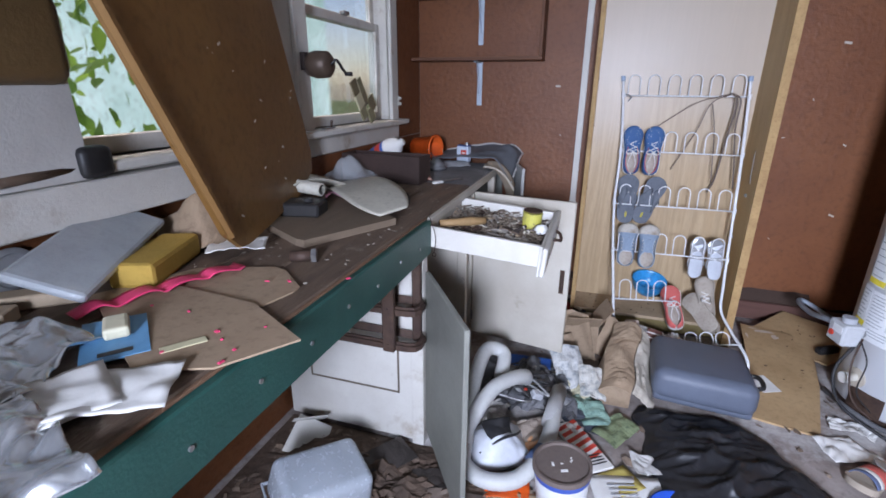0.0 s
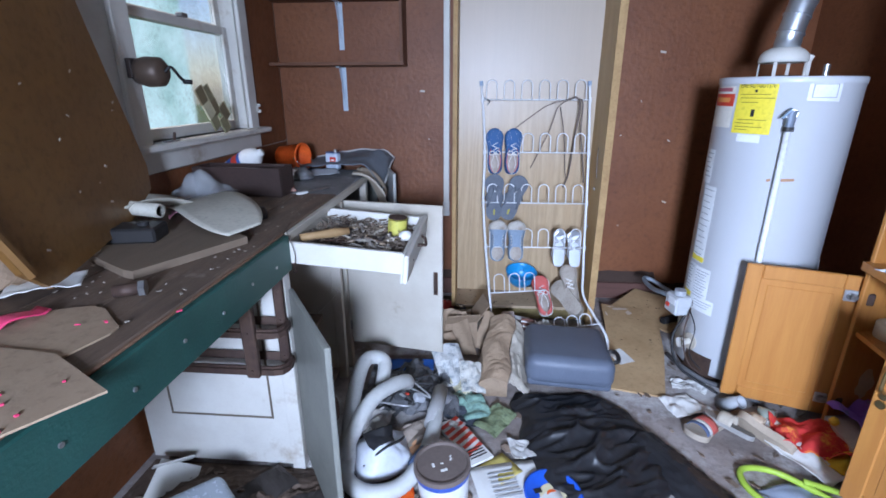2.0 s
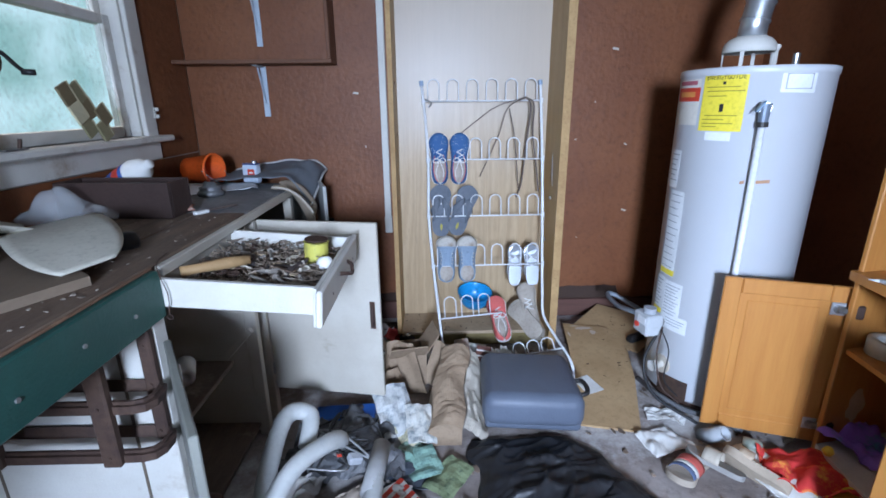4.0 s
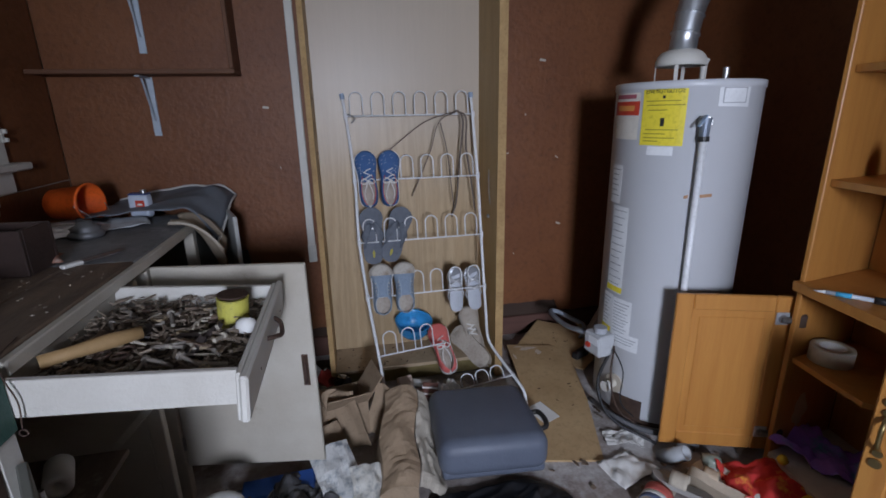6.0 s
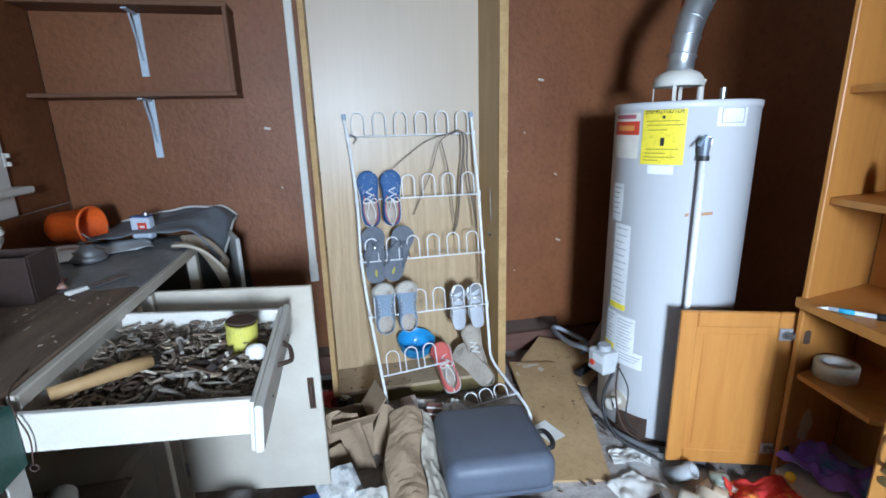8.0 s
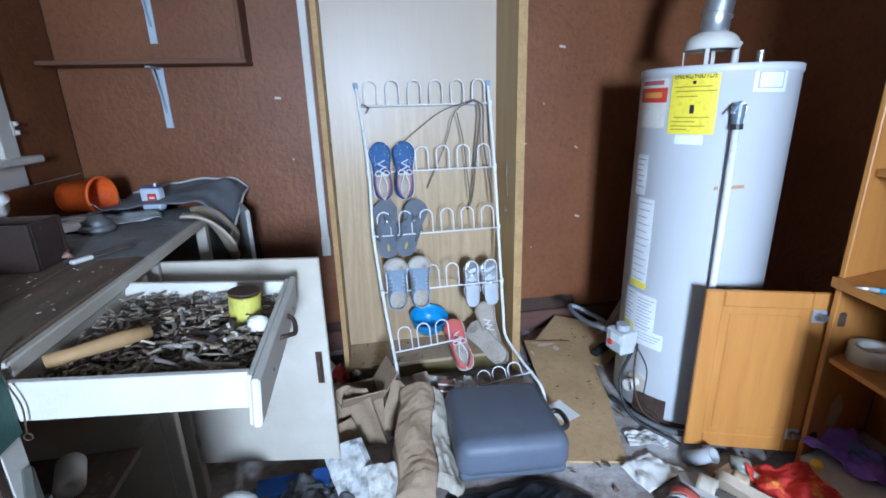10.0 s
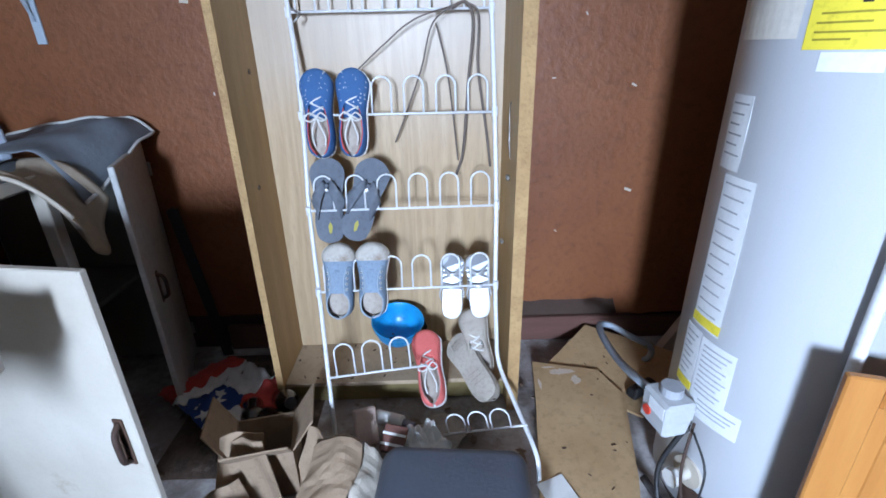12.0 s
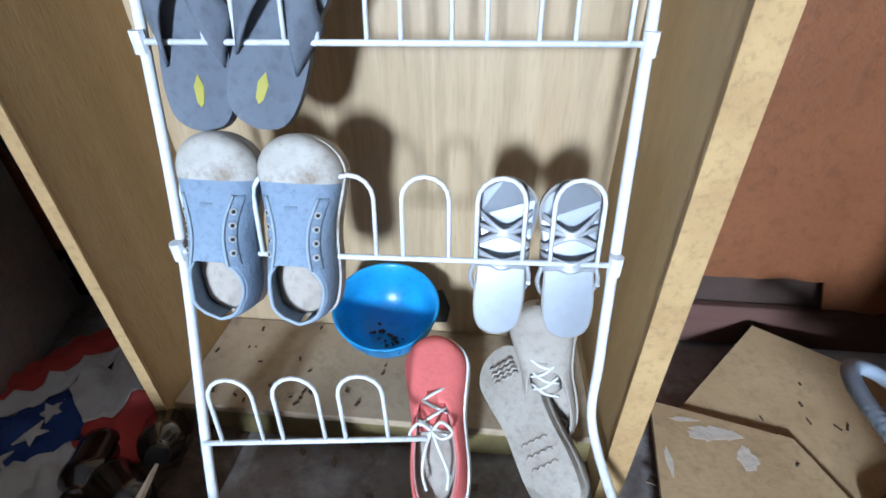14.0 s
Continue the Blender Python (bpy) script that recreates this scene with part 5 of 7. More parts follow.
# larger odds and ends lying on the heap
ODD = [flat("odd_grey", (0.24, 0.21, 0.18), 0.7, bump=0.3), flat("odd_tan", (0.42, 0.32, 0.21), 0.8, bump=0.3), flat("odd_dark", (0.07, 0.055, 0.05), 0.6), flat("odd_pale", (0.44, 0.39, 0.32), 0.8), RUST, flat("odd_brown", (0.16, 0.11, 0.08), 0.7, metal=0.2)]
for k in range(64):
    x, y, rz = r.uniform(-0.50, -0.20), r.uniform(1.56, 1.93), r.uniform(0, 180)
    kind = k % 4
    m = TILT @ pose(x, y, 0.883 + r.uniform(-0.008, 0.006), r.uniform(-14, 14), r.uniform(-14, 14), rz)
    ln = min(r.uniform(0.03, 0.085), 1.6 * min(x + 0.553, -0.155 - x, y - 1.515, 1.975 - y))
    if kind == 0:
        bm = tube(curve([(-ln / 2, 0, 0), (0, r.uniform(-0.014, 0.014), 0.004), (ln / 2, 0, 0)], 4), r.uniform(0.002, 0.0045), 6)
        nm, lb_ = "bent_rod", "short bent metal rod in the scrap drawer"
    elif kind == 1:
        h = ln * r.uniform(0.15, 0.32)
        bm = slab([(-ln / 2, -h / 2), (ln * 0.4, -h * 0.6), (ln / 2, h * 0.3), (-ln * 0.35, h / 2)], -0.002, r.uniform(0.001, 0.006))
        nm, lb_ = "wood_chip", "flat splintered chip in the scrap drawer"
    elif kind == 2:
        q = r.uniform(0.008, 0.016)
        bm = tube([(q * math.cos(i * 0.5236), q * math.sin(i * 0.5236), 0) for i in range(12)], r.uniform(0.002, 0.004), 6, close=True)
        nm, lb_ = "metal_ring", "small worn ring in the scrap drawer"
    else:
        q = r.uniform(0.004, 0.008)
        bm = tube([(-ln / 2, 0, 0), (ln / 2 - 0.008, 0, 0), (ln / 2 - 0.0075, 0, 0), (ln / 2, 0, 0)], [q * 0.6, q * 0.6, q * 1.2, q * 1.2], 8)
        nm, lb_ = "old_bolt", "old bolt with a broad head in the scrap drawer"
    o = link(nm, bm, ODD[(k * 5 + k // 4) % 6], None, lb_, category="scrap", group="odds and ends in the drawer")
    o.matrix_basis = m
o = thing("tool_handle", "bare wooden hammer handle in the drawer", "handle", TILT @ pose(-0.46, 1.64, 0.897, 0, -4, 35))
part("shaft", tube([(-0.09, 0, 0), (-0.04, 0, 0.002), (0.03, 0, 0.002), (0.09, 0, 0)], [0.016, 0.014, 0.017, 0.014], 12), flat("handle_wood", (0.36, 0.22, 0.10), 0.6), o, "", True)
o = thing("tin_can", "small yellow tin without lid in the drawer", "tin", TILT @ pose(-0.225, 1.83, 0.852))
part("can_body", lathe([(0, 0), (0.038, 0), (0.038, 0.075), (0.040, 0.078), (0.037, 0.079), (0.035, 0.076), (0.035, 0.06), (0, 0.06)], 24), flat("can_yellow", (0.55, 0.50, 0.10), 0.5, dirt=(0.12, 0.1, 0.08), dirt_at=0.54, dirt_scale=20), o)
part("lid", lathe([(0, 0.082), (0.036, 0.082), (0.038, 0.084), (0.036, 0.087), (0, 0.086)], 24), RUST, o, "rusty lid")
o = thing("cream_jar", "small cream jar lying in the drawer", "jar", TILT @ pose(-0.19, 1.75, 0.885, 70, 0, 40))
part("jar_body", lathe([(0, 0), (0.018, 0), (0.02, 0.01), (0.018, 0.04), (0, 0.042)], 16), PAPER, o, "", True)
# wire hook hanging from the bench edge
o = thing("wire_hook", "thin bent wire hanging over the bench edge", "wire")
part("wire", tube(curve([(-0.575, 1.62, 0.968), (-0.552, 1.53, 0.970), (-0.528, 1.490, 0.950), (-0.512, 1.484, 0.90), (-0.517, 1.483, 0.845)], 6), 0.0015, 6), RUST, o, "", True)
part("eye", tube([(-0.517 + 0.007 * math.cos(i * 0.6283), 1.483, 0.838 + 0.007 * math.sin(i * 0.6283)) for i in range(10)], 0.0015, 6, close=True), RUST, o, "", True)
# inside the open cabinet
o = thing("paper_roll", "white paper roll lying on the cabinet shelf", "paper roll", pose(-0.735, 1.86, 0.4535, 90, 0, 25))
part("roll", lathe([(0.013, -0.05), (0.035, -0.05), (0.035, 0.05), (0.013, 0.05), (0.013, -0.05)], 24), PAPER, o, "", True)
o = thing("wooden_lath", "pale lath propped aslant inside the open cabinet", "lath")
part("lath", tube([(-0.975, 2.03, 0.075), (-0.555, 2.03, 0.525)], 0.014, 4), CREAM, o)

# ---- things on the bench ----
ZT = ZB
o = thing("wooden_box", "long dark brown wooden box with open top", "box", pose(-0.885, 1.93, ZT, 0, 0, 67))
DKB = material("dark_box_wood", (0.055, 0.033, 0.028), (0.04, 0.025, 0.021), 6, 0.45, bump=0.2, dirt=(0.12, 0.08, 0.06), dirt_at=0.66, dirt_scale=10)
# long side faces the bench front
for a, s_ in (((0, -0.0625, 0.065), (0.42, 0.012, 0.13)), ((0, 0.0625, 0.065), (0.42, 0.012, 0.13)), ((-0.204, 0, 0.065), (0.012, 0.112, 0.13)), ((0.204, 0, 0.065), (0.012, 0.112, 0.13)), ((0, 0, 0.006), (0.396, 0.112, 0.010))):
    part("board", B(s_, a, 0.002), DKB, o)
o.matrix_basis = pose(-0.992, 2.128, ZT, 0, 0, -3)
o = thing("bucket", "small orange plastic bucket lying on its side", "bucket", pose(-1.04, 2.83, ZT + 0.078, 88, 0, 75))
part("bucket_body", lathe([(0, -0.08), (0.058, -0.08), (0.062, -0.075), (0.076, 0.075), (0.082, 0.075), (0.082, 0.085), (0.073, 0.085), (0.058, -0.07), (0, -0.072)], 32), ORANGE, o, "", True)
part("bail", tube(curve([(-0.08, 0, 0.07), (-0.05, -0.05, 0.11), (0, -0.07, 0.12), (0.05, -0.05, 0.11), (0.08, 0, 0.07)], 5), 0.0022, 6), STEEL, o)
o = thing("paint_tin", "small white and blue tin with red label", "tin", pose(-0.795, 2.86, ZT + 0.003, 0, 0, -15))
part("tin_body", box(bmesh.new(), (0.085, 0.045, 0.095), (0, 0, 0.0475), 0.01, None, 2), flat("tin_pale", (0.55, 0.62, 0.72), 0.4), o)
lb = part("red_label", B((0.04, 0.001, 0.035), (0.012, -0.0232, 0.055), 0), REDP, o)
part("white_mark", B((0.022, 0.001, 0.008), (0.012, -0.0240, 0.055), 0), PAPER, lb)
part("blue_top", B((0.08, 0.04, 0.006), (0, 0, 0.098), 0.002), flat("tin_blue", (0.06, 0.10, 0.26), 0.4), o)
part("spout", tube([(0.02, 0, 0.1), (0.02, 0, 0.115)], 0.012, 12), STEEL, o)
o = thing("labelled_bottle", "white plastic bottle with red and blue label lying down", "bottle", pose(-1.07, 2.285, ZT + 0.112, 62, 0, 74))
part("bottle_body", lathe([(0, -0.13), (0.05, -0.13), (0.054, -0.12), (0.054, 0.06), (0.04, 0.10), (0.018, 0.12), (0.018, 0.14), (0, 0.14)], 24), PAPER, o, "", True)
part("label_band", lathe([(0.0545, -0.06), (0.0552, -0.06), (0.0552, 0.04), (0.0545, 0.04)], 24), flat("label_blue", (0.05, 0.12, 0.38)), o)
part("label_patch", lathe([(0.0554, -0.02), (0.0558, -0.02), (0.0558, 0.02), (0.0554, 0.02)], 24), REDP, o)
o = thing("burner_part", "grey cast metal burner ring", "metal part", pose(-0.86, 2.52, ZT))
part("ring", lathe([(0, 0), (0.055, 0), (0.06, 0.012), (0.05, 0.022), (0.045, 0.028), (0.05, 0.036), (0.03, 0.046), (0.022, 0.06), (0, 0.062)], 20), flat("cast_grey", (0.20, 0.20, 0.205), 0.5, metal=0.5, bump=0.4), o, "", True)
o = thing("cable", "thin pale cable curving over the bench", "cable", None)
part("wire", tube(curve([(-1.18, 2.35, ZT + 0.03), (-1.05, 2.45, ZT + 0.05), (-0.92, 2.55, ZT + 0.045), (-0.88, 2.62, ZT + 0.01)], 6), 0.004, 6), PAPER, o, "", True)
o = thing("work_glove", "stained leather work glove lying limp", "glove", pose(-0.86, 2.18, ZT, 0, 0, 30))
part("palm", crumple(0.16, 0.12, 0.04, 5.5, 14, lambda u, v: 0.02 * math.sin(math.pi * u) * math.sin(math.pi * v)), flat("glove_red_brown", (0.30, 0.14, 0.10), 0.8, dirt=(0.5, 0.42, 0.36), dirt_at=0.55, dirt_scale=14), o, "", True)
o = thing("chisel", "flat white-handled scraper on the bench", "scraper", pose(-0.70, 2.16, ZT + 0.006, 0, 0, 60))
part("blade", B((0.13, 0.03, 0.004), (0.05, 0, 0), 0.001), STEEL, o)
part("grip", B((0.06, 0.022, 0.012), (-0.04, 0, 0), 0.004), PAPER, o)
o = thing("crumpled_paper", "crumpled grey-white paper sheet on the bench end", "paper", pose(-0.90, 2.68, ZT, 0, 0, 20))
part("sheet", crumple(0.34, 0.26, 0.02, 9.1, 10), flat("paper_bluish", (0.55, 0.58, 0.62), 0.8), o, "", True)


def drape(u, v):
    x, y = -1.0 + 0.54 * u, 2.74 + 0.42 * v
    z = 0.995 + 0.03 * u + wob((x * 9, y * 9, 1), 1, 0.02)
    over = max(0.0, u - 0.72 - 0.1 * v)
    return (x - over * 0.06, y, z - over * over * 2.2 + 0.05 * v * u)


o = thing("tarpaulin", "stiff blue-grey tarp over the bench end with pale hem", "tarp")
part("sheet", cloth(1, 1, drape, 24, 20, 0.003), flat("tarp_grey", (0.17, 0.19, 0.215), 0.7, bump=0.3, dirt=(0.3, 0.31, 0.33), dirt_at=0.58), o, "", True)
part("hem", tube([Vector(drape(i / 20, 1.0)) + Vector((0, 0, 0.002)) for i in range(21)] + [Vector(drape(1.0, 1 - i / 20)) + Vector((0, 0, 0.002)) for i in range(1, 21)], 0.006, 6), flat("hem_pale", (0.55, 0.53, 0.50), 0.8), o, "", True)
o = thing("hanging_rag", "stiff tan canvas rag draped over the bench edge", "rag")
part("flap", cloth(1, 1, lambda u, v: (-0.60 + 0.17 * v ** 0.6 * (1 - 0.2 * u) + 0.01 * math.sin(u * 14), 2.56 + 0.20 * u + 0.05 * v, 0.985 + 0.012 * math.sin(u * 9) - 0.27 * v ** 1.6 * (0.5 + 0.5 * math.sin(math.pi * u))), 16, 16, 0.004), flat("rag_tan", (0.34, 0.27, 0.20), 0.85, bump=0.4), o, "", True)
part("hem", tube([(-0.60 + 0.17 * (i / 16) ** 0.6 + 0.004, 2.56 + 0.05 * i / 16, 0.99 - 0.135 * (i / 16) ** 1.6) for i in range(17)], 0.006, 6), flat("rag_hem", (0.48, 0.42, 0.34), 0.85), o, "", True)

# pale curved vinyl pieces, black box, tube and flat board
o = thing("flat_board", "thick dark offcut board lying on the bench", "board", pose(0, 0, ZT + 0.001))
part("board", slab([(-0.80, 1.085), (-0.765, 1.075), (-0.618, 1.385), (-0.80, 1.53), (-1.06, 1.66), (-1.05, 1.23)], 0, 0.022), flat("offcut_wood", (0.20, 0.145, 0.10), 0.7, bump=0.4, stretch=(5, 0.7, 5)), o)
o = thing("black_box", "small black plastic gadget box", "box", pose(-0.965, 1.325, ZT + 0.0235, 0, 0, 12))
part("body", B((0.20, 0.10, 0.045), (0, 0, 0.0225), 0.006), BLACK, o)
part("knob", tube([(0.05, 0.0, 0.045), (0.05, 0, 0.055)], 0.016, 12), BLACK, o)
VIN = material("dirty_cream_vinyl", (0.52, 0.49, 0.41), (0.42, 0.39, 0.32), 5, 0.5, bump=0.15, dirt=(0.2, 0.17, 0.13), dirt_at=0.66, dirt_scale=9)
o = thing("vinyl_trim", "curved cream vinyl sheet curling up on the bench", "vinyl sheet")
part("sheet", cloth(1, 1, lambda u, v: (-1.03 + 0.39 * u + 0.13 * (v - 0.5) * (1 - 0.55 * u ** 6), 1.79 - 0.37 * u + 0.22 * (v - 0.5) * (1 - 0.55 * u ** 6), 0.996 + 0.035 * math.sin(math.pi * (0.12 + 0.88 * u)) + 0.012 * v), 26, 10, 0.004), VIN, o, "", True)
o = thing("vinyl_trim", "narrow cream vinyl strip bent in an arch", "vinyl sheet")
part("sheet", cloth(1, 1, lambda u, v: (-1.15 + 0.10 * u + 0.10 * v, 1.32 + 0.42 * u - 0.06 * v, 0.995 + 0.055 * math.sin(math.pi * u) + 0.030 * (2 * v - 1) ** 2), 20, 8, 0.004), VIN, o, "", True)
o = thing("white_pipe", "short white plastic pipe lying on the vinyl", "pipe", pose(-1.045, 1.45, ZT + 0.093, 0, 3, -6))
part("pipe", lathe([(0.018, -0.12), (0.023, -0.12), (0.023, 0.12), (0.018, 0.12)], 20), VIN, o, "", True)
for c in o.children:
    c.matrix_basis = pose(0, 0, 0, 0, 90, 0)
o = thing("bottle_cap", "round black plastic cap on the bench", "cap", pose(-0.728, 1.69, ZT))
part("cap", lathe([(0, 0), (0.035, 0), (0.036, 0.02), (0.028, 0.04), (0.0, 0.045)], 18), BLACK, o, "", True)
o = thing("clear_bag", "crumpled clear plastic bag on the bench", "bag", pose(-1.09, 1.96, ZT, 0, 0, 30))
CLEAR = flat("clear_film", (0.80, 0.84, 0.87), 0.14, alpha=0.20, bump=0.0)
part("film", crumple(0.26, 0.24, 0.06, 6.4, 7, lambda u, v: 0.10 * (math.sin(math.pi * u) * math.sin(math.pi * v)) ** 1.3, 26, 26, 0.0008), CLEAR, o, "", True)

r = random.Random(77)
bm = bmesh.new()
for k in range(170):
    x, y, s_ = r.uniform(-1.15, -0.57), r.uniform(0.85, 2.1), r.uniform(0.0015, 0.009)
    m = Matrix.Translation((x, y, ZB + 0.002)) @ Euler((r.uniform(-0.2, 0.2), r.uniform(-0.2, 0.2), r.uniform(0, 6.28))).to_matrix().to_4x4()
    n = r.randint(5, 7)
    rim = [(s_ * r.uniform(0.5, 1.2) * math.cos(6.283 * q / n), 0.7 * s_ * r.uniform(0.4, 1.2) * math.sin(6.283 * q / n)) for q in range(n)]
    first = len(bm.verts)
    slab(rim, -0.0008, 0.0008, bm)
    bm.verts.ensure_lookup_table()
    bmesh.ops.transform(bm, matrix=m, verts=bm.verts[first:])
link("paint_flakes", bm, material("flakes_pale", (0.40, 0.35, 0.29), (0.14, 0.10, 0.075), 25, 0.8, bump=0.1, dirt=(0.10, 0.07, 0.05), dirt_at=0.55, dirt_scale=9), None, "pale paint flakes and crumbs strewn over the bench", category="litter", kind="stuff")
o = thing("wood_splinter", "split brown wood scrap by the vinyl", "wood", pose(-0.72, 1.42, ZB, 0, 0, 25))
part("splinter", slab([(-0.06, -0.015), (0.05, -0.02), (0.06, 0.0), (-0.02, 0.02), (-0.065, 0.012)], 0, 0.012), BENCH, o)
o = thing("pink_rag", "small pink cloth scrap under the vinyl", "rag", pose(-0.945, 1.59, ZB + 0.023, 0, 0, 20))
part("cloth", crumple(0.10, 0.06, 0.05, 31.0, 16), flat("rag_pink", (0.55, 0.25, 0.32), 0.9), o, "", True)

# nearest stretch of the bench
CB = CARD
o = thing("cardboard_sheet", "flat torn brown cardboard sheet on the bench", "cardboard", pose(0, 0, ZT + 0.006))
part("sheet", slab([(-0.93, 0.60), (-0.655, 0.448), (-0.62, 0.472), (-0.585, 0.484), (-0.548, 0.499), (-0.47, 0.62), (-0.645, 0.716), (-0.90, 0.74)], 0, 0.004), CB, o)
o = thing("cardboard_sheet", "long brown cardboard strip under the others", "cardboard", pose(0, 0, ZT + 0.001))
part("sheet", slab([(-1.02, 0.62), (-0.66, 0.60), (-0.63, 0.72), (-0.611, 0.80), (-0.615, 0.83), (-0.64, 0.85), (-0.705, 0.905), (-0.745, 0.916), (-0.92, 0.845)], 0, 0.004), CB, o)
o = thing("pink_ribbon", "bright pink plastic strip trailing over the bench", "ribbon")
part("strip", cloth(1, 1, lambda u, v: (-0.955 + 0.115 * u + 0.045 * v, 0.555 + 0.32 * u - 0.012 * v + 0.008 * math.sin(u * 20), ZT + 0.012 + 0.012 * abs(math.sin(u * 13))), 30, 4, 0.002), flat("hot_pink", (0.80, 0.06, 0.16), 0.5), o, "", True)
r = random.Random(5)
for k in range(12):
    link("pink_scrap", B((r.uniform(0.004, 0.012), r.uniform(0.003, 0.007), 0.003), (0, 0, 0.0015), 0.0008), bpy.data.materials["hot_pink"], None, "tiny scrap of bright pink plastic", category="scrap", group="pink scraps").matrix_basis = pose(r.uniform(-0.85, -0.52), r.uniform(0.5, 0.95), ZT + 0.0105, 0, 0, r.uniform(0, 180))
o = thing("yellow_sponge", "mustard yellow foam block on the bench", "sponge", pose(-1.005, 0.815, ZT, 0, 0, 112))
part("block", box(bmesh.new(), (0.25, 0.10, 0.06), (0, 0, 0.03), 0.012, None, 2), flat("mustard_foam", (0.48, 0.30, 0.06), 0.8, bump=0.4), o)
o = thing("paper_bag", "crumpled brown paper bag on the bench", "bag", pose(-1.085, 1.03, ZT, 0, 0, 20))
part("bag", crumple(0.22, 0.20, 0.06, 12.2, 9, lambda u, v: 0.10 * math.sin(math.pi * u) * math.sin(math.pi * v)), CARD, o, "", False)
o = thing("clear_tray", "clear plastic blister tray leaning on the foam block", "tray", pose(-1.07, 0.72, ZT + 0.088, 24, -7, 116))
part("tray", box(bmesh.new(), (0.40, 0.15, 0.022), (0, 0, 0), 0.009, None, 2), flat("tray_clear", (0.75, 0.80, 0.83), 0.12, trans=0.55), o)
FOIL = flat("foil_film", (0.80, 0.84, 0.88), 0.20, metal=0.85, bump=0.1)
for k, (x, y, w, d, rz, sd) in enumerate(((-0.93, 0.34, 0.34, 0.26, 20, 1.0), (-0.68, 0.20, 0.30, 0.26, -15, 7.7), (-0.98, 0.14, 0.36, 0.3, 40, 4.2))):
    o = thing("foil_packet", "crumpled shiny foil packaging heaped on the bench", "packaging", pose(x, y, ZT + 0.004, 0, 0, rz), "foil packets")
    part("foil", crumple(w, d, 0.05, sd, 11, None, 40, 40), FOIL, o, "", True)
for k, (x, y, w, d, rz) in enumerate(((-0.635, 0.395, 0.12, 0.17, -58), (-0.70, 0.33, 0.13, 0.2, -30), (-0.915, 0.985, 0.15, 0.11, 36))):
    o = thing("envelope", "rumpled white paper packet on the bench", "paper", pose(x, y, ZT + 0.012 + 0.003 * k, 0, 0, rz), "white papers on the bench")
    part("sheet", crumple(w, d, 0.012, 3.3 + k, 12, None, 12, 12, ragged=0.01), PAPER, o, "", True)
o = thing("blister_pack", "blue backed blister pack holding a cream block", "packaging", pose(-0.775, 0.515, ZT + 0.012, 3, 0, 51))
part("card", slab([(-0.05, -0.075), (0.05, -0.075), (0.05, 0.07), (-0.05, 0.075)], 0, 0.003), flat("pack_blue", (0.12, 0.33, 0.55), 0.4), o)
part("slot", B((0.05, 0.012, 0.001), (0, -0.055, 0.0036), 0), BLACK, o)
part("block", box(bmesh.new(), (0.04, 0.06, 0.022), (0.004, 0.015, 0.015), 0.006, None, 2), flat("cream_block", (0.62, 0.58, 0.42), 0.5), o)
o = thing("masking_tape_strip", "pale cream strip of tape on the cardboard", "tape", pose(-0.646, 0.537, ZT + 0.0105, 0, 0, -35))
part("strip", B((0.020, 0.072, 0.002), (0, 0, 0.001), 0.0005), flat("tape_cream", (0.66, 0.60, 0.38)), o)
o = thing("screwdriver", "screwdriver with stubby brown wooden handle", "screwdriver", pose(-0.70, 0.225, ZT + 0.075, 0, 0, -38))
part("handle", tube([(0.0, 0, 0), (0.02, 0, 0), (0.07, 0, 0), (0.085, 0, 0)], [0.012, 0.015, 0.013, 0.009], 12), flat("turned_wood", (0.20, 0.09, 0.04), 0.5), o, "", True)
part("shaft", tube([(-0.10, 0, 0), (0, 0, 0)], 0.005, 8), STEEL, o)
for k, (x, y, rz) in enumerate(((-1.08, 0.58, 42), (-1.10, 0.47, 30))):
    o = thing("wood_offcut", "short pale wood offcut on the bench", "wood", pose(x, y, ZT, 0, 0, rz), "offcuts on the bench")
    part("block", B((0.16, 0.05, 0.03), (0, 0, 0.015), 0.003), flat("offcut_pale_%d" % k, (0.42, 0.32, 0.22), 0.7, bump=0.3), o)
o = thing("pipe_fitting", "small rusty pipe fitting on the bench", "fitting", pose(-0.735, 0.97, ZT))
part("body", tube([(0, 0, 0.015), (0.05, 0.02, 0.017)], 0.015, 10), RUST, o, "", True)
part("nut", tube([(0.05, 0.02, 0.017), (0.062, 0.025, 0.017)], 0.02, 6), STEEL, o)

# by the further window: white board, wooden scoop, hanging plunger
o = thing("white_board", "upright dingy white board in front of the window", "board", pose(-1.150, 0.54, 1.185, 0, -2, 0))
part("sheet", span(-0.006, 0.006, -0.30, 0.262, 0, 0.225, 0.002), WALLW, o)
o = thing("ledge_board", "long white ledge board below the window", "ledge")
part("board", span(-1.195, -1.135, -0.3, 1.30, 1.085, 1.183, 0.004), WHITE, o)
o = thing("wooden_pan", "hanging brown wooden pan with dark rim", "pan", pose(-1.15, 0.56, 1.495, 0, 0, 4))
part("bowl", box(bmesh.new(), (0.09, 0.50, 0.20), (0, 0, 0), 0.04, None, 3), flat("pan_tan", (0.19, 0.115, 0.05), 0.5, bump=0.3), o, "", True)
part("rim", box(bmesh.new(), (0.10, 0.48, 0.03), (0, 0, 0.085), 0.012, None, 2), BLACK, o)
o = thing("rubber_mallet", "black rubber mallet head resting on the ledge", "mallet", pose(-1.160, 0.815, 1.184, 0, 0, 5))
part("head", box(bmesh.new(), (0.06, 0.085, 0.075), (0, 0, 0.04), 0.016, None, 2), BLACK, o, "", True)
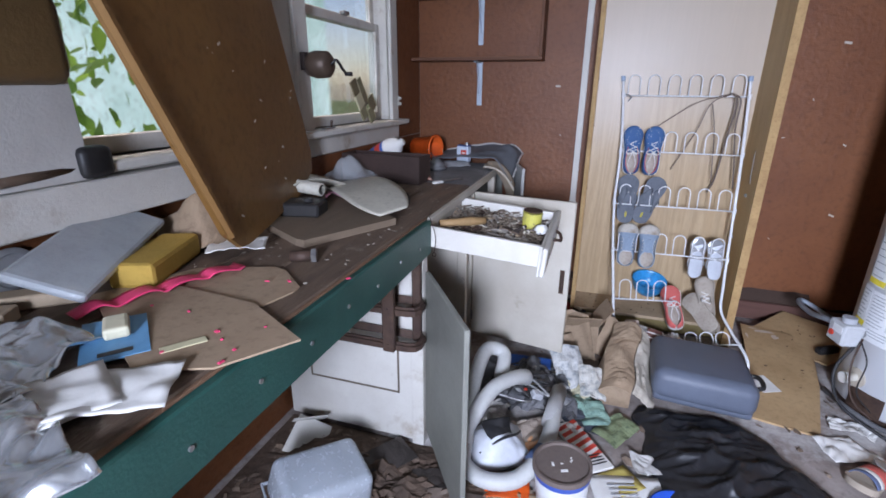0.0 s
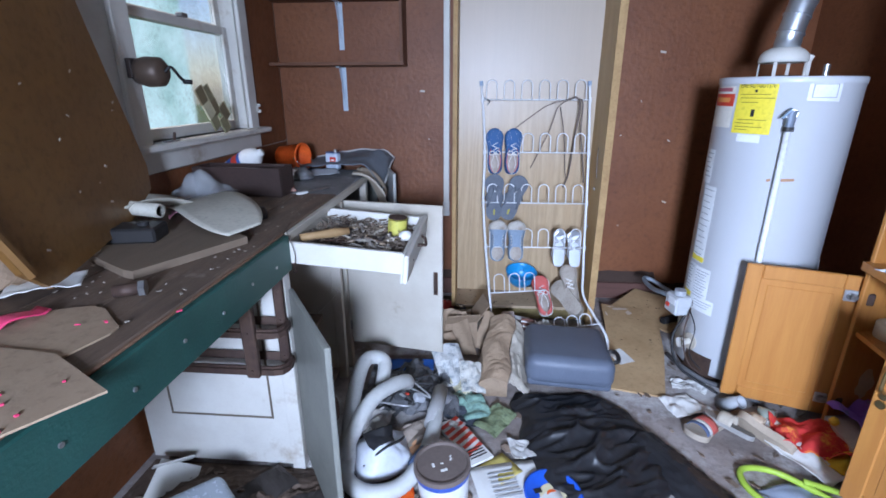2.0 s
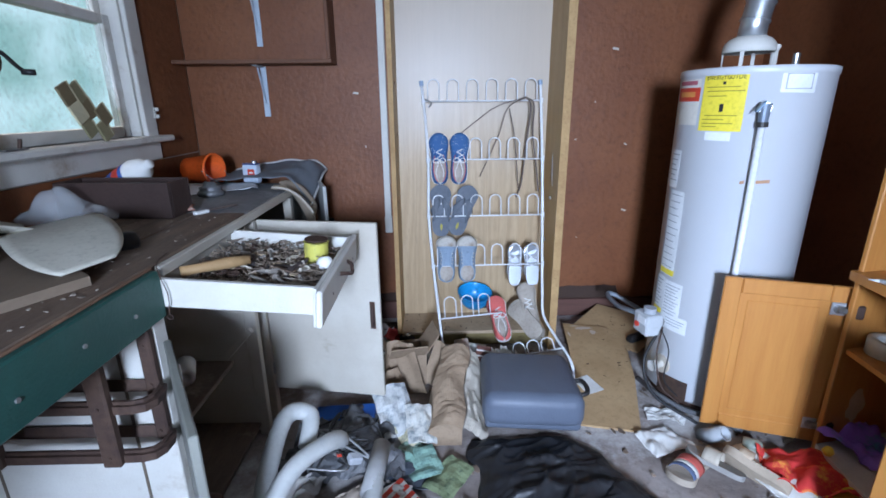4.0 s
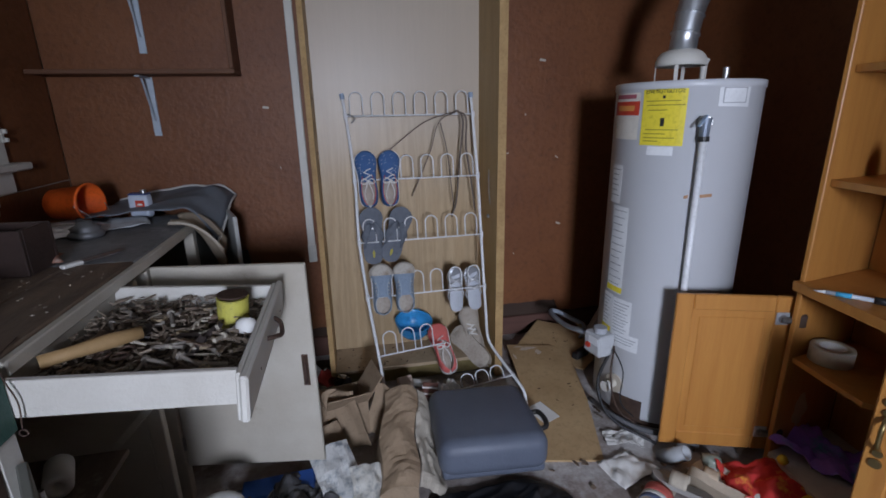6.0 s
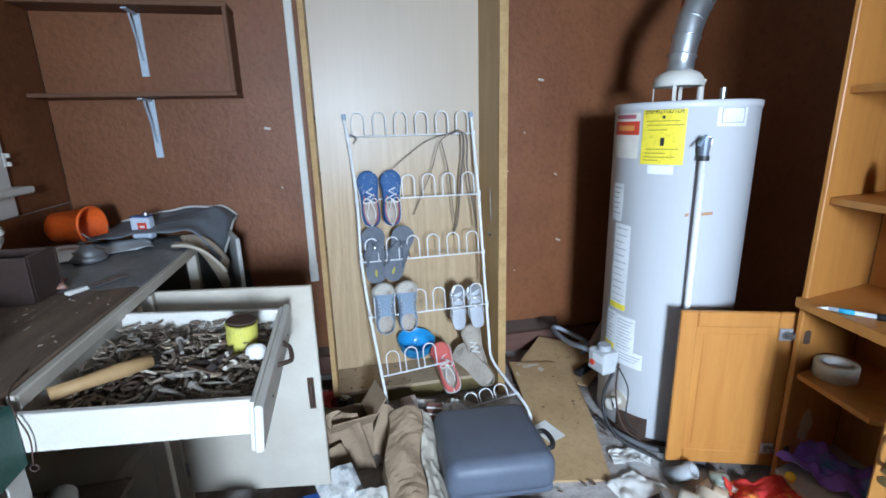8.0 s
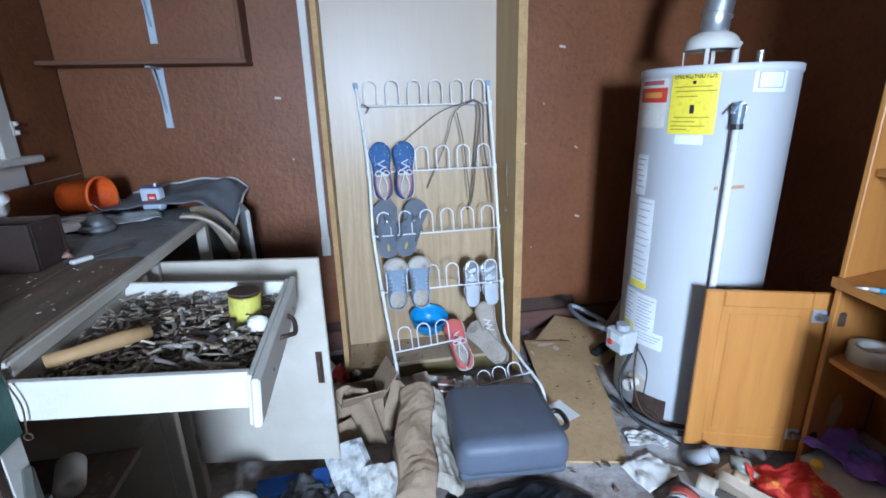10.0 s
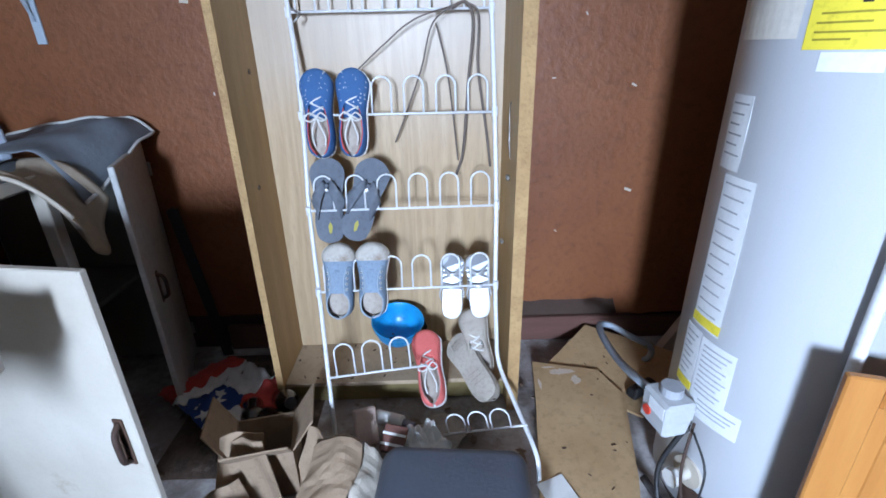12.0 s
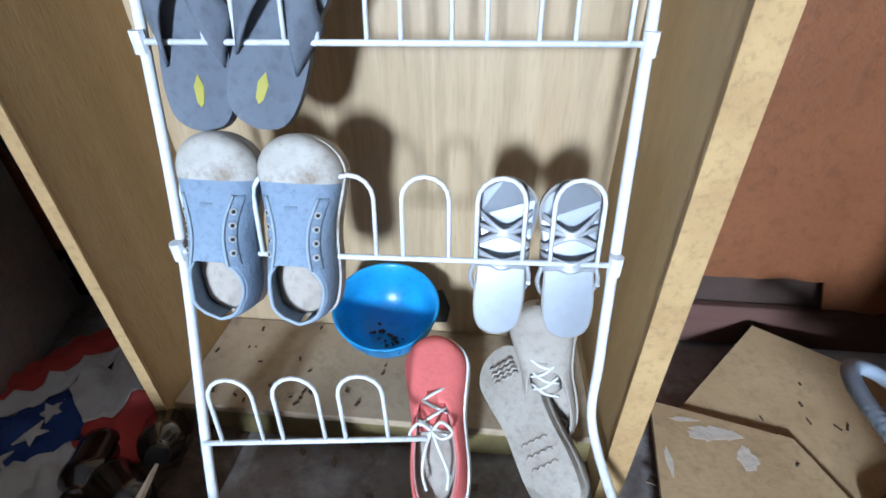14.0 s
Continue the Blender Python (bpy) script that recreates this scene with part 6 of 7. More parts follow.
part("handle", tube([(0, -0.03, 0.03), (0, -0.30, 0.02)], 0.011, 10), BENCH, o, "", True)
o = thing("wall_dial", "round grey dial plate below the window", "dial", pose(-1.206, 0.62, 1.01, 0, 90, 0))
part("plate", lathe([(0, 0), (0.05, 0), (0.052, 0.008), (0.04, 0.012), (0.036, 0.008), (0, 0.01)], 24), flat("dial_grey", (0.42, 0.43, 0.44), 0.4, metal=0.4), o)

# pencil sharpener and tiles at the nearer window
o = thing("pencil_sharpener", "old brown crank pencil sharpener on the casing", "sharpener", pose(-1.197, 1.80, 1.50))
part("mount", B((0.02, 0.06, 0.07), (0.01, 0, 0), 0.003), flat("mount_dark", (0.06, 0.045, 0.04), 0.5, metal=0.4), o)
part("barrel", tube([(0.01, 0.02, -0.01), (0.05, 0.02, -0.012), (0.10, 0.02, -0.012), (0.115, 0.02, -0.012)], [0.045, 0.055, 0.052, 0.035], 20), flat("barrel_brown", (0.11, 0.075, 0.055), 0.45, metal=0.3), o, "", True)
part("crank", tube(curve([(0.115, 0.02, -0.012), (0.135, 0.03, 0.005), (0.14, 0.07, -0.03), (0.145, 0.09, -0.045)], 5), 0.006, 8), BLACK, o, "", True)
part("grip", tube([(0.14, 0.085, -0.045), (0.17, 0.095, -0.047)], 0.009, 10), BLACK, o, "", True)
TILES = [flat("olive_tile", (0.27, 0.245, 0.14), 0.4, bump=0.2), flat("cream_tile", (0.60, 0.55, 0.36), 0.4, bump=0.2), flat("umber_tile", (0.20, 0.16, 0.09), 0.4, bump=0.2)]
for k, (y, z, c) in enumerate(((2.41, 0.040, 0), (2.335, 0.058, 0), (2.43, 0.100, 2), (2.36, 0.124, 2), (2.295, 0.112, 1), (2.325, 0.182, 0), (2.262, 0.178, 2))):
    o = thing("loose_tile", ("small olive glazed tile leaning on the sill", "small cream glazed tile leaning on the sill", "small umber glazed tile leaning on the sill")[c], "tile", pose(-1.182 - 0.10 * z - 0.006 * (k % 2), y - 0.03, 1.222 + z, 27 + 3 * (k % 3 - 1), -6, 0), "tiles on the sill")
    part("slab", B((0.010, 0.062, 0.076), (0, 0, 0), 0.002), TILES[c], o)
    part("edge_strip", B((0.008, 0.010, 0.074), (0, 0.0365, 0), 0.001), TILES[1], o)
o = thing("cord_cleat", "small white cord cleat screwed to the window casing", "cleat", pose(-1.196, 2.775, 1.325) @ Matrix.Scale(0.7, 4))
part("plate", B((0.008, 0.022, 0.075), (0.004, 0, 0), 0.002), WHITE, o)
for z in (-0.022, 0.024):
    part("knob", lathe([(0, -0.012), (0.010, -0.012), (0.013, 0), (0.010, 0.012), (0, 0.012)], 14), WHITE, o, "", True).matrix_basis = pose(0.017, 0.006, z)
o = thing("sash_lift", "small metal latch lying on the sill", "latch", pose(-1.18, 1.93, 1.221))
part("plate", B((0.02, 0.09, 0.006), (0, 0, 0.003), 0.001), STEEL, o)
part("stud", tube([(0, 0.02, 0.004), (0, 0.03, 0.035)], 0.006, 8), RUST, o)

# iron grate hung below the bench
o = thing("iron_grate", "rusty brown iron grate hanging under the bench front", "grate")
for zg in (0.515, 0.655):
    ring = [(-1.02, 1.362, zg), (-0.64, 1.362, zg), (-0.575, 1.364, zg), (-0.552, 1.372, zg), (-0.541, 1.392, zg), (-0.541, 1.428, zg), (-0.552, 1.448, zg), (-0.58, 1.455, zg), (-1.02, 1.455, zg)]
    bar = part("ring", tube(ring, 0.0155, 4, close=True), RUST, o)
    part("lip", tube([(p[0], p[1], zg + 0.016) for p in ring], 0.006, 4, close=True), RUST, bar)
for xg, yg, wg in ((-0.640, 1.350, 0.046), (-0.572, 1.452, 0.034), (-0.93, 1.350, 0.046)):
    up = part("upright", box(bmesh.new(), (wg, 0.026, 0.325), (xg, yg, 0.662), 0.005), RUST, o)
    for zg in (0.53, 0.67, 0.78):
        part("rivet", tube([(xg, yg - 0.012, zg), (xg, yg - 0.017, zg)], 0.005, 8), RUST, up)


# ---- things on the hutch ----
o = thing("tape_roll", "thick roll of cream masking tape on the low shelf", "tape", pose(1.765, 1.825, 0.4845))
part("roll", lathe([(0.042, 0.0), (0.066, 0.0), (0.067, 0.002), (0.067, 0.056), (0.066, 0.058), (0.042, 0.058), (0.042, 0.0)], 36), flat("tape_roll_cream", (0.62, 0.57, 0.45), 0.6), o, "", True)
part("core", lathe([(0.039, 0.001), (0.0415, 0.001), (0.0415, 0.057), (0.039, 0.057), (0.039, 0.001)], 36), PAPER, o, "", True)
o = thing("marker_pen", "clear marker pen with blue end and black cap", "pen", pose(1.66, 1.70, 0.791, 0, 0, -52))
part("barrel", tube([(-0.09, 0, 0), (0.03, 0, 0)], 0.0075, 12), flat("pen_clear", (0.55, 0.6, 0.65), 0.3), o, "", True)
part("blue_band", tube([(-0.065, 0, 0), (-0.025, 0, 0)], 0.0082, 12), flat("pen_blue", (0.03, 0.38, 0.62), 0.4), o, "", True)
part("cap", tube([(0.03, 0, 0), (0.07, 0, 0.001)], 0.012, 12), BLACK, o, "", True)
part("tip", tube([(-0.12, 0, -0.002), (-0.09, 0, 0)], [0.002, 0.006], 10), PAPER, o, "", True)
o = thing("spray_can", "small dark blue can on the upper shelf", "can", pose(1.755, 1.66, 1.1425))
part("can_body", lathe([(0, 0), (0.03, 0), (0.032, 0.004), (0.032, 0.09), (0.024, 0.105), (0, 0.106)], 24), flat("can_blue", (0.03, 0.06, 0.25), 0.35), o, "", True)
part("band", lathe([(0.0322, 0.02), (0.0327, 0.02), (0.0327, 0.04), (0.0322, 0.04)], 24), PAPER, o)
part("cap", lathe([(0, 0.106), (0.016, 0.106), (0.016, 0.125), (0, 0.127)], 16), BLACK, o)


# ---- floor clutter ----
def patch(name, label, cat, x, y, w, d, rz, mat, h=0.02, folds=9, seed=1.0, z=0.004, smooth=True, rx=0, ry=0, group="", ragged_=0.03, n=18, thick=0.0015):
    o = thing(name, label, cat, pose(x, y, z, rx, ry, rz), group)
    part("sheet", crumple(w, d, h, seed, folds, None, n, n, thick, ragged_), mat, o, "", smooth)
    return o


# black plastic bag, lying slack
BAGM = material("black_polythene", (0.012, 0.012, 0.014), (0.02, 0.02, 0.022), 6, 0.42, bump=0.1, fine=25, spec=0.5, dirt=(0.10, 0.09, 0.085), dirt_at=0.70, dirt_scale=14)


def bag(u, v):
    y = 2.02 - 0.70 * v
    half = 0.20 + 0.10 * math.sin(math.pi * min(1, v * 1.1)) + 0.05 * noise.noise(Vector((v * 5, 1, 0)))
    cx = 0.50 + 0.13 * v + 0.05 * math.sin(v * 4)
    x = cx + (u - 0.5) * 2 * half
    edge = max(0.0, math.sin(math.pi * u)) ** 0.5 * max(0.0, math.sin(math.pi * min(1, v + 0.03))) ** 0.5
    q = Vector((x * 3.2 + y * 2.0, y * 6.5 - x * 3.0, 0))
    ridge = 1 - abs(noise.noise(q * 1.15)) * 2.2
    fine = 1 - abs(noise.noise(Vector((q.x * 2.1 + 4, q.y * 2.6, 1)))) * 2.2
    z = 0.006 + edge * (0.03 + 0.035 * max(0, ridge) ** 2 + 0.022 * max(0, fine) ** 2 + 0.008 * abs(noise.noise(q * 5.0)) + 0.02 * noise.noise(q * 0.6))
    return (x, y + 0.03 * noise.noise(q * 0.8), z)


o = thing("rubbish_bag", "slack black plastic rubbish bag on the floor", "bag")
part("body", cloth(1, 1, bag, 90, 90, 0.002), BAGM, o, "", True)
part("leg", cloth(1, 1, lambda u, v: (0.80 + 0.20 * v + (u - 0.5) * 0.17, 1.72 - 0.36 * v + (u - 0.5) * 0.10, 0.008 + 0.05 * math.sin(math.pi * u) * (1 - 0.4 * v) + 0.02 * abs(noise.noise(Vector((u * 9, v * 12, 3))))), 24, 30, 0.002), BAGM, o, "", True)


def carton(x, y, rz, w, d, h, label, mat, flaps=True, th=0.005, tilt=(0, 0)):
    o = thing("cardboard_box", label, "box", pose(x, y, 0.004, tilt[0], tilt[1], rz))
    part("side", span(-w / 2, w / 2, -d / 2, -d / 2 + th, 0, h, 0), mat, o)
    part("side", span(-w / 2, w / 2, d / 2 - th, d / 2, 0, h, 0), mat, o)
    part("side", span(-w / 2, -w / 2 + th, -d / 2 + th, d / 2 - th, 0, h, 0), mat, o)
    part("side", span(w / 2 - th, w / 2, -d / 2 + th, d / 2 - th, 0, h, 0), mat, o)
    part("base", span(-w / 2 + th, w / 2 - th, -d / 2 + th, d / 2 - th, 0, th, 0), mat, o)
    if flaps:
        for sx, a in ((-1, 25), (1, -35)):
            f = part("flap", span(-0.002, 0.003, -d / 2, d / 2, 0, 0.12, 0), mat, o)
            f.matrix_basis = pose(sx * w / 2, 0, h, 0, a * 1.0 * (-1 if sx < 0 else -1), 0)
        f = part("flap", span(-w / 2, w / 2, -0.002, 0.003, 0, 0.10, 0), mat, o)
        f.matrix_basis = pose(0, -d / 2, h, 40, 0, 0)
    return o


carton(0.005, 2.50, 12, 0.18, 0.17, 0.17, "open torn brown cardboard box with flaps up", CARD)
for cx, cy, cw, chh, rx, ry, rz in ((-0.055, 2.37, 0.14, 0.26, -14, 12, 20), (0.055, 2.35, 0.12, 0.27, -10, -16, -14), (0.125, 2.42, 0.11, 0.24, -18, 8, -40), (-0.02, 2.30, 0.13, 0.16, -24, -10, 35)):
    o = thing("cardboard_flap", "tall torn brown cardboard flap standing in the litter", "cardboard", pose(cx, cy, 0.004, rx, ry, rz), "cardboard flaps")
    part("sheet", cloth(1, 1, lambda u, v, cw=cw, chh=chh: ((u - 0.5) * cw * (1 - 0.15 * v), 0.02 * math.sin(math.pi * u) * (1 - v) + 0.012 * noise.noise(Vector((u * 2, v * 3, cw * 40))), v * chh * (1 - 0.12 * abs(u - 0.4))), 8, 10, 0.004), CARD, o)
# tall paper sack with a pale torn lining
o = thing("paper_sack", "slumped brown paper sack, creased, with pale torn side", "sack")


def sack(u, v):
    """Upper face of the sack, sloping up towards the closet."""
    bend = 0.016 * noise.noise(Vector((u * 2.0, v * 5.0, 2.0))) + 0.010 * abs(noise.noise(Vector((u * 3.0, v * 14.0, 7.0))))
    return (0.125 + 0.135 * u + 0.055 * v + 0.010 * math.sin(v * 9), 1.99 + 0.43 * v, 0.075 + 0.13 * v + 0.030 * math.sin(math.pi * u) + bend)


part("face", cloth(1, 1, sack, 14, 36, 0.003), CARD, o)
part("front", cloth(1, 1, lambda u, v: (sack(u, 0)[0], sack(u, 0)[1] - 0.012 * math.sin(math.pi * v), 0.006 + (sack(u, 0)[2] - 0.006) * v), 14, 6, 0.003), CARD, o)
part("flank", cloth(1, 1, lambda u, v: (sack(0, v)[0] - 0.03 * (1 - u), sack(0, v)[1], 0.006 + (sack(0, v)[2] - 0.006) * u), 5, 20, 0.003), CARD, o)
part("back", cloth(1, 1, lambda u, v: (sack(u, 1)[0], sack(u, 1)[1] + 0.01, 0.006 + (sack(u, 1)[2] - 0.006) * v), 14, 6, 0.003), CARD, o)
part("lining", cloth(1, 1, lambda u, v: (sack(1, v)[0] + 0.008 + (0.085 + 0.02 * noise.noise(Vector((v * 6, 1, 0)))) * u, sack(1, v)[1] + 0.01, max(0.008, sack(1, v)[2] * (1 - 0.85 * u ** 1.5) + 0.016 * noise.noise(Vector((u * 4, v * 11, 5)))), ), 12, 36, 0.002), flat("lining_cream", (0.52, 0.46, 0.38), 0.85, bump=0.3), o, "crumpled cream paper lining")
# magazines and papers
for k, (x, y, w, d, rz, rx, ry, z, c) in enumerate(((-0.02, 2.10, 0.16, 0.24, 25, 28, 6, 0.10, (0.60, 0.60, 0.58)), (0.02, 2.04, 0.13, 0.20, 40, 14, -10, 0.06, (0.62, 0.55, 0.36)), (0.09, 2.03, 0.12, 0.18, 12, 20, 12, 0.08, (0.68, 0.66, 0.6)),
                                                    (-0.06, 1.97, 0.15, 0.21, 50, 4, 4, 0.03, (0.30, 0.38, 0.30)), (0.08, 1.86, 0.18, 0.15, 20, 6, -4, 0.022, (0.26, 0.42, 0.34)), (0.20, 1.80, 0.12, 0.18, -35, 3, 3, 0.016, (0.20, 0.24, 0.13)), (0.02, 1.80, 0.22, 0.12, 10, 5, 6, 0.02, (0.07, 0.08, 0.10)))):
    o = thing("magazine", ("dog-eared pale printed magazine", "dog-eared yellowed magazine", "creased white booklet", "faded green folder", "pale green card folder", "olive camouflage print folder", "dark blue cloth cover")[k] + " on the littered floor", "magazine", pose(x, y, z, rx, ry, rz), "papers on the floor")
    part("cover", cloth(1, 1, lambda u, v, w=w, d=d, k=k: ((u - 0.5) * w, (v - 0.5) * d, 0.012 * math.sin(math.pi * u) + 0.016 * noise.noise(Vector((u * 4 + k, v * 4, 0)))), 12, 12, 0.003), flat("magazine_%d" % k, c, 0.5, bump=0.1, dirt=(c[0] * 0.35, c[1] * 0.4, c[2] * 0.45), dirt_at=0.47, dirt_scale=24), o)
o = thing("striped_carton", "red and white striped flattened carton", "carton", pose(0.065, 1.635, 0.03, 4, 4, 38))
part("card", B((0.11, 0.26, 0.012), (0, 0, 0.006), 0.002), PAPER, o)
for k in range(6):
    part("stripe", B((0.11, 0.018, 0.001), (0, 0.11 - k * 0.035, 0.0127), 0, Matrix.Rotation(0.3, 4, 'Z')), REDP, o)
for k in range(4):
    part("print_line", B((0.08, 0.006, 0.001), (0, -0.06 - 0.014 * k, 0.0137), 0), INK, o)
patch("yellow_card", "dull yellow card on the floor", "card", 0.20, 1.50, 0.16, 0.12, 40, flat("card_yellow", (0.55, 0.44, 0.12), 0.7), 0.01, 5, 2.0, 0.012, ragged_=0.0, n=6)
o = patch("printed_leaflet", "white printed leaflet lying flat", "paper", 0.265, 1.435, 0.30, 0.22, 16, PAPER, 0.010, 4, 6.0, 0.014, ragged_=0.0, n=8)
for k in range(6):
    part("print_line", B((0.10, 0.006, 0.001), (-0.04, 0.06 - 0.022 * k, 0.014), 0), GREYINK, o)
part("print_blot", B((0.03, 0.02, 0.001), (0.07, -0.05, 0.014), 0), INK, o)
o = thing("plastic_dish", "round bright blue plastic lid with printed centre", "lid", pose(0.40, 1.40, 0.012, 3, 2, 0))
part("dish", lathe([(0, 0.0), (0.09, 0.0), (0.105, 0.01), (0.108, 0.02), (0.10, 0.022), (0.085, 0.010), (0, 0.008)], 36), flat("royal_blue", (0.02, 0.10, 0.55), 0.3), o, "", True)
part("print", lathe([(0, 0.0085), (0.05, 0.0085), (0.05, 0.0095), (0, 0.0095)], 20), flat("print_cream", (0.65, 0.58, 0.36)), o)
part("print", lathe([(0, 0.0098), (0.022, 0.0098), (0.022, 0.0105), (0, 0.0105)], 16), ORANGE, o)
# paint bucket
o = thing("paint_bucket", "white plastic paint bucket with dirty brown lid", "bucket", pose(0.005, 1.365, 0.003, 2, -3, 0))
part("pail", lathe([(0, 0), (0.082, 0), (0.086, 0.004), (0.096, 0.165), (0, 0.165)], 36), flat("pail_white", (0.58, 0.58, 0.58), 0.4, dirt=(0.4, 0.36, 0.3), dirt_at=0.62), o, "", True)
part("blue_band", lathe([(0.0958, 0.135), (0.0972, 0.135), (0.0982, 0.155), (0.097, 0.155)], 36), flat("band_blue", (0.04, 0.09, 0.36), 0.4), o)
part("lid", lathe([(0, 0.168), (0.088, 0.168), (0.092, 0.176), (0.101, 0.176), (0.102, 0.158), (0.0985, 0.158), (0.098, 0.168)], 36), flat("lid_brown", (0.15, 0.115, 0.10), 0.7, bump=0.3, dirt=(0.25, 0.2, 0.17), dirt_at=0.6), o, "dusty brown lid with paint drips")
for x, y, s_ in ((0.01, -0.03, 0.016), (-0.03, -0.01, 0.012), (0.03, 0.02, 0.009), (0.0, 0.0, 0.007), (0.028, 0.033, 0.007)):
    part("drip", B((s_ * 1.5, s_ * 0.7, 0.002), (x, y, 0.1695), 0.0008, Matrix.Rotation(x * 40, 4, 'Z')), PAPER, o)
for k in range(3):
    part("print_patch", B((0.002, 0.035, 0.03), (0.088 * math.cos(-1.0 - k * 0.5), 0.088 * math.sin(-1.0 - k * 0.5), 0.06), 0, Matrix.Rotation(-1.0 - k * 0.5, 4, 'Z')), GREYINK, o)
# vacuum hose in loops
HOSE = flat("hose_pale", (0.52, 0.52, 0.50), 0.5, bump=0.2)
o = thing("vacuum_hose", "thick pale grey ribbed vacuum hose in loops", "hose")
hp = curve([(-0.235, 1.93, 0.035), (-0.20, 1.80, 0.20), (-0.30, 1.62, 0.24), (-0.37, 1.47, 0.15), (-0.375, 1.46, 0.10), (-0.395, 1.62, 0.20), (-0.385, 1.82, 0.28), (-0.31, 1.86, 0.26), (-0.30, 1.76, 0.20)], 14)
part("tube", tube(hp, [0.030 + 0.0016 * (i % 2) for i in range(len(hp))], 12), HOSE, o, "", True)
hp = curve([(-0.375, 1.46, 0.10), (-0.36, 1.38, 0.05), (-0.27, 1.33, 0.045), (-0.16, 1.36, 0.05), (-0.09, 1.46, 0.08), (-0.06, 1.62, 0.10), (-0.06, 1.75, 0.11), (-0.05, 1.86, 0.12)], 14)
part("tube", tube(hp, [0.030 + 0.0016 * (i % 2) for i in range(len(hp))], 12), HOSE, o, "", True)
part("wand_cuff", tube([(-0.07, 1.64, 0.10), (-0.05, 1.86, 0.12)], 0.034, 14), flat("cuff_grey", (0.36, 0.35, 0.34), 0.5), o, "", True)
part("blue_cuff", tube([(-0.11, 1.43, 0.075), (-0.075, 1.50, 0.085)], 0.036, 14), flat("cuff_blue", (0.06, 0.09, 0.17), 0.5), o, "", True)
# white bag with black face, orange lid, cables, blue strap
o = thing("white_plastic_bag", "knotted white plastic bag with black rubber glove inside", "bag", pose(-0.26, 1.53, 0.01, 0, 0, 20))
part("bag", crumple(0.24, 0.22, 0.03, 41.0, 9, lambda u, v: 0.10 * (math.sin(math.pi * u) * math.sin(math.pi * v)) ** 0.8, 26, 26), flat("bag_white", (0.60, 0.62, 0.66), 0.4, bump=0.1), o, "", True)
part("glove", crumple(0.11, 0.09, 0.02, 47.0, 12, lambda u, v: 0.03 * math.sin(math.pi * u), 16, 16), BLACK, o, "black rubber glove", True).matrix_basis = pose(0.0, -0.02, 0.105, 20, 0, 15)
part("tie", tube(curve([(-0.08, -0.07, 0.05), (0.0, -0.055, 0.10), (0.07, -0.02, 0.095), (0.10, 0.05, 0.05)], 6), 0.005, 8), BLACK, o, "", True)
patch("orange_wrapper", "crumpled orange and cream wrapper", "wrapper", -0.13, 1.58, 0.14, 0.10, 30, flat("wrapper_orange", (0.72, 0.38, 0.20), 0.5), 0.06, 14, 5.0, 0.01)
patch("orange_wrapper", "flat orange plastic scrap", "wrapper", -0.20, 1.34, 0.16, 0.10, 10, ORANGE, 0.02, 10, 7.0, 0.006)
patch("carpet_scrap", "torn brown cardboard panel on the floor", "cardboard", -0.22, 1.24, 0.34, 0.22, 8, CARD, 0.015, 6, 8.0, 0.004)
o = thing("plastic_sack", "dark grey torn plastic sack heaped behind the hose", "sack", pose(-0.20, 1.97, 0.004))
part("film", crumple(0.46, 0.40, 0.10, 21.0, 8, lambda u, v: 0.06 * math.sin(math.pi * u) * math.sin(math.pi * v), 30, 30), flat("sack_grey", (0.10, 0.10, 0.105), 0.5, dirt=(0.24, 0.22, 0.21), dirt_at=0.56, dirt_scale=10), o, "", False)
for k in range(5):
    r = random.Random(30 + k)
    pts = [(-0.22 + r.uniform(-0.16, 0.16), 1.86 + r.uniform(-0.14, 0.14), 0.10 + r.uniform(0, 0.06)) for q in range(5)]
    o = thing("black_cable", "thin black cable tangled in the litter", "cable", None, "tangled cables")
    part("wire", tube(curve(pts, 7), 0.0045, 6), (BLACK, STEEL, BLACK, flat("cable_grey", (0.3, 0.3, 0.3)), BLACK)[k], o, "", True)
o = thing("plug_adapter", "grey plug adapter with red switch in the litter", "plug", pose(-0.14, 1.78, 0.13, 10, 20, 30))
part("body", B((0.05, 0.04, 0.03), (0, 0, 0), 0.006), flat("plug_grey", (0.42, 0.43, 0.45), 0.4), o)
part("switch", B((0.018, 0.012, 0.006), (-0.06, 0.01, 0.01), 0.002), REDP, o)
o = thing("blue_tray", "flat blue plastic tray beneath the open door", "tray", pose(-0.24, 2.14, 0.06, 0, 0, 4))
part("tray", B((0.26, 0.10, 0.02), (0, 0, 0), 0.006), flat("tray_blue", (0.03, 0.12, 0.42), 0.35), o)
for k, (x, y, w, d, rz, c, h) in enumerate(((-0.10, 1.88, 0.16, 0.14, 10, (0.45, 0.36, 0.28), 0.05), (-0.02, 1.70, 0.14, 0.12, 60, (0.55, 0.50, 0.46), 0.04), (0.02, 1.93, 0.14, 0.10, 0, (0.20, 0.28, 0.22), 0.05), (-0.33, 1.72, 0.14, 0.16, 0, (0.48, 0.45, 0.42), 0.08), (-0.12, 1.68, 0.2, 0.14, 30, (0.42, 0.34, 0.28), 0.03), (0.30, 1.62, 0.1, 0.1, 20, (0.55, 0.53, 0.5), 0.02))):
    patch("torn_paper", ("crumpled tan paper", "crumpled pale paper", "crumpled dull green paper", "crumpled grey rag paper", "crumpled brown wrapping paper", "scrap of pale paper")[k] + " in the floor litter", "paper", x, y, w, d, rz, flat("torn_%d" % k, c, 0.8), h, 13, 3.0 + k, 0.02, False, group="torn papers")

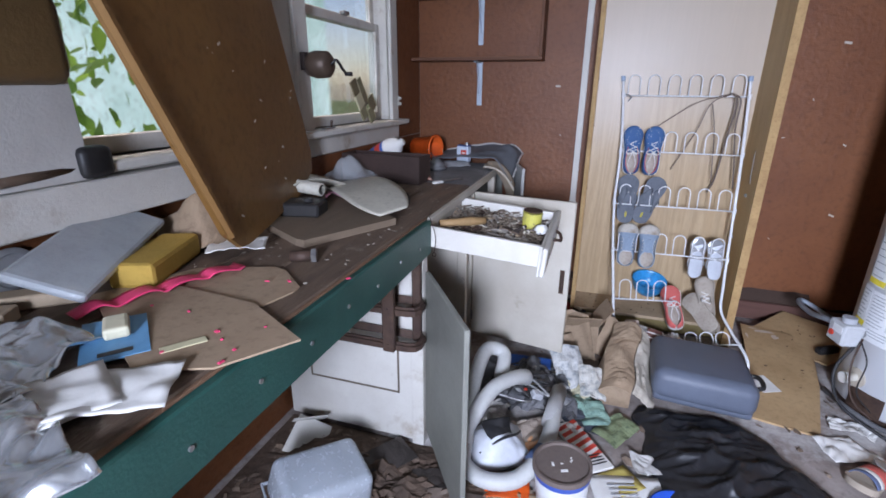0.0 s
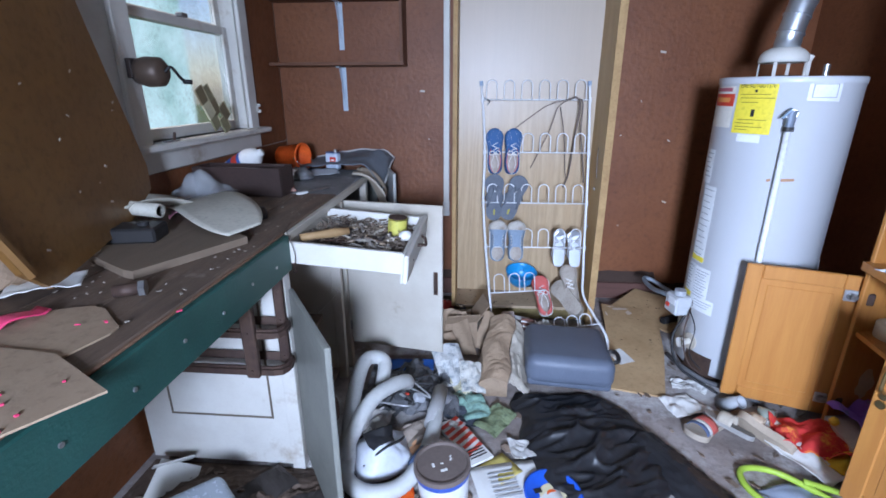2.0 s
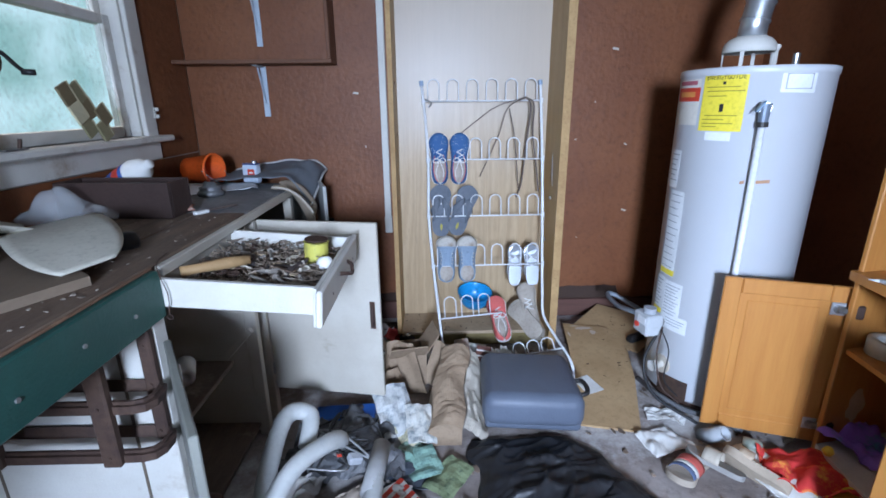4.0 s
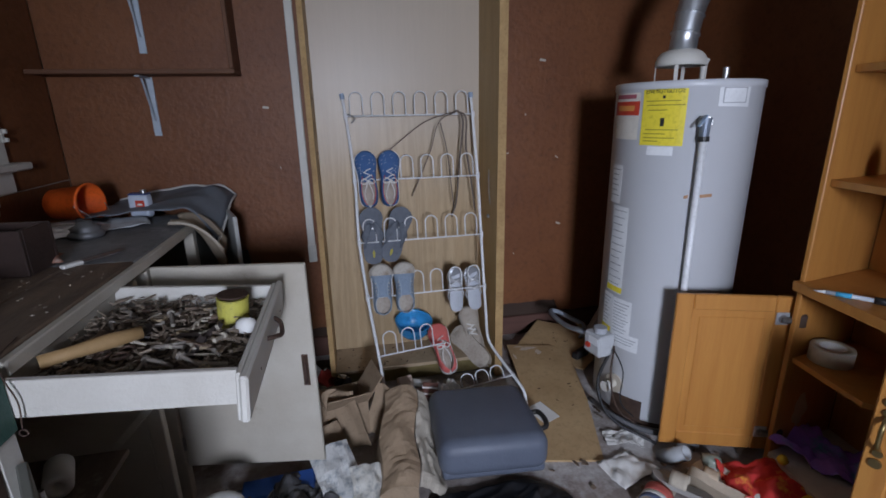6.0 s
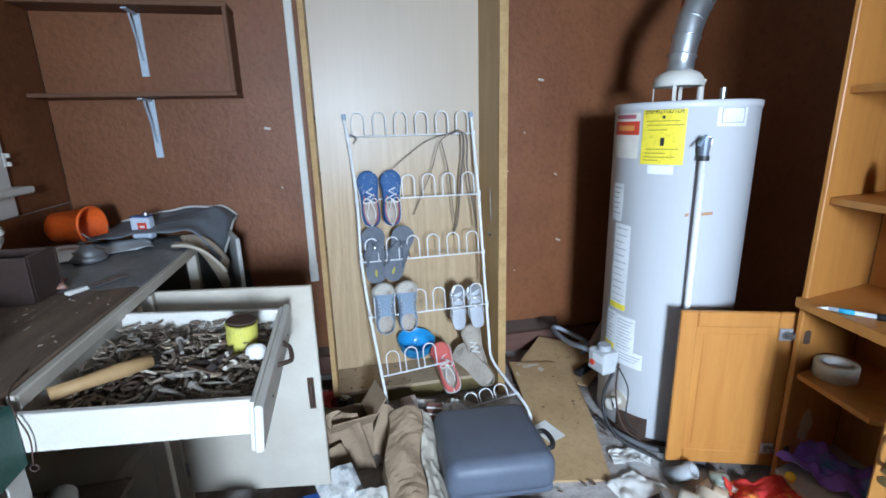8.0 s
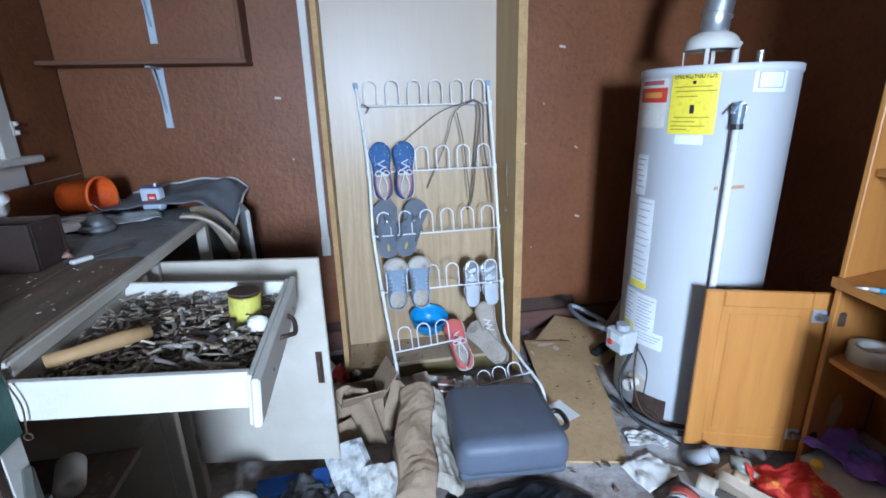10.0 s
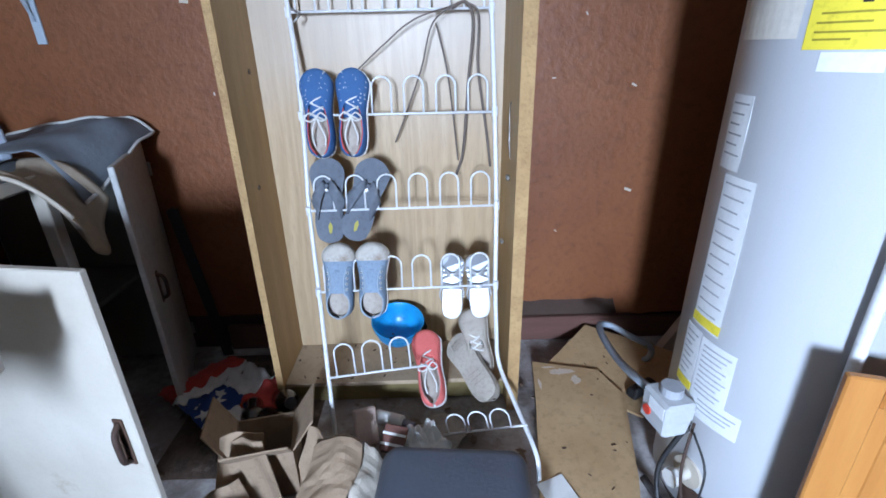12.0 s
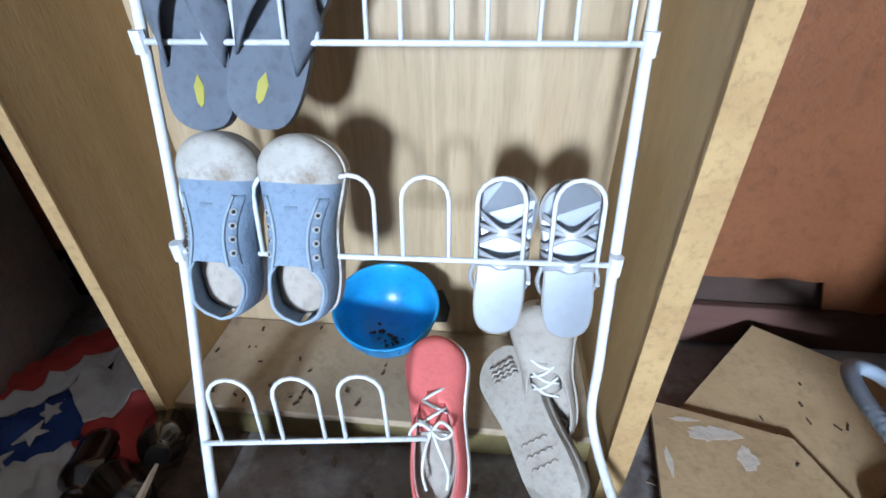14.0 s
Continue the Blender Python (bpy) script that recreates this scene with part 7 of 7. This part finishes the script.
# under the bench
o = thing("storage_box", "clear plastic storage tub lying upside down under the bench", "box", pose(-0.80, 1.07, 0.035, 10, 8, 52))
CLB = flat("clear_box", (0.60, 0.66, 0.72), 0.25, trans=0.30, bump=0.0)
tub = box(bmesh.new(), (0.30, 0.21, 0.15), (0, 0, 0.085), 0.030, None, 4)
for v in tub.verts:
    v.co.x *= 1.06 - 0.9 * (v.co.z - 0.01) * 0.6
    v.co.y *= 1.06 - 0.9 * (v.co.z - 0.01) * 0.6
part("tub", tub, CLB, o, "", True)
part("rim", tube([(-0.165, -0.115, 0.02), (0.165, -0.115, 0.02), (0.165, 0.115, 0.02), (-0.165, 0.115, 0.02)], 0.007, 6, close=True), CLB, o)
for k in range(3):
    part("label_bar", B((0.07, 0.001, 0.012), (0.0, -0.1115 + 0.0055 * k, 0.055 + 0.022 * k), 0), flat("label_bluegrey_%d" % k, (0.35, 0.40, 0.48), 0.5), o)
r = random.Random(12)
bm = bmesh.new()
for k in range(520):
    x, y = r.uniform(-1.15, 0.05), r.uniform(0.95, 1.45)
    if k > 260:
        x, y = r.uniform(-0.5, 1.7), r.uniform(1.1, 3.1)
    if 1.25 < x < 1.8 and 2.2 < y < 2.7:
        continue
    s_ = r.uniform(0.006, 0.028)
    m = Matrix.Translation((x, y, 0.004 + s_ * 0.1)) @ Euler((r.uniform(-0.5, 0.5), r.uniform(-0.5, 0.5), r.uniform(0, 6.28))).to_matrix().to_4x4()
    vs = [bm.verts.new(m @ Vector(p)) for p in ((-s_, -0.4 * s_, 0), (0.3 * s_, -0.6 * s_, 0.1 * s_), (s_, 0.1 * s_, 0), (0.2 * s_, 0.6 * s_, 0.15 * s_), (-0.7 * s_, 0.5 * s_, 0.0))]
    bm.faces.new(vs)
    tp = [bm.verts.new(v.co + Vector((0, 0, 0.003))) for v in vs]
    bm.faces.new(tp)
    for i in range(5):
        bm.faces.new((vs[i], vs[(i + 1) % 5], tp[(i + 1) % 5], tp[i]))
link("floor_litter", bm, material("litter_chips", (0.24, 0.17, 0.12), (0.12, 0.085, 0.065), 12, 0.85, bump=0.3, dirt=(0.45, 0.40, 0.34), dirt_at=0.56, dirt_scale=7), None, "scattered chips of plaster, bark and paper on the floor", category="litter", kind="stuff")
bm = bmesh.new()
for k in range(26):
    x, y, s_ = r.uniform(-0.04, 0.45), r.uniform(2.86, 3.08), r.uniform(0.002, 0.007)
    m = Matrix.Translation((x, y, 0.0925)) @ Matrix.Rotation(r.uniform(0, 6.28), 4, 'Z')
    box(bm, (s_ * 2, s_ * 0.7, 0.0025), (0, 0, 0))
    bmesh.ops.transform(bm, matrix=m, verts=bm.verts[-8:])
link("closet_litter", bm, RUST, None, "dead twigs and crumbs on the closet floor", category="litter", kind="stuff")
DIRT = material("leaf_dirt", (0.13, 0.085, 0.06), (0.07, 0.048, 0.036), 12, 0.9, bump=0.8, fine=40, dirt=(0.25, 0.20, 0.16), dirt_at=0.58, dirt_scale=12)
link("dirt_heap", cloth(1, 1, lambda u, v: (-1.18 + 1.05 * u, 0.85 + 0.62 * v, 0.001 + 0.05 * max(0, math.sin(math.pi * u) * math.sin(math.pi * v)) * (0.5 + abs(noise.noise(Vector((u * 9, v * 7, 0)))) + abs(noise.noise(Vector((u * 25, v * 21, 0)))))), 50, 40, 0.002), DIRT, None, "heap of brown leaf dirt and rotted scraps", category="dirt", kind="stuff")
link("dirt_heap", cloth(1, 1, lambda u, v: (-0.40 + 0.5 * u, 2.5 + 0.66 * v, 0.001 + 0.045 * max(0, math.sin(math.pi * u) * math.sin(math.pi * v)) * (0.5 + abs(noise.noise(Vector((u * 9, v * 7, 4)))) + abs(noise.noise(Vector((u * 21, v * 21, 5)))))), 40, 40, 0.002), DIRT, None, "dark brown dirt and debris beside the closet", category="dirt", kind="stuff")
for k, (x, y, w, d, rz, c) in enumerate(((-0.45, 1.28, 0.16, 0.10, 20, (0.045, 0.035, 0.03)), (-0.66, 1.32, 0.24, 0.14, 50, (0.05, 0.04, 0.035)), (-0.35, 1.15, 0.2, 0.2, 10, (0.20, 0.15, 0.12)), (-0.55, 1.10, 0.16, 0.10, -20, (0.30, 0.22, 0.16)))):
    patch("bark_scrap", "flat rotten board scrap on the littered floor", "scrap", x, y, w, d, rz, flat("rotten_%d" % k, c, 0.8, bump=0.5), 0.02, 10, 11.0 + k, 0.03, False, group="rotten scraps")
o = thing("white_scrap", "angular white sheet-metal scrap leaning at the cabinet", "scrap", pose(-1.02, 1.33, 0.03, 40, 20, 35))
part("sheet", slab([(-0.09, -0.06), (0.07, -0.08), (0.10, 0.05), (-0.04, 0.09)], 0, 0.004), WHITE, o)
part("fold", B((0.14, 0.004, 0.05), (0, 0.07, 0.02), 0.001, Matrix.Rotation(0.2, 4, 'Z')), WHITE, o)

# by the closet: flag cloth, brown bottles, bar
o = thing("striped_cloth", "crumpled red, white and blue cloth with stars", "cloth", pose(-0.26, 2.82, 0.03, 0, 0, -38))
RB, WB_, NB = flat("cloth_red", (0.50, 0.06, 0.05), 0.85, bump=0.3), flat("cloth_white", (0.66, 0.63, 0.60), 0.85, bump=0.3), flat("cloth_navy", (0.03, 0.065, 0.22), 0.85, bump=0.3)


def flagp(u, v):
    q = Vector((u * 6, v * 5, 2.0))
    return ((u - 0.5) * 0.44, (v - 0.5) * 0.30, 0.02 + 0.05 * abs(noise.noise(q)) + 0.03 * abs(noise.noise(q * 2.2)) + 0.03 * math.sin(math.pi * u))


for k, (u0, u1, v0, v1, mt) in enumerate(((0.0, 0.28, 0, 1, RB), (0.28, 0.42, 0, 1, WB_), (0.42, 0.74, 0.0, 0.55, NB), (0.42, 0.74, 0.55, 1, WB_), (0.74, 1.0, 0.0, 0.45, WB_), (0.74, 1.0, 0.45, 1.0, RB))):
    part("field", cloth(1, 1, lambda u, v, a=u0, b=u1, c=v0, d=v1: flagp(a + (b - a) * u, c + (d - c) * v), 10, 14, 0.002), mt, o, "", True)
for k, (u, v) in enumerate(((0.50, 0.18), (0.64, 0.30), (0.53, 0.42), (0.68, 0.10))):
    p = Vector(flagp(u, v))
    pts = [((0.030 if i % 2 == 0 else 0.012) * math.cos(i * math.pi / 5 + k), (0.030 if i % 2 == 0 else 0.012) * math.sin(i * math.pi / 5 + k)) for i in range(10)]
    s_ = part("star", slab(pts, 0.005, 0.009), WB_, o)
    s_.matrix_basis = Matrix.Translation(p)
BOT = flat("brown_glass", (0.022, 0.011, 0.008), 0.07, spec=0.7, bump=0.0, coat=0.6)
for k, (x, y, rz, rx) in enumerate(((-0.115, 2.70, 20, 78), (-0.02, 2.77, 35, 62), (-0.02, 2.66, 60, 84))):
    o = thing("brown_bottle", "dusty dark brown glass bottle lying on its side", "bottle", pose(x, y, 0.075, rx, 0, rz), "brown bottles")
    part("glass", lathe([(0, -0.066), (0.030, -0.068), (0.040, -0.060), (0.042, -0.045), (0.040, 0.010), (0.042, 0.018), (0.038, 0.034), (0.020, 0.050), (0.016, 0.056), (0.020, 0.060), (0.020, 0.070), (0.0, 0.071)], 28), BOT, o, "", True)
    if k == 1:
        part("cap", lathe([(0, 0.0715), (0.021, 0.0715), (0.021, 0.085), (0, 0.086)], 14), BLACK, o)
o = thing("steel_bar", "dark angle-iron bar leaning by the bench end", "bar")
BARM = flat("bar_dark", (0.035, 0.035, 0.04), 0.6, metal=0.3)
bt = Matrix.Translation((-0.428, 3.158, 0.36)) @ Matrix.Rotation(radians(-7.1), 4, 'Y')
part("flange", B((0.046, 0.006, 0.69), (0, -0.012, 0), 0.0015), BARM, o).matrix_basis = bt
part("flange", B((0.006, 0.040, 0.69), (-0.020, 0.0125, 0), 0.0015), BARM, o).matrix_basis = bt
# closet foot
o = thing("foam_wedge", "pinkish beige foam wedge at the rack foot", "foam", pose(0.30, 2.60, 0.10, 55, 8, 24))
part("block", box(bmesh.new(), (0.075, 0.12, 0.03), (0, 0, 0), 0.005), flat("foam_pink", (0.58, 0.45, 0.38), 0.85), o)
o = thing("ribbed_tube", "short white ribbed plastic tube", "tube", pose(0.375, 2.64, 0.09, 0, 0, -20))
part("tube", tube([(-0.05 + 0.005 * i, 0, 0) for i in range(21)], [0.022 + 0.003 * (i % 2) for i in range(21)], 14), PAPER, o, "", True)
part("end", tube([(0.05, 0, 0), (0.09, 0.0, -0.005)], 0.013, 10), flat("end_slate", (0.2, 0.22, 0.28), 0.5), o)
o = thing("striped_wallet", "small brown and white striped wallet", "wallet", pose(0.40, 2.52, 0.12, 30, 4, -14))
part("body", B((0.075, 0.085, 0.025), (0, 0, 0), 0.004), flat("wallet_brown", (0.15, 0.065, 0.05), 0.6), o)
for y in (-0.02, 0.012):
    part("stripe", B((0.076, 0.008, 0.001), (0, y, 0.0132), 0), PAPER, o)
patch("tissue", "crumpled white tissue by the bent rack", "tissue", 0.49, 2.52, 0.13, 0.12, 20, PAPER, 0.09, 16, 9.0, 0.07, False)
patch("tissue", "crumpled pale rag at the closet foot", "rag", 0.56, 2.64, 0.16, 0.14, -30, BEIGE, 0.05, 12, 14.0, 0.02)
o = thing("rust_tool", "black handled tool lying on the plywood", "tool", pose(1.315, 2.79, 0.06, 0, 0, 30))
part("grip", box(bmesh.new(), (0.13, 0.045, 0.04), (0, 0, 0), 0.012, None, 2), BLACK, o, "", True)
part("trigger", B((0.03, 0.012, 0.03), (-0.05, -0.02, 0.02), 0.003), BLACK, o)
o = thing("leaning_lath", "pale lath leaning beside the heater", "lath")
part("lath", tube([(1.50, 3.04, 0.02), (1.87, 3.13, 0.54)], 0.036, 4), flat("lath_pale", (0.5, 0.45, 0.38), 0.7), o)

# shoes and cloth at the hutch foot
o = thing("slipper", "tan slide sandal with red, white and blue band", "sandal", pose(1.13, 1.83, 0.004, 0, 0, 128))
part("sole", sole(0.25, 0.10, 0, 0.028), flat("slide_tan", (0.40, 0.33, 0.26), 0.8), o)
for k, (c, a, b) in enumerate((((0.48, 0.10, 0.08), 0.0, 0.045), ((0.6, 0.58, 0.55), 0.045, 0.065), ((0.10, 0.13, 0.22), 0.065, 0.085))):
    part("band", cloth(1, 1, lambda u, v, a=a, b=b: (-0.05 * math.cos(math.pi * u), a + (b - a) * v, 0.02 + 0.045 * math.sin(math.pi * u)), 12, 3, 0.003), flat("slide_band_%d" % k, c, 0.7), o, "", True)
o = thing("wedge_sandal", "beige wedge sandal lying on its side", "sandal", pose(1.325, 1.765, 0.03, 20, 60, 60))
part("sole", sole(0.23, 0.085, 0, 0.035), flat("wedge_beige", (0.45, 0.36, 0.27), 0.7), o)
part("strap", cloth(1, 1, lambda u, v: (-0.042 * math.cos(math.pi * u), 0.02 + 0.05 * v, 0.03 + 0.05 * math.sin(math.pi * u)), 12, 4, 0.004), flat("strap_tan", (0.50, 0.38, 0.27), 0.6), o, "", True)
o = thing("wedge_sandal", "beige open-toe sandal on the littered floor", "sandal", pose(1.215, 1.825, 0.02, 0, 20, 40))
part("sole", sole(0.21, 0.08, 0, 0.02), flat("sandal_grey", (0.30, 0.28, 0.26), 0.7), o)
part("strap", cloth(1, 1, lambda u, v: (-0.04 * math.cos(math.pi * u), -0.02 + 0.06 * v, 0.018 + 0.045 * math.sin(math.pi * u)), 12, 4, 0.004), flat("strap_beige", (0.46, 0.40, 0.32), 0.6), o, "", True)
patch("white_paper_sheet", "crumpled white paper by the heater", "paper", 1.09, 1.97, 0.20, 0.14, 20, PAPER, 0.03, 9, 3.0, 0.006)
patch("white_paper_sheet", "plaster-dusted white sheet by the plywood", "paper", 1.18, 2.14, 0.16, 0.12, -20, PAPER, 0.03, 12, 5.0, 0.004, False)
patch("white_shirt", "long rumpled white cloth on the floor", "cloth", 1.42, 1.735, 0.13, 0.42, 14, PAPER, 0.035, 8, 4.0, 0.006)
patch("red_cloth", "crumpled red flower-print cloth", "cloth", 1.55, 1.76, 0.34, 0.22, -25, flat("cloth_scarlet", (0.66, 0.045, 0.04), 0.8, dirt=(0.80, 0.45, 0.05), dirt_at=0.53, dirt_scale=11), 0.08, 9, 2.0, 0.01, n=26)
patch("yellow_cloth", "bright yellow cloth with green print", "cloth", 1.65, 1.615, 0.28, 0.22, -50, flat("cloth_yellow", (0.75, 0.48, 0.03), 0.8, dirt=(0.05, 0.14, 0.10), dirt_at=0.60, dirt_scale=6), 0.06, 8, 6.0, 0.008, n=26)
o = patch("purple_cloth", "purple and teal cloth spilling from the hutch", "cloth", 1.80, 1.80, 0.28, 0.20, -60, flat("cloth_purple", (0.34, 0.17, 0.66), 0.8, dirt=(0.03, 0.30, 0.30), dirt_at=0.52, dirt_scale=5), 0.09, 9, 8.0, 0.07, n=26)
o = thing("yellow_ball", "small yellow plastic ball on the cloth", "ball", pose(1.62, 1.80, 0.10))
part("ball", lathe([(0, -0.02), (0.012, -0.016), (0.02, 0), (0.012, 0.016), (0, 0.02)], 16), flat("ball_yellow", (0.75, 0.55, 0.05), 0.4), o, "", True)
o = thing("glass_jar", "small empty glass jar by the cloth", "jar", pose(1.42, 1.92, 0.03, 90, 0, 60))
part("jar", lathe([(0, -0.03), (0.028, -0.03), (0.03, 0.02), (0.024, 0.035), (0.021, 0.035), (0.026, 0.018), (0, -0.024)], 20), flat("jar_glass", (0.45, 0.50, 0.42), 0.2, trans=0.5), o, "", True)
o = thing("grey_pipe_piece", "short grey plastic pipe near the heater", "pipe", pose(1.30, 1.98, 0.035, 50, 0, 30))
part("pipe", lathe([(0.024, -0.06), (0.03, -0.06), (0.03, 0.06), (0.024, 0.06), (0.024, -0.06)], 18), flat("pipe_grey", (0.36, 0.37, 0.38), 0.5), o, "", True)
o = thing("green_hose", "lime green garden hose in loops on the floor", "hose")
part("hose", tube(curve([(1.36, 1.22, 0.015), (1.22, 1.34, 0.02), (1.13, 1.48, 0.02), (1.15, 1.58, 0.02), (1.26, 1.58, 0.022), (1.36, 1.50, 0.02), (1.44, 1.38, 0.02), (1.40, 1.30, 0.02)], 8), 0.012, 10), flat("lime_hose", (0.36, 0.52, 0.06), 0.4), o, "", True)
part("hose", tube(curve([(1.34, 1.52, 0.035), (1.46, 1.49, 0.02), (1.58, 1.42, 0.02), (1.70, 1.30, 0.02)], 8), 0.012, 10), bpy.data.materials["lime_hose"], o, "", True)
patch("blue_rag", "grey-blue rag under the lime hose", "rag", 1.28, 1.42, 0.22, 0.18, 10, flat("rag_blue", (0.24, 0.28, 0.34), 0.85), 0.03, 9, 16.0, 0.004)
